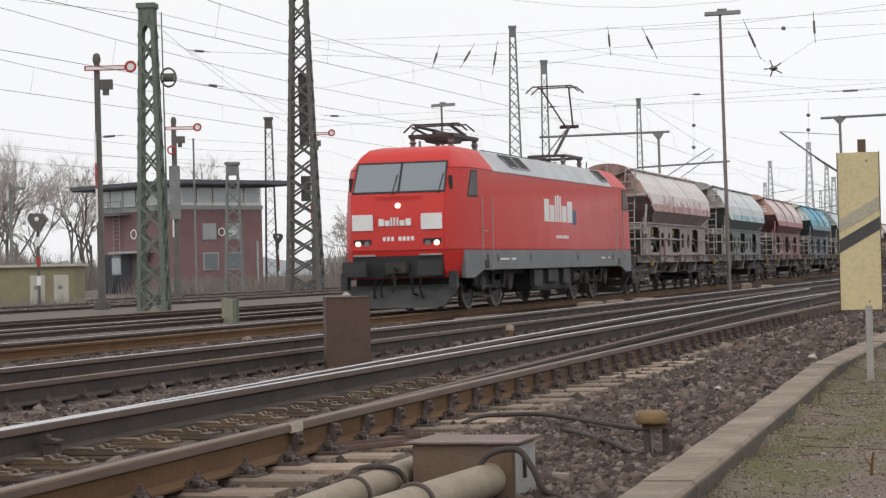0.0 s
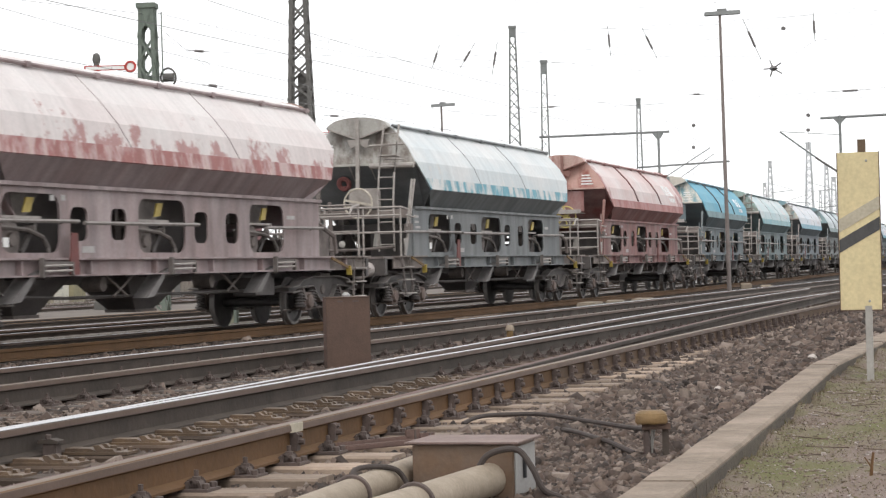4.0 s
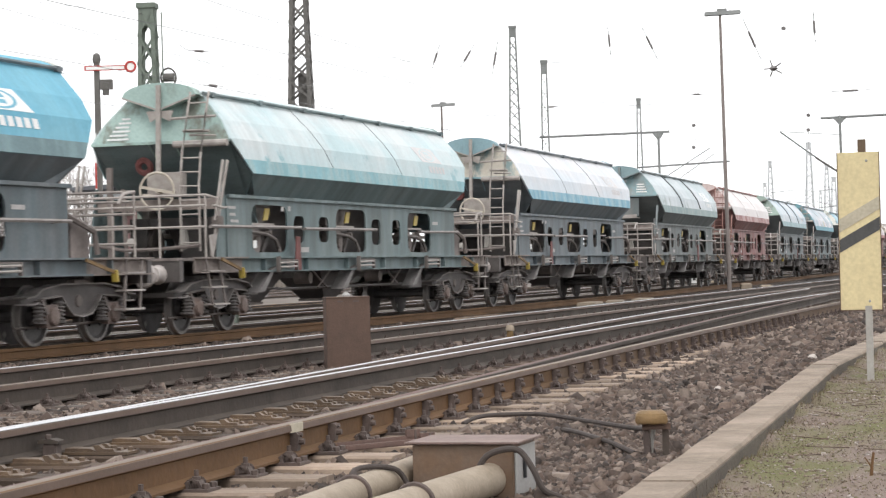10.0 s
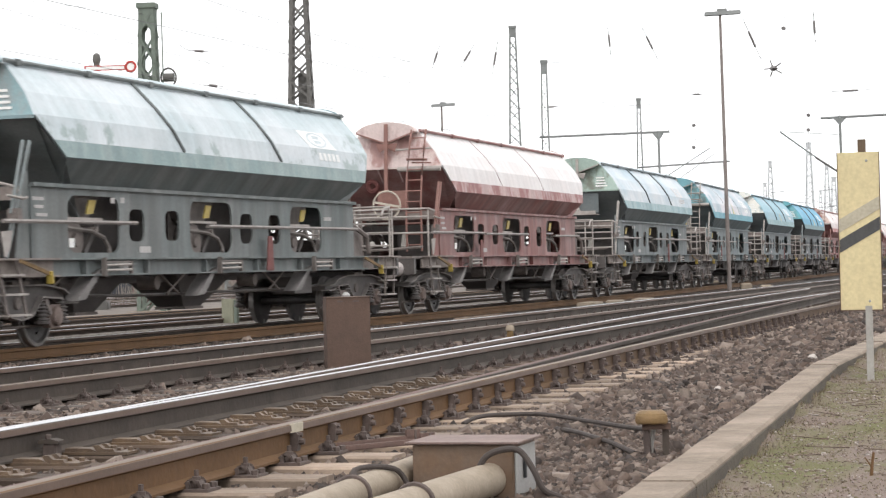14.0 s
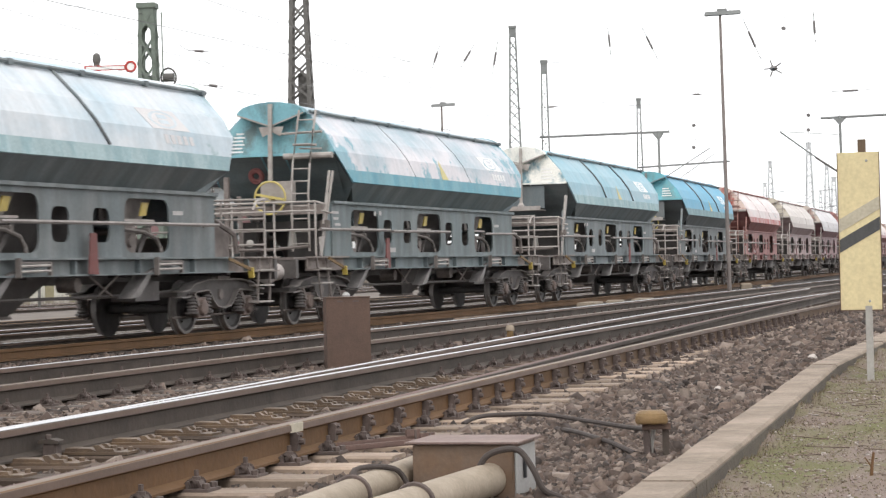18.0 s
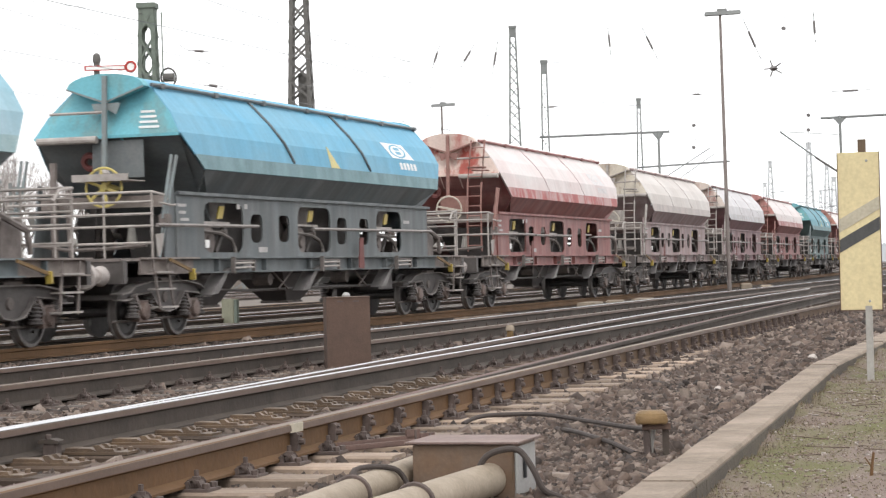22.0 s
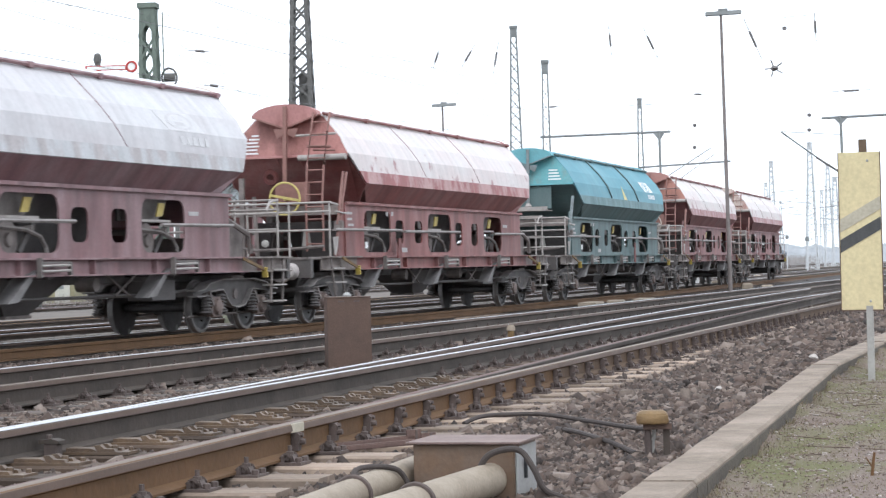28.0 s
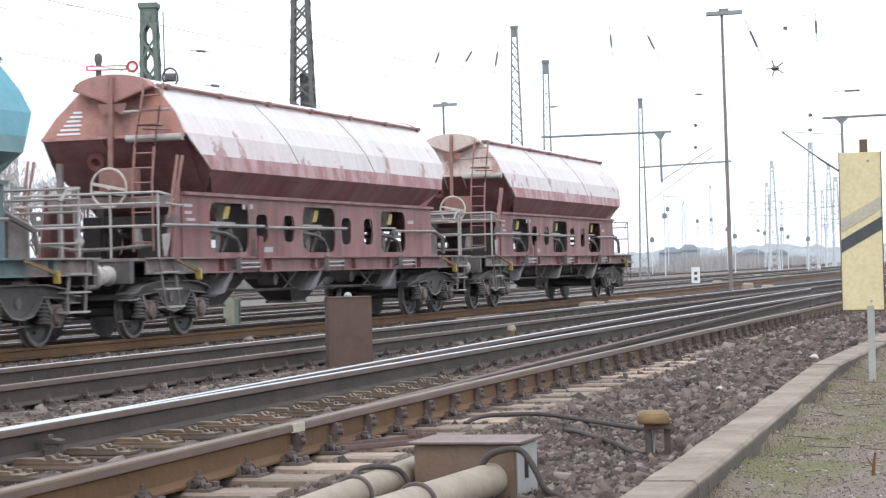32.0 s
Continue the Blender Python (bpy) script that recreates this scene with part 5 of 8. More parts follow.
    if kind == "ladder":
        m = M()
        for y in (-1.03, -0.67):
            m.tube([(-6.20, y, 4.30), (-6.36, y, 3.9), (-6.62, y, 3.2), (-6.74, y, 2.6), (-6.74, y, 1.45)], 0.024)
        for j in range(11):
            z = 1.6 + j * 0.25
            x = -6.74 if z < 2.6 else -6.74 + (z - 2.6) * 0.2 if z < 3.2 else -6.62 + (z - 3.2) * 0.38
            m.tube([(x, -1.03, z), (x, -0.67, z)], 0.017)
        part("ladder", m, RAILING, w)
        m = M().tube([(-6.4, -0.60, 3.60), (-6.4, -1.10, 3.58)], 0.03)
        m.tube([(-6.4, -0.72, 3.52), (-6.1, -1.1, 3.52)], 0.02)
        part("grab_rail", m, RAILING, w)
        hw = M().torus((-6.56, -0.14, 2.54), (1, 0, 0), 0.33, 0.022)
        hw.bar((-6.56, -0.44, 2.50), (-6.56, 0.16, 2.62), 0.03, 0.05)
        hw.bar((-6.56, -0.40, 2.42), (-6.56, 0.14, 2.48), 0.03, 0.04)
        hw.tube([(-6.56, -0.14, 2.54), (-6.2, -0.14, 2.54)], 0.04)
        part("wheel_box", M().box(-6.36, -6.16, -0.55, 0.15, 2.45, 2.88), RAILING, w, bevel=0.02)
        part("handwheel", hw, WHEELPAINT, w, "spoked brake handwheel")
        for j in range(6):
            z = 3.50 + j * 0.075
            part("end_lettering", M().box(xf(z) - 0.014, xf(z) - 0.002, 0.62 + 0.03 * (j % 2), 1.06 - 0.05 * j, z, z + 0.035), EMBLEM, w)
    else:
        part("shelf", M().box(-6.75, -6.1, -0.72, 0.32, 2.64, 2.66).box(-6.77, -6.75, -0.72, 0.32, 2.64, 2.76), HANDRAIL, w)
        part("recess_plate", M().box(-6.06, -6.04, -0.68, 0.28, 2.72, 3.36), body, w)
        for z in range(4):
            part("end_lettering", M().box(xf(3.55 + z * 0.09) - 0.014, xf(3.55 + z * 0.09) - 0.002, -0.98 + 0.04 * z, -0.60, 3.55 + z * 0.09, 3.59 + z * 0.09), WHITE, w)
    part("end_lamp", M().lathe([(0, 0.03), (0.02, 0.075), (0.05, 0.075), (0.08, 0.03)], (-7.62, -0.1, 1.62), "x", 12), POSTGREY, w)
    m = M().box(-8.1, 10.3, -0.3, 0.3, 0.92, 1.20)
    for x in (-6.1, -3.5, 1.1, 5.5, 8.3):
        m.box(x - 0.1, x + 0.1, -1.22, 1.22, 1.02, 1.25)
    part("centre_sill", m, UNDER, w)
    part("brake_rigging", M().tube([(-5.0, -0.8, 0.8), (-2.4, -0.9, 0.72), (5.6, -0.9, 0.72), (7.4, -0.8, 0.8)], 0.03).tube([(-3.9, -0.4, 0.95), (-2.6, -0.4, 0.95)], 0.17, 10).box(5.1, 6.0, -0.95, -0.5, 0.62, 0.95), UNDER, w)
    for e in (-1, 1):
        part("headstock", M().box(*sorted((MID + e * 9.15, MID + e * 9.3)), -1.28, 1.28, 0.92, 1.29), UNDER, w)
        for k in (-1, 1):
            m = M().lathe([(MID + e * 9.3, 0.17), (MID + e * 9.36, 0.145), (MID + e * 9.52, 0.135), (MID + e * 9.52, 0.09), (MID + e * 9.79, 0.09)], (0, k * 0.875, 1.05), "x", 14)
            m.lathe([(MID + e * 9.79, 0.2), (MID + e * 9.825, 0.22), (MID + e * 9.845, 0.17)], (0, k * 0.875, 1.05), "x", 18)
            part("buffer", m, TANKGREY, w)
        part("coupling", M().tube([(MID + e * 9.3, 0, 1.02), (MID + e * 9.5, 0, 1.0), (MID + e * 9.83, 0, 0.92)], 0.05), UNDER, w)
        part("brake_hose", M().tube([(MID + e * 9.3, 0.3, 0.98), (MID + e * 9.55, 0.32, 0.72), (MID + e * 9.68, 0.3, 0.62), (MID + e * 9.83, 0.28, 0.7)], 0.028), BLACKP, w)
        freight_bogie(w, MID + e * 7.23)
    return w


def repaint(w, swap):
    """Give a wagon's parts other paints, on meshes of its own."""
    done = {}
    for o in w.children_recursive:
        m = o.data.materials[0]
        if m in swap:
            if o.data not in done:
                done[o.data] = o.data.copy()
                done[o.data].materials[0] = swap[m]
            o.data = done[o.data]


def brake_wheel(w, y, paint):
    hw = M().torus((-6.62, y, 2.54), (1, 0, 0), 0.33, 0.022)
    for a in (20, 80, 140):
        c, d = 0.31 * math.cos(radians(a)), 0.31 * math.sin(radians(a))
        hw.bar((-6.62, y - c, 2.54 - d), (-6.62, y + c, 2.54 + d), 0.03, 0.045)
    hw.lathe([(-6.65, 0.07), (-6.58, 0.09), (-6.1, 0.04)], (0, y, 2.54), "x", 10)
    part("handwheel", hw, paint, w, "yellow spoked brake handwheel")


def emblem(w, flap, white, triangle):
    """Plain white emblem block with a ring, bars below it, and a warning triangle, on the side that shows."""
    emb = part("emblem", flap_patch([(4.75, 0.02), (6.2, 0.02), (6.5, 0.98), (5.05, 0.98)], 1, -1), white, w)
    ring = []
    for q in range(20):
        a = 2 * math.pi * q / 20
        ring.append((5.62 + 0.52 * math.cos(a), 0.5 + 0.43 * math.sin(a)))
    part("emblem_disc", flap_patch(ring, 1, -1, 0.0275), flap, emb)
    part("emblem_core", flap_patch([(5.62 + (a - 5.62) * 0.8, 0.5 + (b - 0.5) * 0.8) for a, b in ring], 1, -1, 0.029), white, emb)
    for z in (0.27, 0.53):
        part("emblem_bar", flap_patch([(5.42, z), (5.78, z), (5.82, z + 0.18), (5.46, z + 0.18)], 1, -1, 0.0305), flap, emb)
    for j in range(5):
        part("lettering", flap_patch([(5.4 + j * 0.24, 0.2), (5.56 + j * 0.24, 0.2), (5.58 + j * 0.24, 0.62), (5.42 + j * 0.24, 0.62)], 2, -1), white, w)
    if triangle:
        part("warning_patch", flap_patch([(0.95, -0.25), (1.5, 0.98), (0.98, 0.98)], 2, -1), TRIANGLE, w, "small yellow triangle")


TRIANGLE = surface("warning_yellow", (0.62, 0.54, 0.20), (0.5, 0.46, 0.25), rough=0.55, size=6)
EMBLEMFADE = surface("emblem_faded", (0.62, 0.60, 0.60), (0.52, 0.51, 0.52), rough=0.5, size=4)
SIDEBAR = surface("grimy_bar", (0.31, 0.28, 0.265), (0.17, 0.15, 0.14), rough=0.6, size=4)
PLATE = surface("dusty_plate", (0.50, 0.48, 0.47), (0.34, 0.32, 0.31), rough=0.6, size=8)
# Dusty gear, its tone lifted for glare in the openings.
GEAR = surface("dusty_gear_glare", (0.20, 0.178, 0.165), (0.105, 0.09, 0.082), rough=0.75, size=4, fine=30, bump=0.3)
AXLEBOX = surface("axle_box_rust", (0.20, 0.145, 0.125), (0.09, 0.07, 0.062), rough=0.65, size=5, fine=30, bump=0.2)
# Flange edges are painted pale for the light caught on them.
BOGIELIT = surface("bogie_flange_lit", (0.31, 0.282, 0.266), (0.125, 0.111, 0.105), rough=0.8, size=4, fine=30, bump=0.2)
# Bulkhead tone is dark to stand for shade inside the hopper end.
VOIDSHADE = surface("void_shaded_steel", (0.085, 0.076, 0.072), (0.05, 0.046, 0.044), rough=0.85, size=3)
SPRING = surface("spring_steel", (0.17, 0.155, 0.148), (0.08, 0.072, 0.068), rough=0.7, size=6)
# Grime tone raised to stand in for highlights along the end sill.
SILLDIRT = surface("grimy_highlit_sill", (0.30, 0.258, 0.235), (0.14, 0.115, 0.105), rough=0.8, size=3, fine=30, bump=0.2)
HANDRAIL = surface("handrail_grey", (0.44, 0.405, 0.38), (0.24, 0.21, 0.19), rough=0.65, size=5)
SPOUT = surface("spout_steel", (0.22, 0.205, 0.20), (0.11, 0.10, 0.096), rough=0.65, size=3)
CHUTE = surface("chute_steel", (0.11, 0.10, 0.096), (0.055, 0.05, 0.048), rough=0.7, size=2, fine=25, bump=0.2, spread=0.8)
TANKGREY = surface("buffer_grey", (0.56, 0.52, 0.50), (0.30, 0.255, 0.235), rough=0.6, size=5)
RUSTPANEL = surface("dull_red_plate", (0.20, 0.06, 0.055), (0.13, 0.06, 0.055), rough=0.7, size=6)
EMBLEM = surface("emblem_white", (0.80, 0.80, 0.79), (0.62, 0.64, 0.65), rough=0.5, size=6, amount=0.6)
RAILING = surface("railing_paint", (0.42, 0.39, 0.36), (0.22, 0.19, 0.175), rough=0.7, size=5)
WHEELPAINT = surface("handwheel_paint", (0.58, 0.54, 0.46), (0.38, 0.32, 0.26), rough=0.6, size=7)
RAILRED = surface("railing_red", (0.30, 0.155, 0.13), (0.19, 0.10, 0.085), rough=0.7, size=5)
RAILTEAL = surface("railing_teal", (0.22, 0.27, 0.28), (0.17, 0.165, 0.16), rough=0.7, size=5)
WHEELYELLOW = surface("handwheel_yellow", (0.58, 0.48, 0.14), (0.42, 0.34, 0.14), rough=0.6, size=7)


def paints(name, flap, flap_worn, amount, edge, edge_worn, body, body_worn, end, end_worn, arch=None, peel=(0.25, 0.5, 0.5)):
    body = tuple((0.86 if body[0] > body[2] else 0.72) * c for c in body)
    fade = 1.05 if max(flap) < 0.55 else 0.90
    return (flap_paint(name + "_flap", tuple(fade * c for c in flap), tuple(0.97 * c for c in flap_worn), edge, *peel), wagon_paint(name + "_edge", edge, edge_worn, 0.95, 0.10, 0.02, 0.12, 1.6),
            wagon_paint(name + "_body", body, tuple((0.9 if body[0] > body[2] else 0.74) * c for c in body_worn), 0.85, 0.3, 0.03, 0.28), wagon_paint(name + "_end", tuple(min(0.8, 1.4 * c) for c in end), end_worn, 0.95, 0.10, 0.06, 0.15, 1.3),
            wagon_paint(name + "_arch", tuple(min(0.8, 1.5 * c) for c in (arch or end)), end_worn, 0.8, 0.2, 0.12, 0.12, 1.6))


RB, RBW = (0.245, 0.088, 0.076), (0.36, 0.245, 0.235)
TB, TBW = (0.145, 0.195, 0.215), (0.22, 0.235, 0.245)
# wagon by wagon: kind, label, paints (flap, edge, body, end, each clean and worn), handwheel
FLEET = [
    ("ladder", "red-brown hopper wagon, roof flaps bleached white, end ladder", (0.76, 0.72, 0.71), (0.68, 0.61, 0.60), 0.8, (0.34, 0.13, 0.12), (0.56, 0.42, 0.41), (0.33, 0.245, 0.24), (0.42, 0.35, 0.35), (0.24, 0.16, 0.135), (0.15, 0.07, 0.055), 0),
    ("ladder", "grey hopper wagon, white roof flaps with flaking blue lower edge", (0.76, 0.77, 0.77), (0.60, 0.65, 0.67), 0.7, (0.62, 0.63, 0.62), (0.11, 0.34, 0.43), (0.20, 0.215, 0.225), (0.30, 0.31, 0.31), (0.28, 0.27, 0.25), (0.17, 0.14, 0.12), 0),
    ("ribbed", "red-brown hopper wagon with dusty pink ribbed roof flaps", (0.74, 0.67, 0.66), (0.64, 0.49, 0.475), 0.85, (0.33, 0.115, 0.105), (0.42, 0.22, 0.21), RB, RBW, (0.33, 0.20, 0.17), (0.24, 0.06, 0.045), 0),
    ("ribbed", "hopper wagon with bright blue ribbed roof flaps and emblem", (0.10, 0.34, 0.47), (0.17, 0.42, 0.53), 0.7, (0.17, 0.27, 0.29), (0.14, 0.22, 0.24), TB, TBW, (0.45, 0.42, 0.37), (0.16, 0.30, 0.34), 0),
    ("ladder", "teal hopper wagon, pale dusty roof flaps, end ladder and handwheel", (0.64, 0.69, 0.70), (0.46, 0.60, 0.63), 0.8, (0.20, 0.40, 0.45), (0.30, 0.44, 0.46), (0.17, 0.24, 0.25), (0.24, 0.29, 0.29), (0.22, 0.30, 0.28), (0.16, 0.17, 0.14), 0),
    ("ladder", "grey-blue hopper wagon, whitish roof flaps with blue edge, rusty end", (0.74, 0.73, 0.75), (0.60, 0.655, 0.71), 0.8, (0.14, 0.34, 0.46), (0.30, 0.46, 0.52), (0.16, 0.20, 0.225), (0.24, 0.26, 0.27), (0.38, 0.35, 0.30), (0.18, 0.27, 0.28), 0),
    ("ribbed", "green-teal hopper wagon with pale ribbed roof flaps", (0.48, 0.56, 0.59), (0.60, 0.64, 0.67), 0.75, (0.27, 0.34, 0.34), (0.22, 0.30, 0.305), (0.175, 0.205, 0.205), (0.25, 0.26, 0.255), (0.15, 0.225, 0.24), (0.24, 0.27, 0.27), 0),
    ("ladder", "red-brown hopper wagon, white bleached roof flaps, red ladder", (0.78, 0.76, 0.76), (0.70, 0.655, 0.65), 0.7, (0.28, 0.11, 0.105), (0.46, 0.33, 0.32), RB, RBW, (0.42, 0.345, 0.33), (0.34, 0.20, 0.185), 0),
    ("ribbed", "grey-green hopper wagon with dusty light ribbed roof flaps", (0.46, 0.57, 0.64), (0.62, 0.65, 0.68), 0.75, (0.24, 0.36, 0.39), (0.35, 0.46, 0.48), (0.17, 0.205, 0.215), (0.26, 0.275, 0.275), (0.22, 0.28, 0.25), (0.14, 0.15, 0.12), 0),
    ("ladder", "blue-teal hopper wagon, worn blue roof flaps, yellow handwheel", (0.40, 0.50, 0.56), (0.66, 0.64, 0.67), 0.8, (0.10, 0.30, 0.38), (0.16, 0.34, 0.40), (0.165, 0.215, 0.23), (0.25, 0.28, 0.28), (0.11, 0.24, 0.27), (0.10, 0.14, 0.14), 1),
    ("ribbed", "light blue hopper wagon, dusty ribbed flaps, whitish peeling end", (0.22, 0.40, 0.48), (0.34, 0.48, 0.545), 0.8, (0.20, 0.33, 0.36), (0.30, 0.42, 0.44), (0.165, 0.205, 0.22), (0.24, 0.265, 0.27), (0.55, 0.54, 0.50), (0.14, 0.27, 0.32), 0),
    ("ribbed", "hopper wagon with vivid blue ribbed roof flaps and emblem", (0.11, 0.34, 0.50), (0.16, 0.38, 0.52), 0.7, (0.16, 0.27, 0.30), (0.13, 0.23, 0.25), (0.16, 0.185, 0.195), (0.23, 0.24, 0.24), (0.10, 0.29, 0.34), (0.16, 0.30, 0.31), 0),
    ("ladder", "red hopper wagon, peeling white over red, end ladder and handwheel", (0.76, 0.72, 0.71), (0.66, 0.56, 0.55), 0.75, (0.38, 0.085, 0.08), (0.46, 0.30, 0.29), (0.28, 0.092, 0.08), (0.35, 0.20, 0.19), (0.44, 0.35, 0.31), (0.38, 0.07, 0.05), 0),
    ("ladder", "dusty beige hopper wagon with cream roof flaps and ladder", (0.66, 0.62, 0.59), (0.54, 0.49, 0.46), 0.7, (0.40, 0.36, 0.34), (0.46, 0.40, 0.38), (0.34, 0.225, 0.215), (0.42, 0.35, 0.345), (0.40, 0.36, 0.30), (0.27, 0.20, 0.16), 0),
    ("ladder", "faded red hopper wagon with greyish white roof flaps", (0.66, 0.65, 0.66), (0.54, 0.51, 0.52), 0.7, (0.50, 0.50, 0.51), (0.42, 0.38, 0.38), (0.26, 0.135, 0.14), (0.33, 0.23, 0.235), (0.40, 0.34, 0.30), (0.28, 0.13, 0.11), 0),
    ("ladder", "red hopper wagon, whitish roof flaps, yellow handwheel", (0.70, 0.66, 0.65), (0.66, 0.575, 0.56), 0.7, (0.30, 0.10, 0.10), (0.46, 0.29, 0.28), (0.27, 0.092, 0.082), (0.34, 0.19, 0.18), (0.27, 0.12, 0.105), (0.24, 0.10, 0.085), 1),
    ("ribbed", "green-blue hopper wagon with teal ribbed roof flaps and emblem", (0.085, 0.255, 0.315), (0.15, 0.325, 0.385), 0.75, (0.13, 0.225, 0.235), (0.10, 0.18, 0.19), (0.13, 0.205, 0.205), (0.19, 0.245, 0.24), (0.09, 0.235, 0.25), (0.16, 0.28, 0.28), 0),
    ("ladder", "red-brown hopper wagon, white dusty roof flaps, red ladder end", (0.70, 0.67, 0.64), (0.66, 0.575, 0.56), 0.7, (0.31, 0.135, 0.135), (0.44, 0.28, 0.28), (0.26, 0.10, 0.092), (0.32, 0.19, 0.185), (0.27, 0.125, 0.095), (0.22, 0.11, 0.095), 0),
    ("ladder", "last hopper wagon of the train, pale pinkish flaps on red-brown", (0.70, 0.66, 0.63), (0.66, 0.575, 0.56), 0.7, (0.33, 0.14, 0.14), (0.46, 0.31, 0.31), (0.27, 0.105, 0.098), (0.34, 0.20, 0.195), (0.40, 0.33, 0.29), (0.30, 0.15, 0.13), 0),
]
SPEED = 11.67
wagons, FLAPS = [], []
EMBLEMS = {2: (EMBLEM, False), 3: (EMBLEM, True), 4: (EMBLEMFADE, False), 5: (EMBLEMFADE, False), 6: (EMBLEM, False), 8: (EMBLEMFADE, False), 9: (EMBLEM, True), 10: (EMBLEM, True), 11: (EMBLEM, True), 12: (EMBLEMFADE, False), 14: (EMBLEMFADE, False), 16: (EMBLEM, True)}
PROTO = {}
PEEL = {0: (0.0, 1.25, 0.0), 1: (0.05, 0.9, 0.3), 2: (0.02, 0.5, 1.5), 3: (0.0, 0.3, 0.3), 5: (0.25, 0.3, 0.4), 6: (0.1, 0.8, 0.6), 7: (0.0, 0.45, 0.1), 9: (0.45, 0.6, 0.9), 10: (0.0, 0.4, 0.3), 11: (0.0, 0.2, 0.3), 12: (0.2, 0.35, 0.1), 13: (0.0, 0.3, 0.2), 14: (0.05, 0.3, 0.2), 15: (0.05, 0.9, 0.2), 16: (0.1, 0.2, 0.6), 17: (0.3, 0.7, 0.3), 18: (0.3, 0.7, 0.3)}
ARCHES = {2: (0.36, 0.25, 0.22), 5: (0.16, 0.25, 0.28), 6: (0.14, 0.20, 0.215), 9: (0.12, 0.26, 0.30), 15: (0.27, 0.13, 0.12), 16: (0.11, 0.27, 0.30), 17: (0.27, 0.14, 0.12)}
for number, (kind, label, *cols, yellow_wheel) in enumerate(FLEET):
    colours = paints("wagon_paint", *cols, ARCHES.get(number), PEEL.get(number, (0.25, 0.5, 0.5)))
    if kind not in PROTO:
        w = hopper_wagon(kind, colours, label)
        PROTO[kind] = (w, colours)
    else:
        proto, old = PROTO[kind]
        w = copy_thing(proto, Matrix())
        tagged(w, label)
        swap = dict(zip(old, colours))
        if yellow_wheel:
            swap[WHEELPAINT] = WHEELYELLOW
        if number in (2, 7, 12, 15, 17, 18):
            swap[RAILING] = RAILRED
        elif number in (3, 6, 11, 16):
            swap[RAILING] = RAILTEAL
        repaint(w, swap)
        for o in w.children_recursive:
            if o.name.startswith("wheelset"):
                WHEELS[("wagon", round(o.matrix_basis.translation.x, 2))].append(o)
    wagons.append(w)
    FLAPS.append(colours[0])
repaint(wagons[2], {RAILING: RAILRED})
for number, (white, triangle) in EMBLEMS.items():
    emblem(wagons[number], FLAPS[number], white, triangle)
for number in (2, 11):
    brake_wheel(wagons[number], -0.2, WHEELYELLOW)


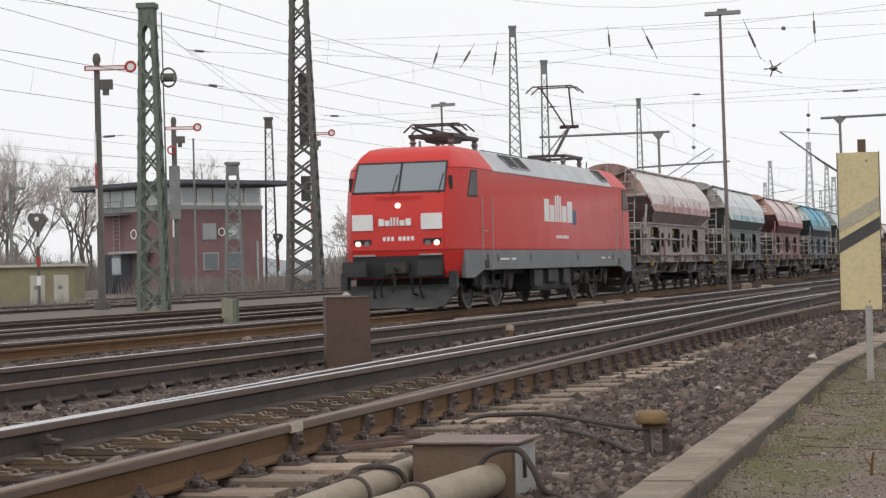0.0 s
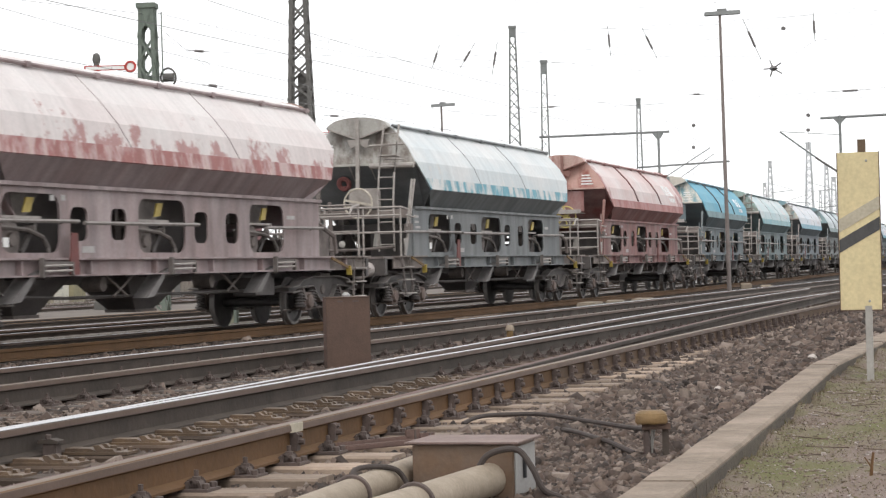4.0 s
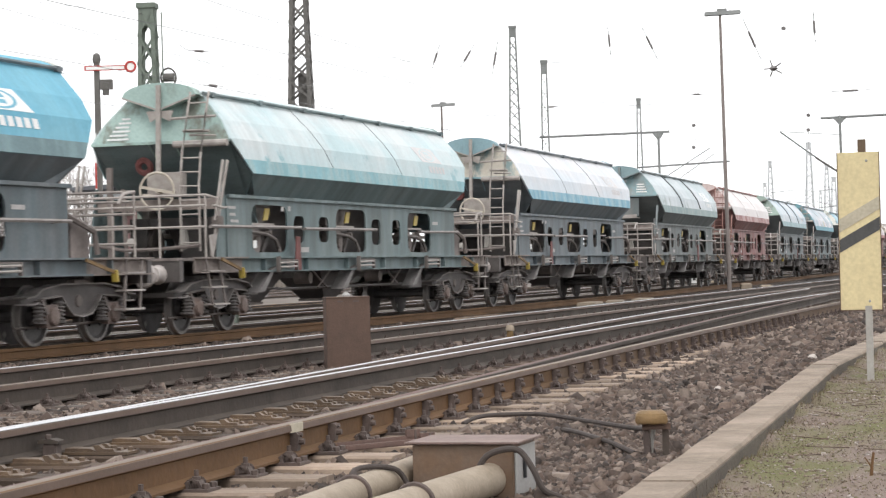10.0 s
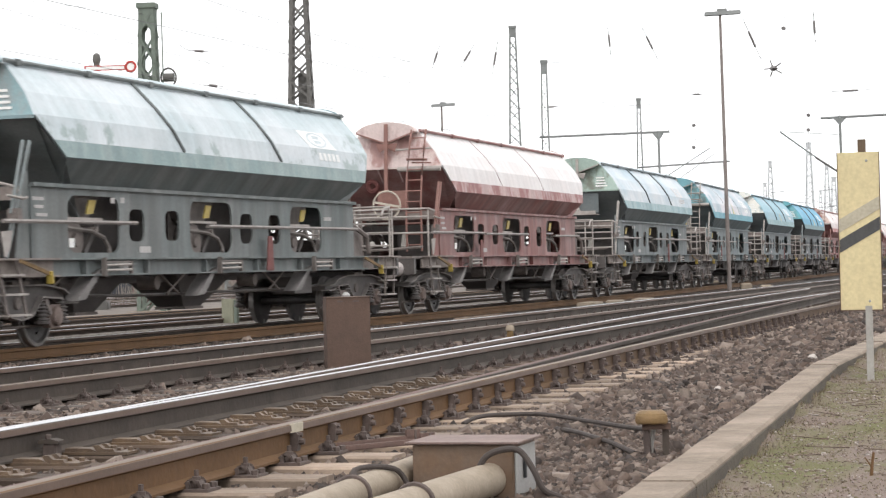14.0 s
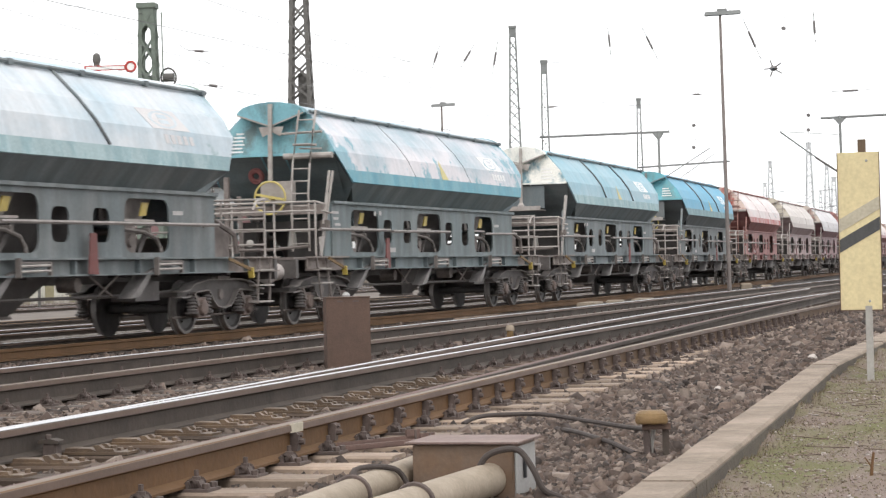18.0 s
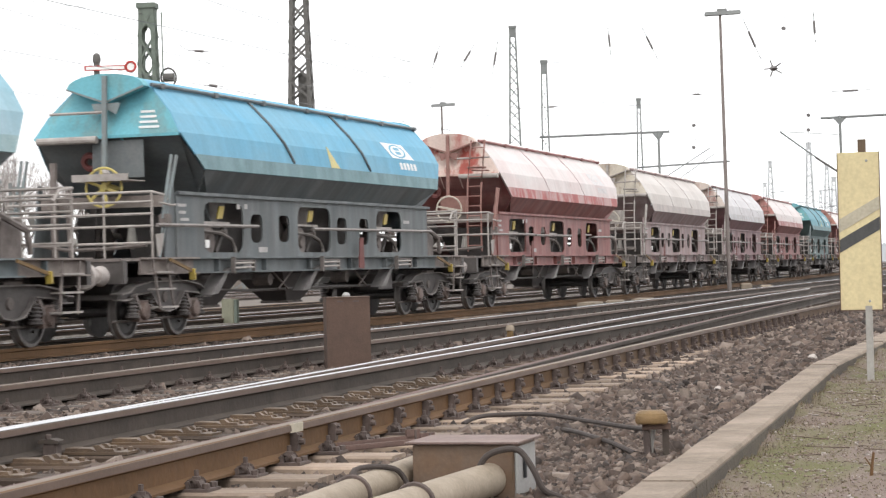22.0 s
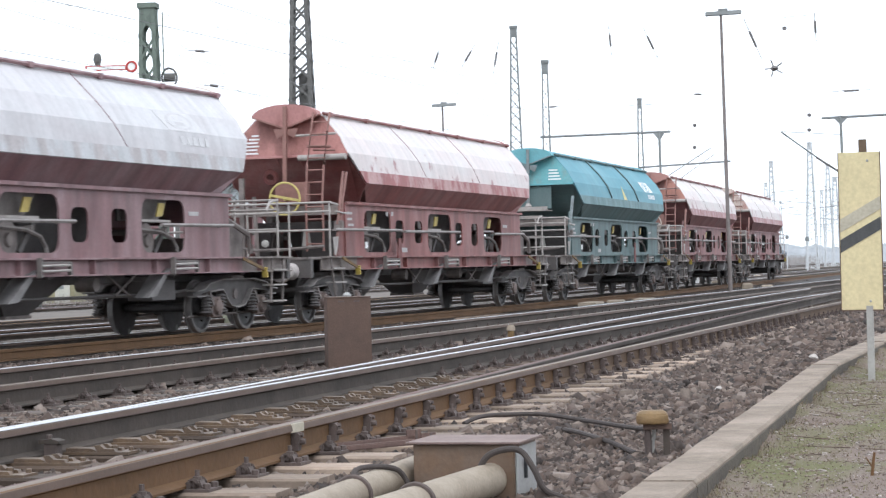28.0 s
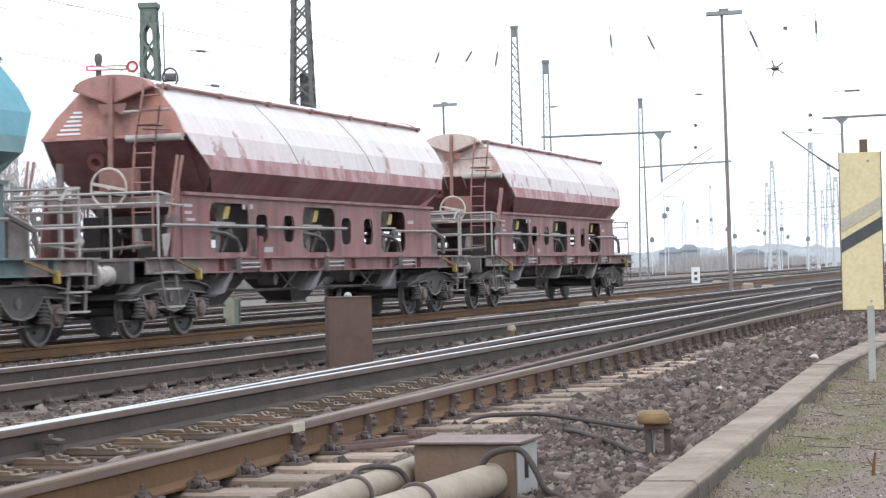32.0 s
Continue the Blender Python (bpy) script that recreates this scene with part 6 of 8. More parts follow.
def locomotive():
    L = thing("locomotive", label="red electric freight locomotive with grey skirt and silver roof", category="locomotive")

    def outline(z, ws, x1, wf, xs, back=None):
        if back is None:
            return [(-xs, ws, z), (-x1, wf, z), (-x1, -wf, z), (-xs, -ws, z), (xs, -ws, z), (x1, -wf, z), (x1, wf, z), (xs, ws, z)]
        return [(-back, ws, z), (-xs, ws, z), (-x1, wf, z), (-x1, -wf, z), (-xs, -ws, z), (-back, -ws, z)]
    body = part("body", M().loft([outline(1.47, 1.50, 9.38, 1.17, 8.86), outline(1.9, 1.50, 9.36, 1.17, 8.84), outline(2.82, 1.50, 9.24, 1.18, 8.72), outline(3.46, 1.50, 8.95, 1.20, 8.52)]), LRED, L, bevel=0.03)
    for e in (1, -1):
        rings = [outline(3.465, 1.495, 8.945, 1.20, 8.52, 6.6), outline(3.6, 1.40, 8.88, 1.17, 8.46, 6.6), outline(3.80, 1.24, 8.72, 1.10, 8.38, 6.6), outline(3.96, 1.11, 8.45, 1.0, 8.2, 6.6), outline(4.03, 0.9, 8.1, 0.8, 7.9, 6.6)]
        nose = [outline(0.82, 1.44, 9.22, 1.12, 8.72, 8.45), outline(1.0, 1.47, 9.3, 1.13, 8.78, 8.5), outline(1.465, 1.495, 9.375, 1.14, 8.90, 8.86)]
        flip = lambda rs: [[(x * e, y, z) for x, y, z in r] for r in rs]
        part("cab_roof", M().loft(flip(rings)), LRED, L)
        part("nose_skirt", M().loft(flip(nose)), LRED, L, bevel=0.02)
        # windscreen
        def scr(y, z, out):
            x = 9.24 - (z - 2.82) * 0.453
            return (-e * (x + out), y, z + out * 0.4)
        part("screen_surround", M().loft([[scr(-1.16, 2.86, o), scr(1.16, 2.86, o), scr(1.14, 3.62, o), scr(-1.14, 3.62, o)] for o in (-0.01, 0.012)]), BLACKP, L)
        for y0, y1 in ((-1.12, -0.03), (0.03, 1.12)):
            part("windscreen", M().loft([[scr(y0, 2.90, o), scr(y1, 2.90, o), scr(y1 * 0.975, 3.57, o), scr(y0 * 0.975, 3.57, o)] for o in (0.008, 0.018)]), WINDSCREEN, L, "pale reflecting windscreen pane")
            part("wiper", M().tube([scr(y0 + 0.12, 2.80, 0.03), scr(y0 + 0.05, 3.3, 0.03)], 0.012), BLACKP, L)
        part("grab_bar", M().tube([(-e * 9.30, -0.6, 2.78), (-e * 9.30, 0.6, 2.78)], 0.014), LRED, L)
        for k in (-1, 1):
            part("white_panel", M().box(*sorted((-e * 9.352, -e * 9.38)), *sorted((k * 0.60, k * 1.12)), 1.98, 2.36), WHITE, L, "plain white front panel")
            lamp = part("headlight", M().lathe([(-e * 9.36, 0.068), (-e * 9.39, 0.06)], (0, k * 0.98, 1.66), "x", 16), LAMPGLOW if e > 0 else LAMPDARK, L, "lit warm headlight" if e > 0 else "")
            part("tail_lamp", M().lathe([(-e * 9.36, 0.07), (-e * 9.385, 0.065)], (0, k * 0.76, 1.66), "x", 14), LAMPDARK, L)
            part("lamp_surround", M().box(*sorted((-e * 9.355, -e * 9.372)), *sorted((k * 0.64, k * 1.10)), 1.555, 1.765), BLACKP, L)
            m = M().lathe([(-e * 9.2, 0.16), (-e * 9.55, 0.15), (-e * 9.56, 0.11), (-e * 9.72, 0.11)], (0, k * 0.93, 1.06), "x", 16)
            b = part("buffer", m, BLACKP, L)
            part("buffer_plate", M().box(*sorted((-e * 9.72, -e * 9.78)), k * 0.93 - 0.31, k * 0.93 + 0.31, 0.87, 1.24), LGREYDARK, b, bevel=0.02)
            part("corner_step", M().box(*sorted((-e * 9.40, -e * 9.18)), *sorted((k * 1.26, k * 1.44)), 0.56, 0.98), LBOX, L, "grey corner step box", bevel=0.02)
            part("step_tread", M().box(*sorted((-e * 9.40, -e * 9.30)), *sorted((k * 0.55, k * 1.1)), 1.36, 1.40), ZINC, L)
            part("hose", M().tube([(-e * 9.3, k * 0.35, 1.0), (-e * 9.5, k * 0.37, 0.7), (-e * 9.45, k * 0.4, 0.45), (-e * 9.3, k * 0.45, 0.42)], 0.03), BLACKP, L)
            part("hose", M().tube([(-e * 9.3, k * 0.55, 0.9), (-e * 9.45, k * 0.57, 0.6), (-e * 9.4, k * 0.6, 0.38), (-e * 9.25, k * 0.6, 0.4)], 0.03), BLACKP, L)
            # cab side window and door rails
            win = [(-e * 8.60, 2.80), (-e * 7.92, 2.80), (-e * 7.92, 3.36), (-e * 8.30, 3.36)]
            frame_ = part("cab_window", M().prism([(a - (-e) * 0 + (0.05 if (a > -e * 8.1) else -0.05), z + (0.05 if z > 3 else -0.05)) for a, z in win], "y", *sorted((k * 1.49, k * 1.508))), BLACKP, L)
            part("window_pane", M().prism(win, "y", *sorted((k * 1.50, k * 1.514))), CABGLASS, frame_)
            for x in (7.70, 6.92):
                part("door_rail", M().tube([(-e * x, k * 1.50, 2.82), (-e * x, k * 1.56, 2.75), (-e * x, k * 1.56, 1.0), (-e * x, k * 1.50, 0.95)], 0.014), POSTGREY, L)
            part("door_handle", M().box(*sorted((-e * 7.42, -e * 7.2)), *sorted((k * 1.50, k * 1.53)), 1.93, 1.96), ZINC, L)
            part("steps", M().box(*sorted((-e * 7.55, -e * 7.0)), *sorted((k * 1.2, k * 1.46)), 0.55, 0.6).box(*sorted((-e * 7.55, -e * 7.0)), *sorted((k * 1.2, k * 1.46)), 0.3, 0.35), LUNDERB, L)
            part("mirror", M().box(*sorted((-e * 9.10, -e * 9.02)), *sorted((k * 1.21, k * 1.29)), 2.92, 3.25), BLACKP, L)
        part("top_lamp", M().lathe([(-e * 9.25, 0.065), (-e * 9.31, 0.06)], (0, 0, 2.56), "x", 16), LAMPGLOW if e > 0 else LAMPDARK, L, "lit top headlight" if e > 0 else "")
        part("buffer_beam", M().box(*sorted((-e * 9.05, -e * 9.36)), -1.12, 1.12, 0.84, 1.36), BLACKP, L)
        part("coupling_hook", M().tube([(-e * 9.3, 0, 1.05), (-e * 9.6, 0, 1.04), (-e * 9.68, 0, 0.95), (-e * 9.6, 0, 0.75)], 0.05), LUNDER, L)
        m = M().loft([[(-e * 9.02, 1.38, 0.66), (-e * 9.14, 0.7, 0.66), (-e * 9.16, -0.7, 0.66), (-e * 9.02, -1.38, 0.66), (-e * 8.92, -1.38, 0.66), (-e * 8.92, 1.38, 0.66)],
                      [(-e * 9.10, 1.34, 0.50), (-e * 9.28, 0.7, 0.46), (-e * 9.28, -0.7, 0.46), (-e * 9.10, -1.34, 0.50), (-e * 8.98, -1.3, 0.46), (-e * 8.98, 1.3, 0.46)],
                      [(-e * 9.22, 1.06, 0.14), (-e * 9.42, 0.6, 0.12), (-e * 9.42, -0.6, 0.12), (-e * 9.22, -1.06, 0.14), (-e * 9.1, -1.02, 0.12), (-e * 9.1, 1.02, 0.12)]])
        part("snow_plough", m, PLOUGH, L, "dusty dark grey snow plough")
        part("gear_panel", M().box(*sorted((-e * 8.9, -e * 9.0)), -1.2, 1.2, 0.5, 0.86), LUNDER, L)
        part("drawbar_housing", M().box(*sorted((-e * 9.36, -e * 9.5)), -0.28, 0.28, 0.92, 1.22), LUNDERB, L, bevel=0.03)
        part("air_hose", M().tube([(-e * 9.36, 0.02, 0.9), (-e * 9.52, 0.05, 0.62), (-e * 9.5, 0.1, 0.5), (-e * 9.4, 0.12, 0.55)], 0.028), LUNDERB, L)
        # plain bars in place of lettering on the front
        for j, (w, h) in enumerate([(0.13, 0.17), (0.11, 0.13), (0.04, 0.2), (0.04, 0.2), (0.04, 0.2), (0.12, 0.13), (0.13, 0.17)]):
            y = 0.46 - sum([0.16, 0.14, 0.075, 0.075, 0.075, 0.15, 0.15][:j])
            part("lettering_bar", M().box(*sorted((-e * 9.345, -e * 9.368)), y - w, y, 2.08, 2.08 + h), WHITE, L)
        for j in range(7):
            y = 0.36 - j * 0.105 - (0.08 if j > 2 else 0)
            part("number_bar", M().box(*sorted((-e * 9.36, -e * 9.374)), y - 0.07, y, 1.72, 1.82), WHITE, L)
        for x0, x1 in (((-4.95, -3.95), (-3.85, -2.75)) if e > 0 else ((5.64, 6.5),)):
            for k in (-1, 1):
                pts = [(x0 + 0.1, 3.60, 1.385), (x1 + 0.1, 3.60, 1.385), (x1 - 0.18, 3.93, 1.125), (x0 - 0.18, 3.93, 1.125)]
                v = part("roof_vent", M().loft([[(x, k * (y + o), z + o * 0.8) for x, z, y in pts] for o in (-0.01, 0.02)]), BLACKP, L)
                for j in range(5):
                    u = (j + 0.5) / 5
                    a = [(pts[0][i] + (pts[3][i] - pts[0][i]) * u) for i in range(3)]
                    b = [(pts[1][i] + (pts[2][i] - pts[1][i]) * u) for i in range(3)]
                    part("slat", M().bar((a[0] + 0.05, k * (a[2] + 0.02), a[1] + 0.018), (b[0] - 0.05, k * (b[2] + 0.02), b[1] + 0.018), 0.014, 0.01), LUNDER, v)
                part("vent_frame", M().tube([(x, k * (y + 0.02), z + 0.02) for x, z, y in pts + pts[:1]], 0.02), LSILVER, v)
    sec = [(1.497, 3.462), (1.40, 3.6), (1.08, 3.98), (0.8, 4.04), (-0.8, 4.04), (-1.08, 3.98), (-1.40, 3.6), (-1.497, 3.462)]
    part("roof", M().prism(sec, "x", -6.6, 6.6), LSILVER, L)
    part("roof_edge", M().box(-6.6, 6.6, -1.515, 1.515, 3.438, 3.462), LSILVER, L)
    for k in (-1, 1):
        part("skirt", M().prism([(-8.90, 1.468), (8.90, 1.468), (8.88, 0.80), (8.20, 0.80), (7.45, 0.98), (-7.45, 0.98), (-8.20, 0.80), (-8.88, 0.80)], "y", *sorted((k * 1.40, k * 1.503))), LGREY, L, bevel=0.008)
        for x in (-7.2, -6.4, -3.2, 2.4, 6.6, 8.0):
            part("hatch", M().box(x - 0.05, x + 0.05, *sorted((k * 1.50, k * 1.508)), 1.18, 1.36), BLACKP, L)
        # Flat black patches stand for the shade in foot recesses.
        part("foot_recess", M().box(-7.45, -7.1, *sorted((k * 1.50, k * 1.509)), 1.02, 1.22), BLACKP, L)
        part("foot_recess", M().box(7.1, 7.45, *sorted((k * 1.50, k * 1.509)), 1.02, 1.22), BLACKP, L)
        sgn = 1 if k < 0 else -1
        x = -1.55 * sgn
        for j, (w, h, gap) in enumerate([(0.56, 0.62, 0.66), (0.50, 0.46, 0.60), (0.17, 0.72, 0.27), (0.17, 0.76, 0.27), (0.17, 0.72, 0.27), (0.56, 0.46, 0.68), (0.60, 0.60, 0.7)]):
            part("lettering_bar", M().box(*sorted((x, x + sgn * w)), *sorted((k * 1.50, k * 1.507)), 2.26, 2.26 + h), WHITE, L)
            x += sgn * gap
        part("blue_square", M().box(*sorted((x - sgn * 0.1, x + sgn * 0.4)), *sorted((k * 1.50, k * 1.505)), 2.2, 2.62), LBLUE, L, "dark blue square")
        for j in range(8):
            a = -0.2 + j * 0.19
            part("number_bar", M().box(a, a + 0.14, *sorted((k * 1.50, k * 1.505)), 1.80, 1.89), WHITE, L)
        for a, b in ((-6.2, -5.5), (-5.3, -4.9), (5.2, 5.6), (6.0, 6.2)):
            part("marking", M().box(a, b, *sorted((k * 1.503, k * 1.508)), 1.22, 1.27), WHITE, L)
    for k in (-1, 1):
        for a, b, lo in ((-2.5, -1.6, 0.50), (0.9, 1.7, 0.54), (-0.9, 0.2, 0.6)):
            part("equipment_box", M().box(a, b, *sorted((k * 1.28, k * 1.42)), lo, 0.95), LBOX, L, "grey equipment box", bevel=0.015)
        part("air_tank", M().tube([(2.6, k * 1.15, 0.7), (3.3, k * 1.15, 0.7)], 0.18, 12), LUNDERB, L)
    part("transformer", M().box(-2.4, 2.4, -1.3, 1.3, 0.36, 0.96), LUNDER, L, bevel=0.05)
    part("underfloor", M().box(-8.7, 8.7, -1.1, 1.1, 0.86, 1.0), LUNDER, L)
    for c in (-5.6, 6.1):
        m = M().box(-1.9, 1.9, -0.6, 0.6, 0.5, 0.86)
        bogie = part("bogie", m, LUNDER, L)
        bogie.matrix_basis = pose(c, 0, 0)
        for k in (-1, 1):
            f = part("side_frame", M().prism([(-1.95, 0.70), (-1.95, 0.90), (-0.8, 0.88), (-0.5, 0.72), (0.5, 0.72), (0.8, 0.88), (1.95, 0.90), (1.95, 0.70), (0.9, 0.66), (0.55, 0.52), (-0.55, 0.52), (-0.9, 0.66)], "y", *sorted((k * 0.98, k * 1.14))), LUNDER, bogie)
            for x in (-1.325, 1.325):
                m = M().lathe([(k * 1.0, 0.22), (k * 1.2, 0.2), (k * 1.24, 0.12)], (x, 0, 0.625), "y", 14)
                for d in (-0.4, 0.4):
                    m.lathe([(0.5, 0.09), (0.9, 0.09)], (x + d, k * 1.07, 0), "z", 10)
                part("axle_box", m, LUNDERB, bogie)
                part("damper", M().tube([(x * 0.4, k * 1.22, 0.6), (x * 0.4, k * 1.25, 1.0)], 0.06), LUNDERB, bogie)
                part("sand_pipe", M().tube([(x * 1.55, k * 0.85, 0.9), (x * 1.6, k * 0.8, 0.3), (x * 1.5, k * 0.76, 0.12)], 0.03), LUNDERB, bogie)
        for x in (-1.325, 1.325):
            WHEELS.setdefault(("loco", x), []).append(wheelset(bogie, x, 0.625))
    # pantographs: the front one folded, the rear one raised
    for c, up in ((-5.95, False), (5.65, True)):
        base = M()
        for x in (-0.9, 0.9):
            base.box(c + x - 0.05, c + x + 0.05, -0.6, 0.6, 4.34, 4.42)
        for y in (-0.55, 0.55):
            base.box(c - 0.95, c + 0.95, y - 0.04, y + 0.04, 4.35, 4.42)
        p = part("pantograph", base, PANTO, L, "raised pantograph" if up else "folded pantograph")
        for x in (-0.9, 0.9):
            for y in (-0.5, 0.5):
                part("insulator", M().lathe([(4.03 + 0.06 * q, 0.09 if q % 2 else 0.055) for q in range(6)], (c + x, y, 0), "z", 12), INSUL, p)
        if up:
            knee = (c + 1.65, 5.45)
            head = (c + 0.1, 6.55)
            part("lower_arm", M().tube([(c - 0.1, 0, 4.42), (knee[0], 0, knee[1])], 0.055), PANTO, p)
            part("coupling_rod", M().tube([(c - 0.6, 0.1, 4.42), (knee[0] - 0.1, 0.1, knee[1] - 0.12)], 0.02), PANTO, p)
            for y in (-1, 1):
                part("upper_arm", M().tube([(knee[0], y * 0.12, knee[1]), (head[0], y * 0.45, head[1])], 0.028), PANTO, p)
            part("knee", M().lathe([(-0.3, 0.06), (0.3, 0.06)], (knee[0], 0, knee[1]), "y", 10), PANTO, p)
            hx, hz = head
        else:
            part("lower_arm", M().tube([(c - 0.7, 0, 4.44), (c + 1.3, 0, 4.52)], 0.07), PANTO, p)
            for y in (-1, 1):
                part("upper_arm", M().tube([(c + 1.3, y * 0.12, 4.52), (c - 0.8, y * 0.45, 4.64)], 0.04), PANTO, p)
            part("strut", M().tube([(c - 0.9, 0.5, 4.60), (c + 0.9, 0.55, 4.42)], 0.03), PANTO, p)
            part("insulator", M().lathe([(4.03 + 0.07 * q, 0.10 if q % 2 else 0.06) for q in range(7)], (c + 1.2, -0.4, 0), "z", 12), INSUL, p)
            part("drive_unit", M().box(c - 0.5, c + 0.4, -0.35, 0.35, 4.24, 4.46), PANTO, p, bevel=0.03)
            hx, hz = c - 0.35, 4.66
        for d in (-0.28, 0.28):
            part("contact_strip", M().tube([(hx + d, -0.84, hz - 0.16), (hx + d, -0.62, hz + 0.03), (hx + d, 0.62, hz + 0.03), (hx + d, 0.84, hz - 0.16)], 0.025), PANTO, p)
        for y in (-0.45, 0.45):
            part("head_frame", M().tube([(hx - 0.28, y, hz), (hx + 0.28, y, hz)], 0.02), PANTO, p)
    part("roof_line", M().tube([(-3.8, -0.3, 4.16), (4.8, -0.3, 4.16)], 0.014), LGREYDARK, L)
    for x in (-3.4, -1.0, 1.4, 3.8):
        part("roof_insulator", M().lathe([(4.03 + 0.026 * q, 0.05 if q % 2 else 0.03) for q in range(6)], (x, -0.3, 0), "z", 10), INSUL, L)
    part("antenna", M().tube([(-6.9, 0.3, 4.03), (-6.9, 0.3, 4.25)], 0.03), LGREYDARK, L)
    part("antenna", M().tube([(7.4, -0.5, 4.03), (7.4, -0.5, 4.3)], 0.02), LGREYDARK, L)

    def stretch_ends(x):
        """Stretches the cab ends outward and a little back to fit the camera's view."""
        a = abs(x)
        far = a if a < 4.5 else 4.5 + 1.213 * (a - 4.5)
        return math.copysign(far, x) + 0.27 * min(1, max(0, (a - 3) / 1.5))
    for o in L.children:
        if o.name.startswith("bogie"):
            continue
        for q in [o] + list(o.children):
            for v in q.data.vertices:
                v.co.x = stretch_ends(v.co.x)
    return L


PLOUGH = surface("plough_grey", (0.082, 0.080, 0.080), (0.05, 0.048, 0.047), rough=0.75, size=2, fine=30)
CABGLASS = surface("cab_side_glass", (0.030, 0.028, 0.026), (0.055, 0.05, 0.045), rough=0.45, size=2, bump=0)
LBOX = surface("underfloor_grey", (0.055, 0.055, 0.057), (0.03, 0.03, 0.031), rough=0.7, size=2)
LUNDER = surface("loco_grime", (0.036, 0.033, 0.031), (0.02, 0.019, 0.018), rough=0.8, size=3, fine=30, bump=0.2)
LUNDERB = surface("loco_grime_light", (0.065, 0.06, 0.056), (0.032, 0.03, 0.028), rough=0.8, size=3, fine=30, bump=0.2)
LGREYDARK = surface("loco_dark_grey", (0.040, 0.041, 0.043), (0.026, 0.026, 0.027), rough=0.6, size=2)
LBLUE = surface("loco_blue", (0.06, 0.09, 0.22), rough=0.5, size=2)
PANTO = surface("pantograph_steel", (0.07, 0.05, 0.048), (0.045, 0.035, 0.035), rough=0.6, size=4)
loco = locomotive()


PALESTONE = surface("pale_stone", (0.55, 0.50, 0.46), (0.36, 0.32, 0.29), rough=0.9, size=20)
for x, y, r in ((22.0, 3.92, 0.05), (16.7, 3.72, 0.035)):
    single("pale_stone", M().lathe([(-0.6 * r, 0.5 * r), (-0.2 * r, r), (0.35 * r, 0.8 * r), (0.7 * r, 0.3 * r)], (0, 0, 0), "z", 6), PALESTONE, pose(x, y, 0.045, 20, 10, 40), "single whitish stone lying on dark ballast", "stone", "pale stones")
single("cable_trough", M().box(0, 9.0, -0.45, 0.45, -0.1, 0.22), MASTDARK, Matrix.Translation((52.0, 14.6, -0.2)) @ Matrix.Rotation(0.05, 4, "Z"), "long dark covered cable trough beside the track", "cable trough")
for i in range(5):
    single("plank", M().box(-0.14, 0.14, -1.1, 1.1, 0, 0.06), WOODTIE, Matrix.Translation((47.5 + i * 0.8, 15.6 + 0.03 * i, -0.17)) @ Matrix.Rotation(0.1 + 0.1 * (i % 2), 4, "Z"), "loose weathered wooden plank lying on the ballast", "plank", "loose planks")
pm = M().box(10.55, 10.72, near_y(10.63) - 0.752 - 0.045, near_y(10.63) - 0.752 - 0.034, TOP - 0.045, TOP + 0.002)
single("paint_mark", pm, SIGNG, label="pale paint mark on the rail head", category="paint mark")

# Masts, signals and lamps -------------------------------------------
BASE = -0.235


def lattice_mast(x, y, top, wb, wt, material, label, turn=20.0, panels=None, cap=True, plates=(), split=False):
    t = thing("lattice_mast", pose(x, y, BASE, 0, 0, turn), label, "mast", "lattice masts of the yard")
    h = top - BASE
    n = panels or max(6, int(h / (0.95 * (wb + wt) / 2 + 0.25)))
    leg = (0.06 * (wb + wt) / 1.4 + 0.025) * (1.45 if split else 1.0)
    wid = lambda z: wb + (wt - wb) * z / h
    for a, b in ((-1, -1), (1, -1), (1, 1), (-1, 1)):
        part("leg", M().loft([[(a * (wid(z) / 2 - dx), b * (wid(z) / 2 - dy), z) for dx, dy in ((0, 0), (leg, 0), (leg, leg), (0, leg))] for z in (0, h)]), material, t)
    m = M()
    def brace(p, q):
        if split:
            part("brace", M().bar(p, q, leg * 0.3, leg * 0.55), material, t)
        else:
            m.bar(p, q, leg * 0.28, leg * 0.42)
    for i in range(n):
        z0, z1 = h * i / n, h * (i + 1) / n
        for f in range(4):
            c, s = (1, 0, -1, 0)[f], (0, 1, 0, -1)[f]
            w0, w1 = wid(z0) / 2, wid(z1) / 2
            P = lambda u, w, z: (u * w * c - w * s * 0.97, u * w * s + w * c * 0.97, z)
            d = -1 if (i + f) % 2 else 1
            brace(P(-d, w0, z0), P(d, w1, z1))
            if wb > 0.9:
                brace(P(d, w0, z0), P(-d, w1, z1))
    if not split:
        tagged(part("bracing", m, material, t), kind="stuff")
    if cap:
        part("cap", M().box(-wt * 0.62, wt * 0.62, -wt * 0.62, wt * 0.62, h, h + 0.16).box(-wt / 2, wt / 2, -wt / 2, wt / 2, h - 0.6, h), material, t)
    part("foundation", M().box(-wb * 0.8, wb * 0.8, -wb * 0.8, wb * 0.8, -0.3, 0.12), CONCRETE, t, bevel=0.02)
    for z, w in plates:
        part("cabinet", M().box(wid(z) / 2, wid(z) / 2 + 0.3, -0.25, 0.25, z, z + w), material, t)
    return t


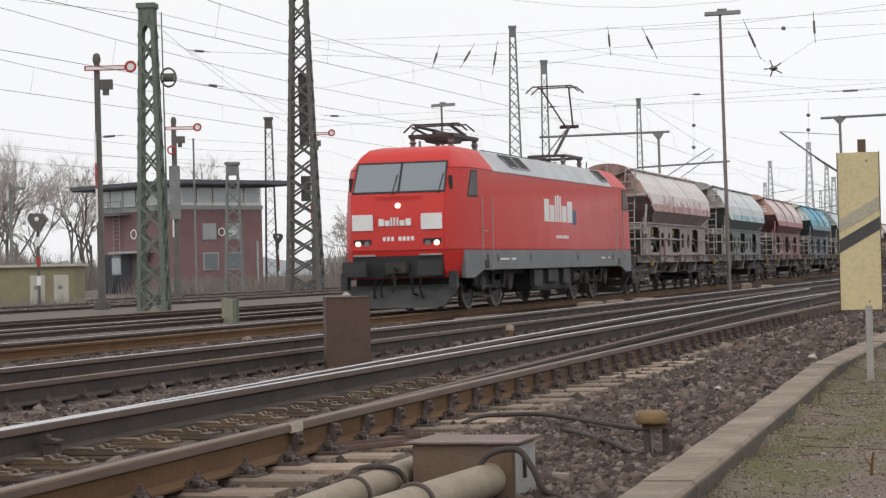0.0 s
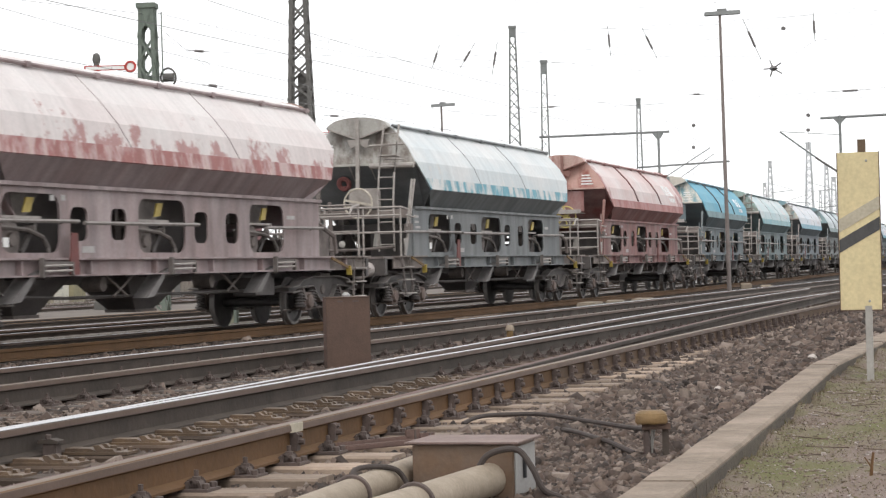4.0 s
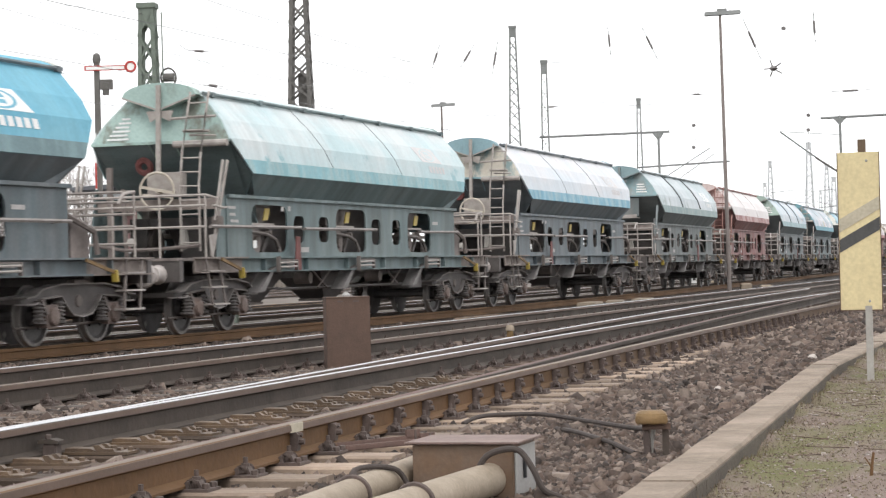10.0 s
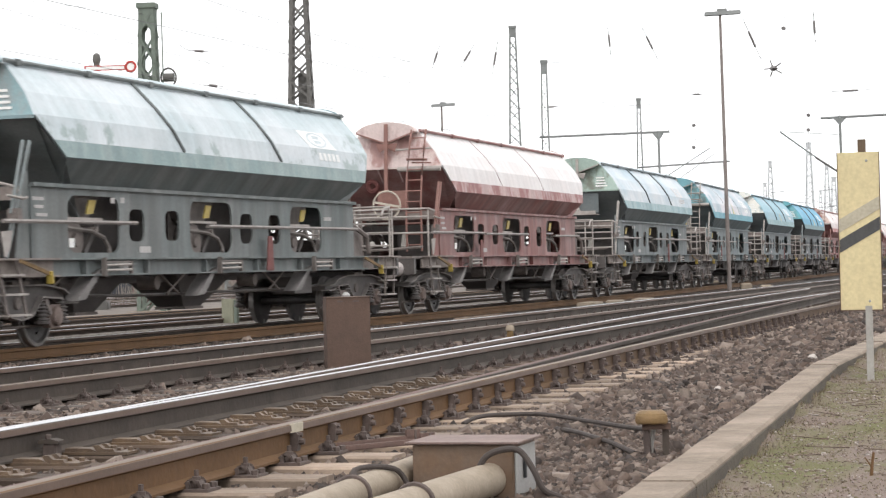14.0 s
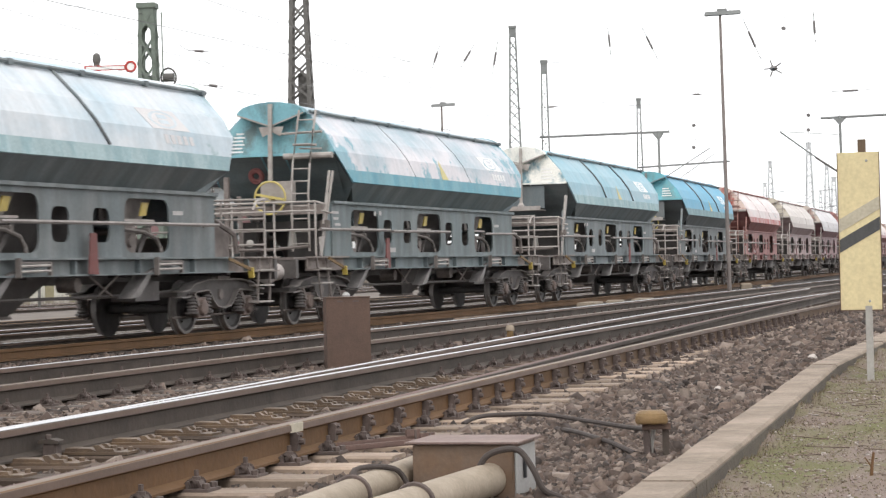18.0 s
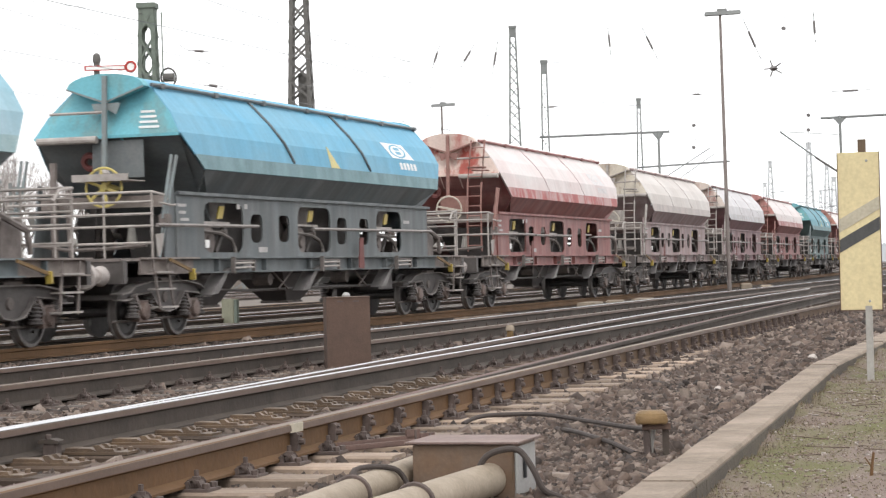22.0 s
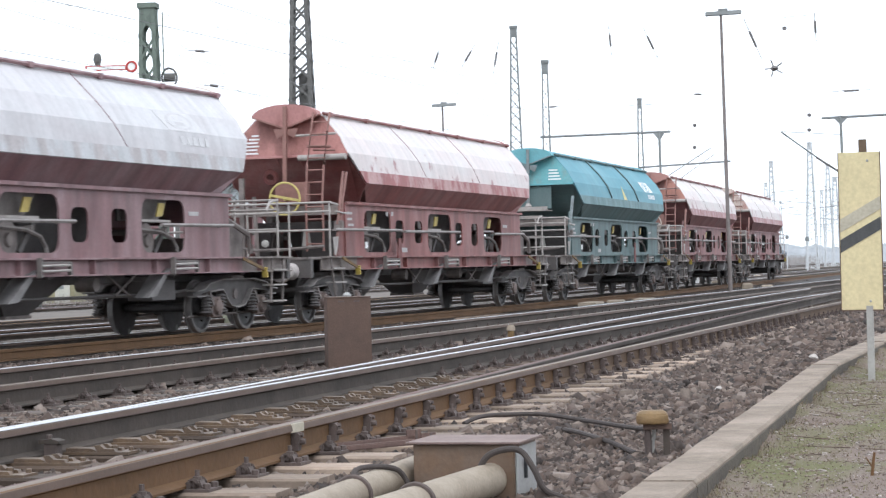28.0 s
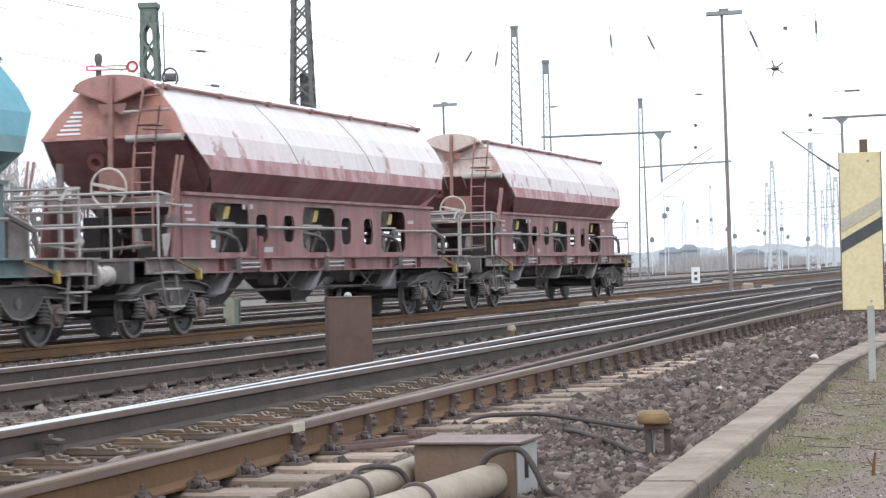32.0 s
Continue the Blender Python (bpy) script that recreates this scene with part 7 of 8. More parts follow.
g_mast = lattice_mast(63.65, 32.85, 9.78, 0.96, 0.50, MASTGREEN, "green-grey steel lattice mast with a concrete foot", 15, 11, split=True)
part("tension_wheel", M().torus((0.15, -0.62, 7.75), (0.9, -0.4, 0.1), 0.30, 0.035).lathe([(-0.8, 0.14), (-0.45, 0.14)], (0.15, 0, 7.75), "y", 12), MASTDARK, g_mast)
part("cable_ladder", M().tube([(0.25, -0.45, 0.3), (0.2, -0.42, 9.9)], 0.02).tube([(0.05, -0.52, 0.3), (0.05, -0.45, 9.9)], 0.02), MASTGREEN, g_mast)
lattice_mast(110.41, 47.62, 20.2, 1.95, 0.70, MASTDARK, "tall dark lattice mast of the overhead line", 15, 19, True, ((8.3, 2.2), (5.2, 1.4), (10.5, 1.8)), True)
lattice_mast(142.97, 45.67, 17.51, 1.3, 0.45, MASTGREY, "tall slender grey lattice mast", 20, 22)
lattice_mast(114.95, 34.95, 12.24, 0.62, 0.34, MASTGREY, "grey lattice mast carrying a cross arm", 20, 18)
lattice_mast(155.59, 40.09, 13.05, 0.72, 0.29, MASTGREY, "slim grey lattice mast", 20, 22)
lattice_mast(114.55, 53.86, 7.34, 1.15, 0.68, MASTGREY, "short grey lattice mast", 20, 10)
lattice_mast(134.49, 60.46, 11.4, 0.88, 0.5, MASTDARK, "dark lattice mast near the signal box", 20, 16)
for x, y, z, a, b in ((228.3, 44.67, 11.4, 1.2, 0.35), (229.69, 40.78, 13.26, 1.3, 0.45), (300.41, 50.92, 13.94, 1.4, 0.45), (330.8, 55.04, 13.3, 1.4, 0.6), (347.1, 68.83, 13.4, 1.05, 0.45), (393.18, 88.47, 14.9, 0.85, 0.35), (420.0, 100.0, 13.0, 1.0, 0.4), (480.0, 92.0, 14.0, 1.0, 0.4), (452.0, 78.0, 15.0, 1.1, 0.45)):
    far = lattice_mast(x, y, z, a, b, MASTHAZE, "distant lattice mast, paled for haze", 20, 18)
    for h, side in ((5.9, 1), (7.2, 1), (6.6, -1), (8.4, -1)):
        part("cantilever", M().tube([(0, 0, h), (0, side * 2.6, h + 0.25)], 0.035, 5).tube([(0, 0, h + 1.0), (0, side * 2.3, h + 0.3)], 0.025, 5), MASTGREY, far)

# cross arms and gantries
m = M().tube([(114.83, 35.26, 8.15), (115.23, 28.0, 8.16)], 0.065, 8)
ga = single("cross_arm", m, MASTGREY, label="grey tubular cross arm of the overhead line", category="gantry arm")
part("drop_post", M().tube([(115.15, 28.6, 8.2), (115.1, 28.57, 5.4)], 0.07, 8), MASTGREY, ga)
part("gusset", M().prism([(28.3, 8.12), (28.95, 8.12), (28.7, 7.8), (28.5, 7.8)], "x", 115.1, 115.2), MASTGREY, ga)
part("hanger_tube", M().tube([(115.1, 28.5, 5.55), (115.4, 25.8, 7.2)], 0.03), MASTGREY, ga)
m = M().tube([(155.5, 40.3, 8.1), (156.6, 33.6, 8.35)], 0.07, 8)
gb = single("cross_arm", m, MASTGREY, label="grey tubular cross arm of the overhead line", category="gantry arm")
part("drop_post", M().tube([(156.5, 34.0, 8.3), (156.4, 33.9, 4.2)], 0.08, 8), MASTGREY, gb)
part("hanger_tube", M().tube([(155.6, 39.9, 5.4), (155.6, 34.5, 8.9)], 0.03), MASTGREY, gb)
gc = thing("gantry_mast", label="slim grey steel mast with a cross arm and bracket", category="gantry arm")
part("post", M().tube([(110.43, 17.89, BASE), (110.2, 17.95, 8.27)], 0.07, 8), MASTGREY, gc)
part("arm", M().tube([(110.09, 18.9, 8.17), (111.6, 13.0, 8.32)], 0.065, 8), MASTGREY, gc)
part("gusset", M().prism([(17.6, 8.15), (18.3, 8.15), (18.02, 7.85), (17.9, 7.85)], "x", 110.15, 110.25), MASTGREY, gc)
part("bracket", M().tube([(109.37, 20.86, 7.54), (109.9, 19.5, 6.45), (110.43, 17.9, 5.26)], 0.045), MASTGREY, gc)
part("insulator", M().tube([(110.0, 19.2, 6.2), (110.35, 18.15, 5.45)], 0.06), INSUL, gc)
part("tie", M().tube([(109.37, 20.86, 7.54), (110.2, 17.95, 7.3)], 0.02), MASTGREY, gc)


def flood_lamp(x, y, top, r, half, label):
    t = thing("yard_lamp", pose(x, y, BASE, 0, 0, 19.7), label, "lamp post", "yard lamps")
    h = top - BASE
    part("pole", M().tube([(0, 0, 0), (0, 0.05, h * 0.5), (0, 0.1, h)], r, 10, r * 0.6), MASTDARK2, t)
    part("head", M().loft([[(-0.14, a, h + b), (0.14, a, h + b), (0.16, a, h + b + 0.1), (0.05, a, h + b + 0.17), (-0.1, a, h + b + 0.15)] for a, b in ((-half, 0.04), (half, -0.02))]), MASTGREY, t, "flat grey twin lamp head", bevel=0.01)
    part("lamp_housing", M().box(-0.1, 0.1, -0.15, 0.2, h + 0.15, h + 0.25), MASTGREY, t)


MASTDARK2 = surface("pole_brown", (0.24, 0.205, 0.19), (0.16, 0.135, 0.125), rough=0.7, size=2, fine=20)
flood_lamp(81.83, 17.69, 10.45, 0.085, 0.68, "tall thin brown lamp post with a flat double head")
flood_lamp(113.99, 40.57, 10.05, 0.09, 0.68, "distant thin lamp post with a flat double head")


def semaphore(x, y, top, r, arm_z, label, scale=1.0, lower=False):
    t = thing("semaphore_signal", pose(x, y, BASE, 0, 0, 19.7), label, "signal", "semaphore signals")
    h = top - BASE
    m = M()
    part("mast", M().loft([[(-w, -w, z), (w, -w, z), (w, w, z), (-w, w, z)] for z, w in ((0, r), (h, r * 0.75))]), MASTDARK, t)
    part("stripe_board", M().box(-r - 0.03, -r - 0.01, r * 0.45, r * 1.0, 3.2, h * 0.72), WHITE, t, "white and red mast plate")
    for z in (4.4,):
        part("red_plate", M().box(-r - 0.036, -r - 0.031, r * 0.45, r * 1.0, z, z + 0.9), REDPAINT, t)
    part("finial", M().lathe([(h, 0.12), (h + 0.12, 0.15), (h + 0.3, 0.12), (h + 0.36, 0.04)], (0, 0, 0), "z", 10), MASTDARK, t)
    za = arm_z - BASE
    arm = part("arm", M().box(-0.16, -0.12, -1.05, 0.42, za - 0.09, za + 0.09), REDPAINT, t, "white semaphore arm with red edge")
    part("arm_face", M().box(-0.166, -0.161, -1.0, 0.36, za - 0.055, za + 0.055), WHITE, arm)
    part("ring", M().torus((-0.14, -1.22, za + 0.03), (1, 0, 0), 0.17, 0.045), REDPAINT, arm)
    part("ring_face", M().lathe([(-0.15, 0.14), (-0.13, 0.14)], (0, -1.22, za + 0.03), "x", 14), WHITE, arm)
    part("spectacle", M().box(-0.12, 0.1, -0.55, -0.12, za - 0.75, za - 0.4), MASTDARK, t)
    part("lamp_box", M().box(-0.1, 0.14, -0.4, -0.2, za - 0.95, za - 0.5), MASTDARK, t)
    part("foot", M().box(-0.28, 0.28, -0.25, 0.25, 0, 0.4), MASTDARK, t, bevel=0.04)
    if lower:
        part("lower_disc", M().torus((-0.2, 0.1, za - 1.1), (1, 0, 0), 0.2, 0.04), REDPAINT, t)
        part("signal_case", M().box(-0.25, 0.25, -0.24, 0.26, za - 4.6, za - 1.9), MASTGREY, t)


semaphore(68.41, 37.36, 8.62, 0.12, 8.43, "dark semaphore signal with a white and red arm")
semaphore(99.02, 49.77, 8.7, 0.15, 8.46, "semaphore signal with a raised arm and lower disc", 1, True)
semaphore(119.66, 51.0, 9.3, 0.15, 9.27, "red semaphore signal behind the tall mast")


def shunt_signal(x, y, top, label):
    t = thing("shunting_signal", pose(x, y, BASE, 0, 0, 19.7), label, "signal", "shunting signals")
    h = top - BASE
    part("post", M().tube([(0, 0, 0), (0, 0, h - 0.5)], 0.06), MASTDARK, t)
    for i in range(3):
        part("band", M().lathe([(1.0 + i * 0.75, 0.075), (1.36 + i * 0.75, 0.075)], (0, 0, 0), "z", 8), WHITE if i % 2 == 0 else REDPAINT, t)
    part("head", M().loft([[(d, a, h - 0.35 + b) for a, b in ((-0.28, 0.08), (-0.36, 0.25), (-0.26, 0.45), (0.26, 0.48), (0.36, 0.28), (0.24, 0.0), (0.09, -0.2), (-0.09, -0.2))] for d in (-0.2, 0.2)]), MASTDARK, t)
    part("lens", M().lathe([(-0.23, 0.07), (-0.2, 0.09)], (0, 0, h - 0.1), "x", 10), WHITE, t)


shunt_signal(72.93, 42.53, 3.4, "dark shunting signal on a red and white post")
shunt_signal(137.4, 61.25, 3.6, "distant dark shunting signal on a post")
single("pole", M().tube([(0, 0, 0), (0, 0, 8.8)], 0.06, 6), MASTGREY, pose(108.38, 53.29, BASE), "thin bare grey steel pole near the signal box", "pole")
pl = single("pole", M().tube([(0, 0, 0), (0, 0, 5.7)], 0.09, 6), MASTGREY, pose(87.46, 52.4, BASE), "thin grey pole with a side lamp", "pole")
part("side_lamp", M().box(-0.1, 0.1, -0.75, 0, 5.35, 5.5), MASTGREY, pl)
SIGNW = surface("board_white", (0.70, 0.70, 0.69), (0.6, 0.6, 0.59), rough=0.6, size=4)
wb = thing("white_board", pose(112.74, 26.27, BASE, 0, 0, 19.7), "small white trackside board with dark marks", "sign")
part("board", M().box(-0.02, 0.02, -0.22, 0.22, 0.15, 1.0), SIGNW, wb)
for z in (0.3, 0.6):
    part("mark", M().box(-0.03, -0.021, -0.08, 0.08, z, z + 0.16), SIGNB, wb)
part("foot", M().box(-0.05, 0.05, -0.3, 0.3, 0, 0.15), MASTDARK, wb)
for x, y in ((112.2, 25.0), (140.0, 26.5), (96.0, 20.0), (88.0, 17.5), (150.0, 30.5)):
    single("point_lantern", M().loft([[(-0.3 * k, -0.4 * k, z), (0.3 * k, -0.4 * k, z), (0.3 * k, 0.4 * k, z), (-0.3 * k, 0.4 * k, z)] for z, k in ((0, 0.6), (0.2, 0.6), (0.26, 0.4))]), PIPE, pose(x, y, BASE + 0.02, 0, 0, 20), "small low pale point machine beside the rails", "point machine", "far point machines")

# slim posts and signals far along the yard
rng = random.Random(31)
for x, y, h in ((190, 47, 7.5), (215, 46, 5.0), (236, 58, 9.0), (262, 57, 6.0), (228, 41, 4.5), (285, 66, 9.0), (300, 60, 6.5), (250, 48, 5.5), (320, 72, 10.0), (205, 52, 4.0), (275, 52, 4.8), (345, 70, 8.0)):
    far = thing("far_signal", pose(x, y, BASE, 0, 0, 20), "slim signal post far along the yard, paled for haze", "signal", "far signal posts")
    part("post", M().tube([(0, 0, 0), (0, 0, h)], 0.055, 6), MASTHAZE, far)
    z = h * rng.uniform(0.72, 0.92)
    part("screen", M().loft([[(d, a * 0.22, z + b * 0.3) for a, b in ((-1, -0.6), (1, -0.6), (1, 0.6), (0.5, 1), (-0.5, 1), (-1, 0.6))] for d in (-0.16, -0.09)]), MASTGREY, far)
    if h > 7:
        part("arm", M().bar((0, -1.2, h - 0.4), (0, 0.3, h - 0.3), 0.07, 0.07), MASTHAZE, far)

# overhead wires
def catenary(offset, s0, s1, contact=5.6, high=7.0):
    t = thing("overhead_line", label="thin overhead contact line with droppers", category="overhead line", group="overhead lines")
    fn = lambda s: main_y(s) + offset
    span = 60.0
    pc, pm = [], []
    m = M()
    for s in np.arange(s0, s1 + 1, 6.0):
        u = ((s - s0) % span) / span
        sag = high - 0.9 * 4 * u * (1 - u)
        zig = 0.3 if int((s - s0) / span) % 2 else -0.3
        y = fn(s) + zig * (1 - 2 * u)
        pc.append((s, y, contact))
        pm.append((s, fn(s), sag))
        m.tube([(s, y, contact), (s, fn(s), sag)], 0.003, 4)
    part("contact_wire", M().tube(pc, 0.0065, 5), WIRE, t)
    part("messenger_wire", M().tube(pm, 0.006, 5), WIRE, t)
    tagged(part("dropper", m, WIRE, t), kind="stuff")


for off in (0.0, 4.5, 9.0, 19.5, 24.0, 29.0):
    catenary(off, -40 + off, 420)


def cross_wire(a, b, sag, r=0.007):
    a, b = Vector(a), Vector(b)
    pts = [a + (b - a) * k / 10 - Vector((0, 0, sag * 4 * (k / 10) * (1 - k / 10))) for k in range(11)]
    single("span_wire", M().tube(pts, r, 5), WIRE, label="thin steel cross-span wire between masts", category="wire", group="span wires")


cross_wire((110.4, 47.6, 19.5), (100.0, 5.0, 17.0), 4.5)
cross_wire((110.4, 47.6, 13.8), (100.0, 5.0, 12.5), 0.3)
cross_wire((110.4, 47.6, 9.0), (100.0, 5.0, 9.0), 0.05)
cross_wire((142.9, 45.6, 17.3), (135.0, -10.0, 15.0), 4.0)
cross_wire((142.9, 45.6, 12.0), (135.0, -10.0, 11.0), 0.3)
cross_wire((114.9, 34.9, 12.0), (63.6, 32.8, 9.7), 0.6)
cross_wire((63.65, 32.85, 9.5), (110.4, 47.6, 8.8), 0.3)
cross_wire((63.65, 32.85, 9.6), (20.0, 40.0, 9.9), 0.4)
cross_wire((155.6, 40.1, 13.0), (229.7, 40.8, 13.0), 1.0)
cross_wire((228.3, 44.7, 11.3), (300.4, 50.9, 13.5), 1.0)


def insulator(a, b, label="dark rod insulator hung in an overhead wire"):
    a, b = Vector(a), Vector(b)
    d = b - a
    t = thing("line_insulator", label=label, category="insulator", group="line insulators")
    part("rod", M().tube([a - d * 0.1, b + d * 0.1], 0.014), WIRE, t)
    part("insulator_body", M().tube([a + d * k for k in (0.25, 0.3, 0.36, 0.42, 0.48, 0.54, 0.6, 0.66, 0.72)], 0.05, 8), INSUL, t)


for a, b in (((94.06, 33.96, 10.29), (94.17, 33.65, 11.25)), ((94.5, 32.71, 10.31), (94.71, 32.15, 11.28)), ((94.99, 31.35, 10.01), (95.07, 31.12, 11.31)), ((96.8, 26.3, 11.91), (96.83, 26.21, 10.74)),
             ((97.34, 24.78, 11.82), (97.54, 24.23, 10.55)), ((89.03, 18.33, 10.92), (89.23, 17.77, 9.5)), ((89.99, 15.63, 11.2), (90.01, 15.59, 10.1)), ((72.24, 35.58, 9.31), (72.48, 34.9, 9.23)),
             ((72.41, 35.08, 8.02), (72.63, 34.48, 7.95)), ((101.63, 42.48, 8.92), (101.93, 41.65, 8.87)), ((117.66, 27.36, 10.32), (117.92, 26.65, 10.3)), ((100.3, 16.52, 8.74), (100.79, 15.15, 8.78)),
             ((79.95, 43.71, 6.83), (80.29, 42.76, 6.88)), ((113.04, 34.34, 9.65), (113.3, 33.62, 9.7))):
    insulator(a, b)
cross_wire((94.12, 33.8, 10.8), (89.1, 18.0, 10.4), 0.15, 0.006)
cross_wire((72.24, 35.6, 9.3), (110.4, 47.0, 9.0), 0.1, 0.006)
for p in ((99.52, 18.68, 11.71), (109.86, 19.47, 8.34), (109.86, 19.49, 7.59), (117.71, 27.22, 8.6), (117.7, 27.25, 7.38)):
    single("line_weight", M().lathe([(-0.09, 0.03), (-0.06, 0.1), (0.06, 0.1), (0.09, 0.03)], (0, 0, 0), "z", 10), INSUL, pose(*p), "small dark weight on an overhead wire", "line weight", "line weights")
def wire_through(pts, r=0.006):
    single("span_wire", M().tube(pts, r, 5), WIRE, label="thin steel cross-span wire between masts", category="wire", group="span wires")


wire_through([(110.4, 47.6, 13.8), (94.17, 33.65, 11.25), (94.71, 32.15, 11.28), (95.07, 31.12, 11.31), (96.8, 26.3, 11.91), (97.34, 24.78, 11.82), (89.03, 18.33, 10.92), (89.99, 15.63, 11.2), (92, 0, 12.6)])
wire_through([(110.4, 47.6, 11.0), (94.06, 33.96, 10.29), (94.5, 32.71, 10.31), (94.99, 31.35, 10.01), (96.83, 26.21, 10.74), (97.54, 24.23, 10.55), (89.23, 17.77, 9.5), (89.42, 17.25, 8.99), (90.01, 15.59, 10.1), (92, 0, 11.0)])
wire_through([(63.65, 32.85, 9.0), (72.24, 35.58, 9.31), (72.48, 34.9, 9.23), (82, 24, 9.0), (100.3, 16.52, 8.74), (100.79, 15.15, 8.78), (104, 2, 8.9)])
wire_through([(63.65, 32.85, 7.7), (72.41, 35.08, 8.02), (72.63, 34.48, 7.95), (101.63, 42.48, 8.92), (101.93, 41.65, 8.87), (113.04, 34.34, 9.65), (113.3, 33.62, 9.7), (117.66, 27.36, 10.32), (117.92, 26.65, 10.3), (119, 10, 10.6)])
wire_through([(68.4, 37.4, 7.2), (79.95, 43.71, 6.83), (80.29, 42.76, 6.88), (110.4, 47.6, 8.0)])
wire_through([(117.71, 27.22, 10.3), (117.71, 27.22, 8.6), (117.7, 27.25, 7.38), (117.7, 27.3, 5.6)])
wire_through([(109.86, 19.45, 9.0), (109.86, 19.47, 8.34), (109.86, 19.49, 7.59), (109.9, 19.5, 6.4)])
wire_through([(97.34, 24.78, 11.82), (99.52, 18.68, 11.71), (101, 4, 11.6)])
hub = thing("wire_hub", pose(89.42, 17.25, 8.99), "dark node where several overhead wires meet", "wire clamp")
part("node", M().lathe([(-0.1, 0.08), (0, 0.2), (0.1, 0.08)], (0, 0, 0), "z", 8), INSUL, hub)
for a in range(5):
    part("arm", M().tube([(0, 0, 0), (0.1 * math.cos(a * 2), 0.42 * math.cos(a * 1.26), 0.36 * math.sin(a * 1.26))], 0.03), INSUL, hub)


# Signal box ---------------------------------------------------------
def signal_box():
    t = thing("signal_box", Matrix.Translation((126.07, 63.2, BASE)) @ Matrix.Rotation(math.atan2(0.89, 0.45), 4, "Z"), "red-brick signal box with a glazed top storey and flat roof", "building")
    # local x runs along the long left front, -y along the right front
    L, W = 9.0, 6.9
    base = part("wall", M().box(0, L, -W, 0, 0, 5.5), BRICK, t)
    part("band", M().box(-0.06, L + 0.06, -W - 0.06, 0.06, 5.5, 5.75), PANELG, t)
    part("glazed_storey", M().box(0.1, L - 0.1, -W + 0.1, -0.1, 5.75, 7.0), PANELG, t)
    part("roof", M().box(-1.5, L + 1.2, -W - 1.2, 1.2, 7.0, 7.1), ROOFDARK, t)
    part("roof_edge", M().box(-1.6, L + 1.3, -W - 1.3, 1.3, 7.1, 7.36), ROOFDARK2, t)
    def window(name, face, u0, u1, z0, z1, pane):
        if face == "long":
            w = part(name, M().box(u0 - 0.08, u1 + 0.08, 0.0, 0.05, z0 - 0.08, z1 + 0.08), WHITE if z0 > 5 else PANELG, t)
            part("pane", M().box(u0, u1, 0.04, 0.07, z0, z1), pane, w)
        else:
            w = part(name, M().box(-0.05, 0.0, -u1 - 0.08, -u0 + 0.08, z0 - 0.08, z1 + 0.08), WHITE if z0 > 5 else PANELG, t)
            part("pane", M().box(-0.07, -0.04, -u1, -u0, z0, z1), pane, w)
    for k in range(6):
        window("window", "long", 0.35 + k * 1.45, 1.5 + k * 1.45, 5.95, 6.85, GLASSSKY)
    for k in range(5):
        window("window", "short", 0.35 + k * 1.3, 1.35 + k * 1.3, 5.95, 6.85, GLASSSKY)
    for u in (2.0, 3.9):
        window("window", "short", u, u + 1.1, 1.6, 2.6, GLASSDARK)
    for u in (2.0, 4.05):
        window("window", "short", u, u + 0.95, 3.6, 4.5, PANELG)
    for k in range(6):
        part("mullion", M().box(-0.09, -0.05, -0.28 - k * 1.3, -0.20 - k * 1.3, 5.9, 6.9), WHITE, t)
    part("sill_band", M().box(-0.1, -0.05, -W + 0.1, -0.1, 5.75, 5.92), WHITE, t)
    # Flat dark panel on the wall paints the shade of an entrance.
    part("porch", M().box(5.2, 8.4, 0.0, 0.05, 0, 2.7), ROOFDARK, t, "flat dark panel standing for a shaded entrance")
    for u in (6.4,):
        window("window", "long", u, u + 1.0, 1.4, 2.5, GLASSSKY)
    part("door", M().box(3.2, 5.0, 0, 0.04, 0, 2.6), MASTDARK, t)
    part("canopy", M().box(2.8, 6.2, 0, 1.2, 2.75, 2.9), PANELG, t)
    lad = M()
    for u in (6.2, 6.9):
        lad.tube([(u, 0.25, 2.4), (u, 0.25, 5.9)], 0.03)
    for k in range(12):
        lad.tube([(6.2, 0.25, 2.6 + k * 0.28), (6.9, 0.25, 2.6 + k * 0.28)], 0.02)
    part("ladder", lad, ZINC, t)
    part("balcony", M().box(5.2, 8.2, 0, 0.8, 5.3, 5.38).tube([(5.2, 0.8, 6.2), (8.2, 0.8, 6.2)], 0.025).tube([(5.2, 0.8, 5.4), (5.2, 0.8, 6.2)], 0.025).tube([(6.7, 0.8, 5.4), (6.7, 0.8, 6.2)], 0.025), MASTGREY, t)
    part("conduit", M().box(-0.08, 0.02, -W + 0.4, -W + 0.55, 0.4, 3.4), PANELG, t)
    for face in ("long", "short"):
        cu = bpy.data.curves.new("name_board", "FONT")
        cu.body, cu.size, cu.extrude = "Orm", 0.95 if face == "long" else 0.8, 0.01
        ob = new("name_board", cu)
        ob.parent = t
        cu.materials.append(WHITE)
        if face == "long":
            ob.matrix_basis = Matrix.Translation((5.3, 0.03, 3.7)) @ Euler((radians(90), 0, radians(180))).to_matrix().to_4x4()
        else:
            ob.matrix_basis = Matrix.Translation((-0.09, -3.1, 3.75)) @ Euler((radians(90), 0, radians(-90))).to_matrix().to_4x4()


ROOFDARK2 = surface("roof_fascia", (0.12, 0.125, 0.14), (0.09, 0.095, 0.105), rough=0.7, size=1)
signal_box()


HUTDOOR = surface("hut_door", (0.52, 0.51, 0.44), (0.42, 0.41, 0.35), rough=0.7, size=2)


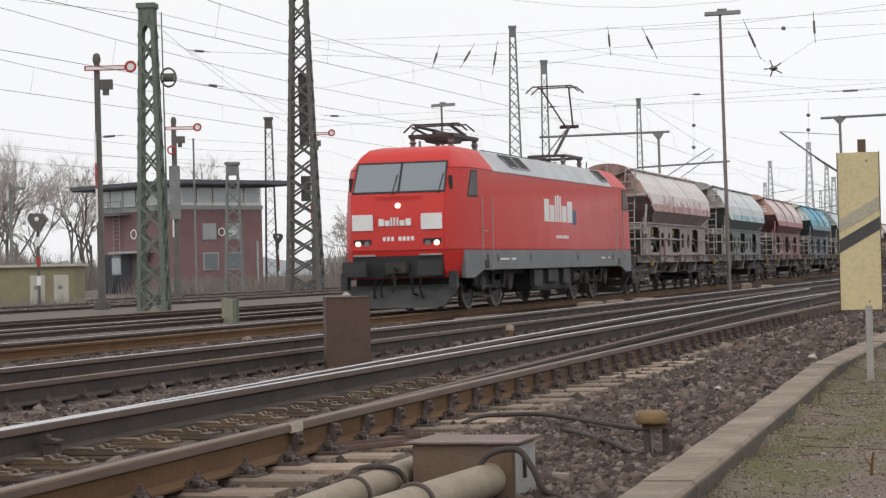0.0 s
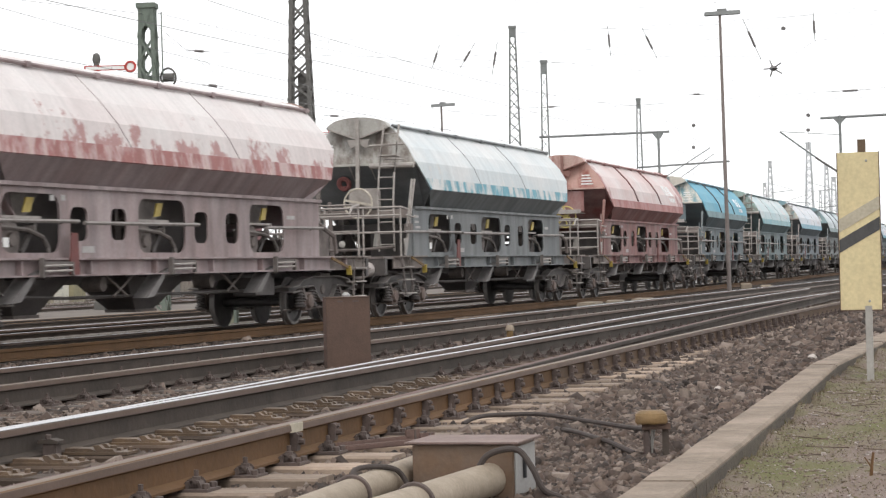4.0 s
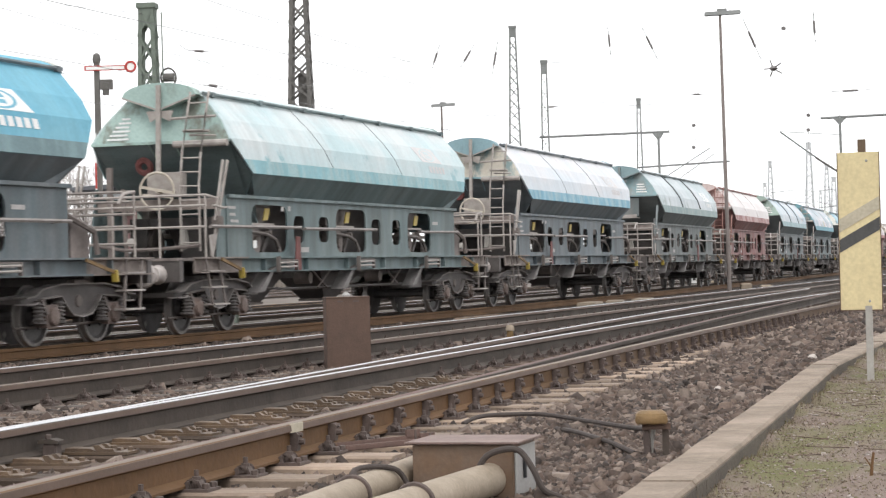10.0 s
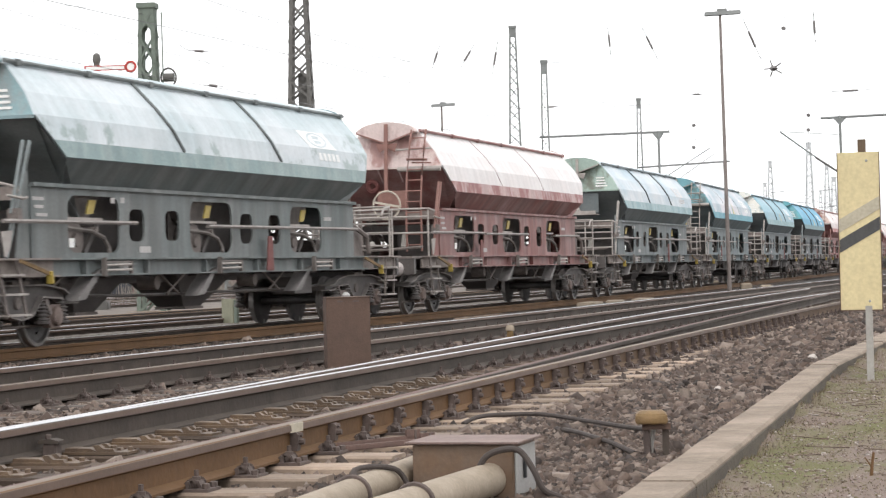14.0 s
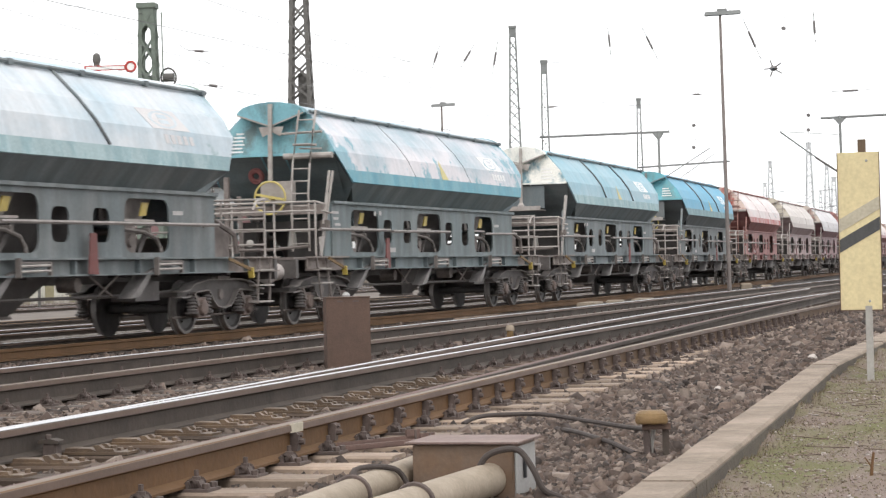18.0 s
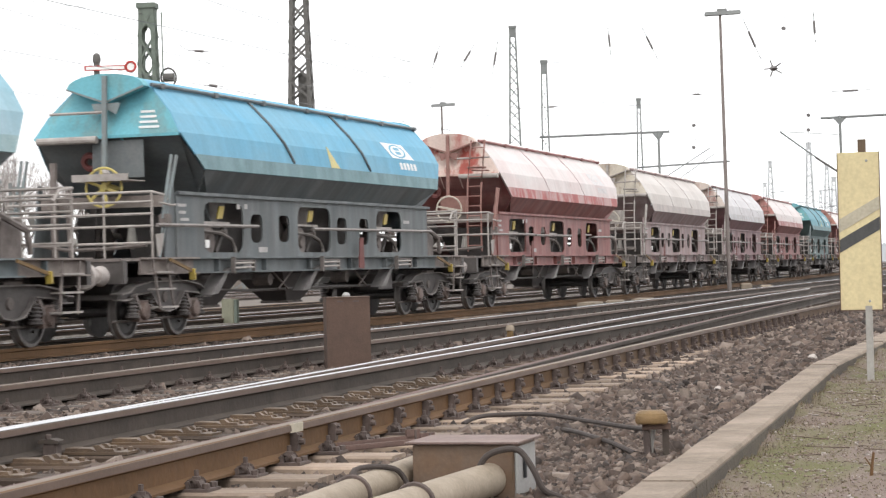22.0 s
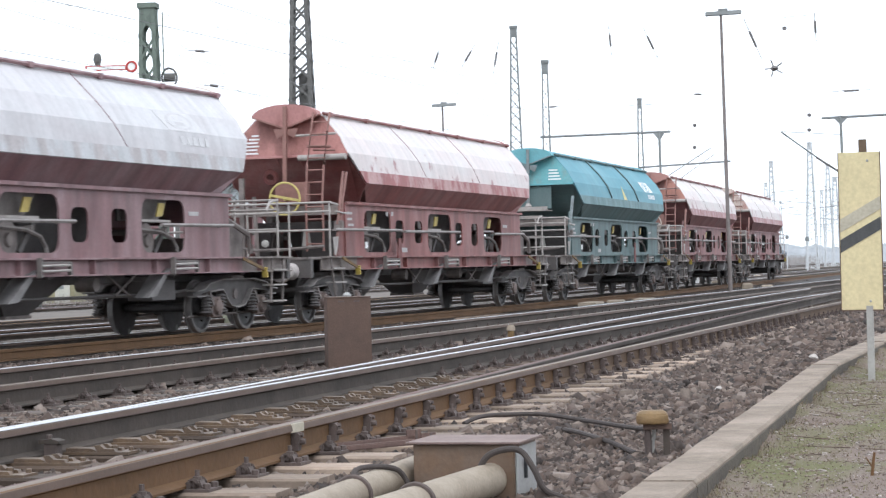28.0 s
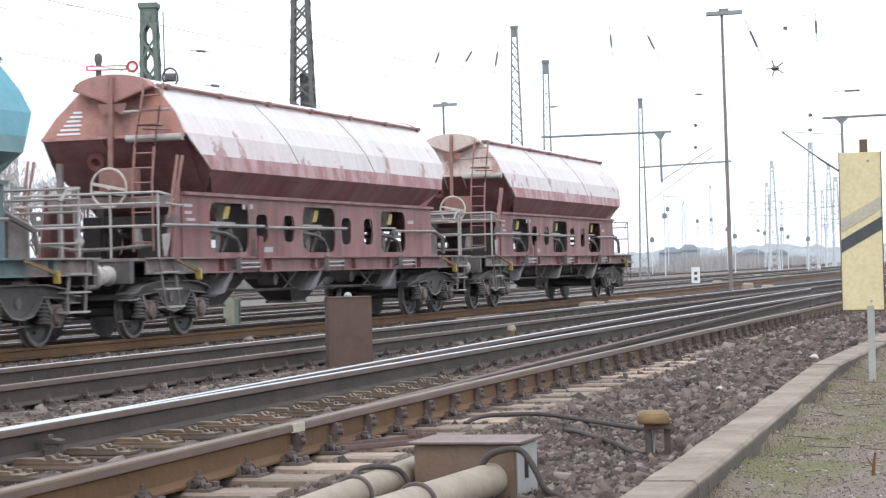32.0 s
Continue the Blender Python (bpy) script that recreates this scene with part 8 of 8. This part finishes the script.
def hut():
    t = thing("lineside_hut", pose(80.0, 46.6, BASE, 0, 0, 19.7), "low ochre rendered hut with two white doors and flat roof", "hut")
    part("wall", M().box(0, 3, -1.4, 1.9, 0, 1.75), HUT, t)
    part("roof", M().box(-0.15, 3.15, -1.55, 2.05, 1.75, 1.86), HUTDOOR, t)
    for y in (-1.2, -0.2):
        d = part("door", M().box(-0.04, 0, y, y + 0.62, 0.05, 1.4), HUTDOOR, t)
        part("vent", M().box(-0.05, -0.04, y + 0.25, y + 0.45, 0.8, 0.95), MASTGREY, d)


hut()
sh = thing("dark_shed", pose(70.5, 44.5, BASE, 0, 0, 19.7), "dark narrow trackside shed", "hut")
part("wall", M().box(0, 2.0, 0.0, 2.0, 0, 2.6), BOXRUST, sh)
part("roof", M().box(-0.2, 2.2, -0.15, 2.2, 2.6, 2.75), ROOFDARK, sh)


# Bare trees and scrub -----------------------------------------------
def bare_tree(x, y, h, seed, label):
    rng = random.Random(seed)
    t = thing("bare_tree", pose(x, y, BASE), label, "tree", "bare trees")
    trunk, limbs, twigs = M(), M(), M()

    def grow(p, d, length, r, depth):
        q = p + d * length
        mid = p + d * length * 0.5 + Vector((rng.uniform(-1, 1), rng.uniform(-1, 1), 0)) * length * 0.05
        (trunk if depth == 0 else limbs if depth < 3 else twigs).tube([p, mid, q], max(r, 0.014), 5 if depth < 3 else 3, max(r * 0.68, 0.010))
        if depth == 5:
            return
        for i in range(rng.choice((3, 3, 4)) if depth < 4 else 4):
            a = rng.uniform(0, 6.28)
            tilt = rng.uniform(0.3, 0.85)
            side = d.orthogonal().normalized()
            side = Matrix.Rotation(a, 3, d) @ side
            nd = (d * math.cos(tilt) + side * math.sin(tilt) + Vector((0, 0, 0.12))).normalized()
            start = p + (q - p) * rng.uniform(0.55, 1.0)
            grow(start, nd, length * rng.uniform(0.55, 0.85), r * 0.55, depth + 1)
    grow(Vector((0, 0, -0.1)), Vector((rng.uniform(-0.06, 0.06), rng.uniform(-0.06, 0.06), 1)).normalized(), h * 0.33, h * 0.013, 0)
    part("trunk", trunk, BARK, t)
    part("limbs", limbs, BARK, t)
    tagged(part("crown", twigs, TWIG, t), "bare winter twigs", kind="stuff")


for i, (x, y, h) in enumerate(((152, 93, 14.5), (160, 89, 13.5), (146, 87, 12.5), (168, 101, 15), (176, 92, 13), (170, 84, 13), (205, 98, 12), (190, 76, 9.5), (172, 69, 8.5), (205, 73, 9.0), (150, 98, 12.0), (158, 62, 8.0), (156, 96, 13.0), (163, 95, 12.0), (149, 91, 11.0), (166, 92, 12.5), (174, 98, 13.5))):
    bare_tree(x, y, h, i, "leafless deciduous tree behind the signal box")


def scrub_band(name, pts, h, n, seed, material, label, size=0.02):
    """A hedge of bare stems: many thin upright sticks."""
    rng = np.random.default_rng(seed)
    P = np.array(pts, float)
    k = rng.integers(0, len(P) - 1, n)
    u = rng.uniform(0, 1, n)[:, None]
    base = P[k] + (P[k + 1] - P[k]) * u + rng.normal(0, 1.6, (n, 2))
    hh = h * rng.uniform(0.25, 1.0, n) * (0.7 + 0.5 * np.array([noise.noise((a * 0.25, b * 0.25, seed)) for a, b in base]))
    lean = rng.normal(0, 0.25, (n, 2)) * hh[:, None]
    w = size * rng.uniform(0.6, 1.8, n)
    a = rng.uniform(0, np.pi, n)
    side = np.stack([np.cos(a) * w, np.sin(a) * w, np.zeros(n)], 1)
    b3 = np.column_stack([base, np.full(n, BASE - 0.05)])
    t3 = np.column_stack([base + lean, BASE + hh])
    v = np.stack([b3 - side, b3 + side, t3 + side * 0.3, t3 - side * 0.3], 1).reshape(-1, 3)
    ob = new(name, fast_mesh(name, v, np.arange(4 * n).reshape(-1, 4), material))
    tagged(ob, label, "scrub", kind="stuff")


scrub_band("scrub", [(84, 54), (95, 62), (105, 66), (118, 72)], 2.6, 6000, 1, SCRUB, "brown leafless scrub beside the hut")
scrub_band("scrub", [(150, 60), (165, 66), (185, 68), (215, 72)], 4.2, 6000, 2, SCRUB, "brown leafless scrub behind the yard", 0.03)
scrub_band("scrub", [(112, 70), (135, 84), (160, 96), (190, 104)], 4.5, 8000, 3, SCRUB, "tall bare scrub behind the hut", 0.03)
scrub_band("scrub", [(230, 56), (300, 66), (360, 75), (430, 84), (520, 92)], 3.2, 9000, 4, HAZESCRUB, "distant brown scrub along the tracks", 0.035)
scrub_band("scrub", [(112, 56), (119, 59), (128, 56), (140, 56)], 1.6, 5000, 5, SCRUB, "low brown bushes before the signal box", 0.02)
scrub_band("scrub", [(74, 46), (77, 45), (79, 43.5)], 0.9, 900, 6, SCRUB, "low dry brush before the hut", 0.012)
scrub_band("scrub", [(140, 58), (165, 58), (200, 60), (230, 64)], 2.0, 5000, 7, SCRUB, "low brown scrub along the far tracks", 0.025)


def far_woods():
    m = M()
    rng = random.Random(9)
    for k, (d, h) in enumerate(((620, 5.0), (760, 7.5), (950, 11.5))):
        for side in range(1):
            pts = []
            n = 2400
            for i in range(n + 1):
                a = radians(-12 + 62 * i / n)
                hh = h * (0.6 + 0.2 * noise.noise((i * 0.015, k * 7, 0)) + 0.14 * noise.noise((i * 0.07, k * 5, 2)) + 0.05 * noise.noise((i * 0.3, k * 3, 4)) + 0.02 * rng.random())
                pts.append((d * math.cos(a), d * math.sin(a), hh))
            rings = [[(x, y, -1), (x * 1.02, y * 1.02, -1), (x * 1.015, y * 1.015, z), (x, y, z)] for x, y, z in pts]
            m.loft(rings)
    ob = new("far_woods", m.mesh("far_woods", HAZEWOOD))
    tagged(ob, "band of woods on the horizon, painted haze grey", "woods", kind="stuff")


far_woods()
for x, y, w, h, lab in ((420, 99, 4, 4.8, "silo shed painted haze blue-grey"), (470, 97, 6, 3.8, "building painted haze blue-grey"), (470, 91, 4, 3.6, "building painted haze grey"), (400, 98, 4, 4.2, "shed painted haze blue")):
    b = thing("far_building", pose(x, y, BASE, 0, 0, 15), lab + " far along the tracks", "building", "far buildings")
    part("wall", M().box(0, w, -w / 2, w / 2, 0, h * 0.75), HAZEBUILD, b)
    part("roof", M().prism([(-w / 2 - 0.3, h * 0.75), (w / 2 + 0.3, h * 0.75), (w * 0.2, h), (-w * 0.2, h)], "x", -0.3, w + 0.3), HAZEBUILD, b)


# Motion -------------------------------------------------------------
def on_main(s):
    return Matrix.Translation((s, main_y(s), 0)) @ Matrix.Rotation(heading(main_y, s), 4, "Z")


def train_s(t):
    """Where the middle of the first wagon is along the track."""
    u = t - 16
    return -107.472 - 11.6658 * u - 0.004424 * u * u - 0.00010134 * u ** 3


def motions():
    places = [(loco, -20.09)] + [(w, 19.7 * k + (0.15 if k == 8 else 0.0)) for k, w in enumerate(wagons)]
    for ob, behind in places:
        walk(ob, [(t, on_main(behind + train_s(t))) for t in np.arange(0, 32.01, 1.0)])
    for (kind, x), sets in WHEELS.items():
        r = 0.46 if kind == "wagon" else 0.625
        rows = [(k / FPS, pose(x, 0, r, 0, -math.degrees(SPEED / r * k / FPS), 0)) for k in range(32 * FPS + 1)]
        walk(sets[0], rows)
        act, slot = sets[0].animation_data.action, sets[0].animation_data.action_slot
        for o in sets[1:]:
            o.rotation_mode = "QUATERNION"
            o.animation_data_create()
            o.animation_data.action = act
            o.animation_data.action_slot = slot


motions()
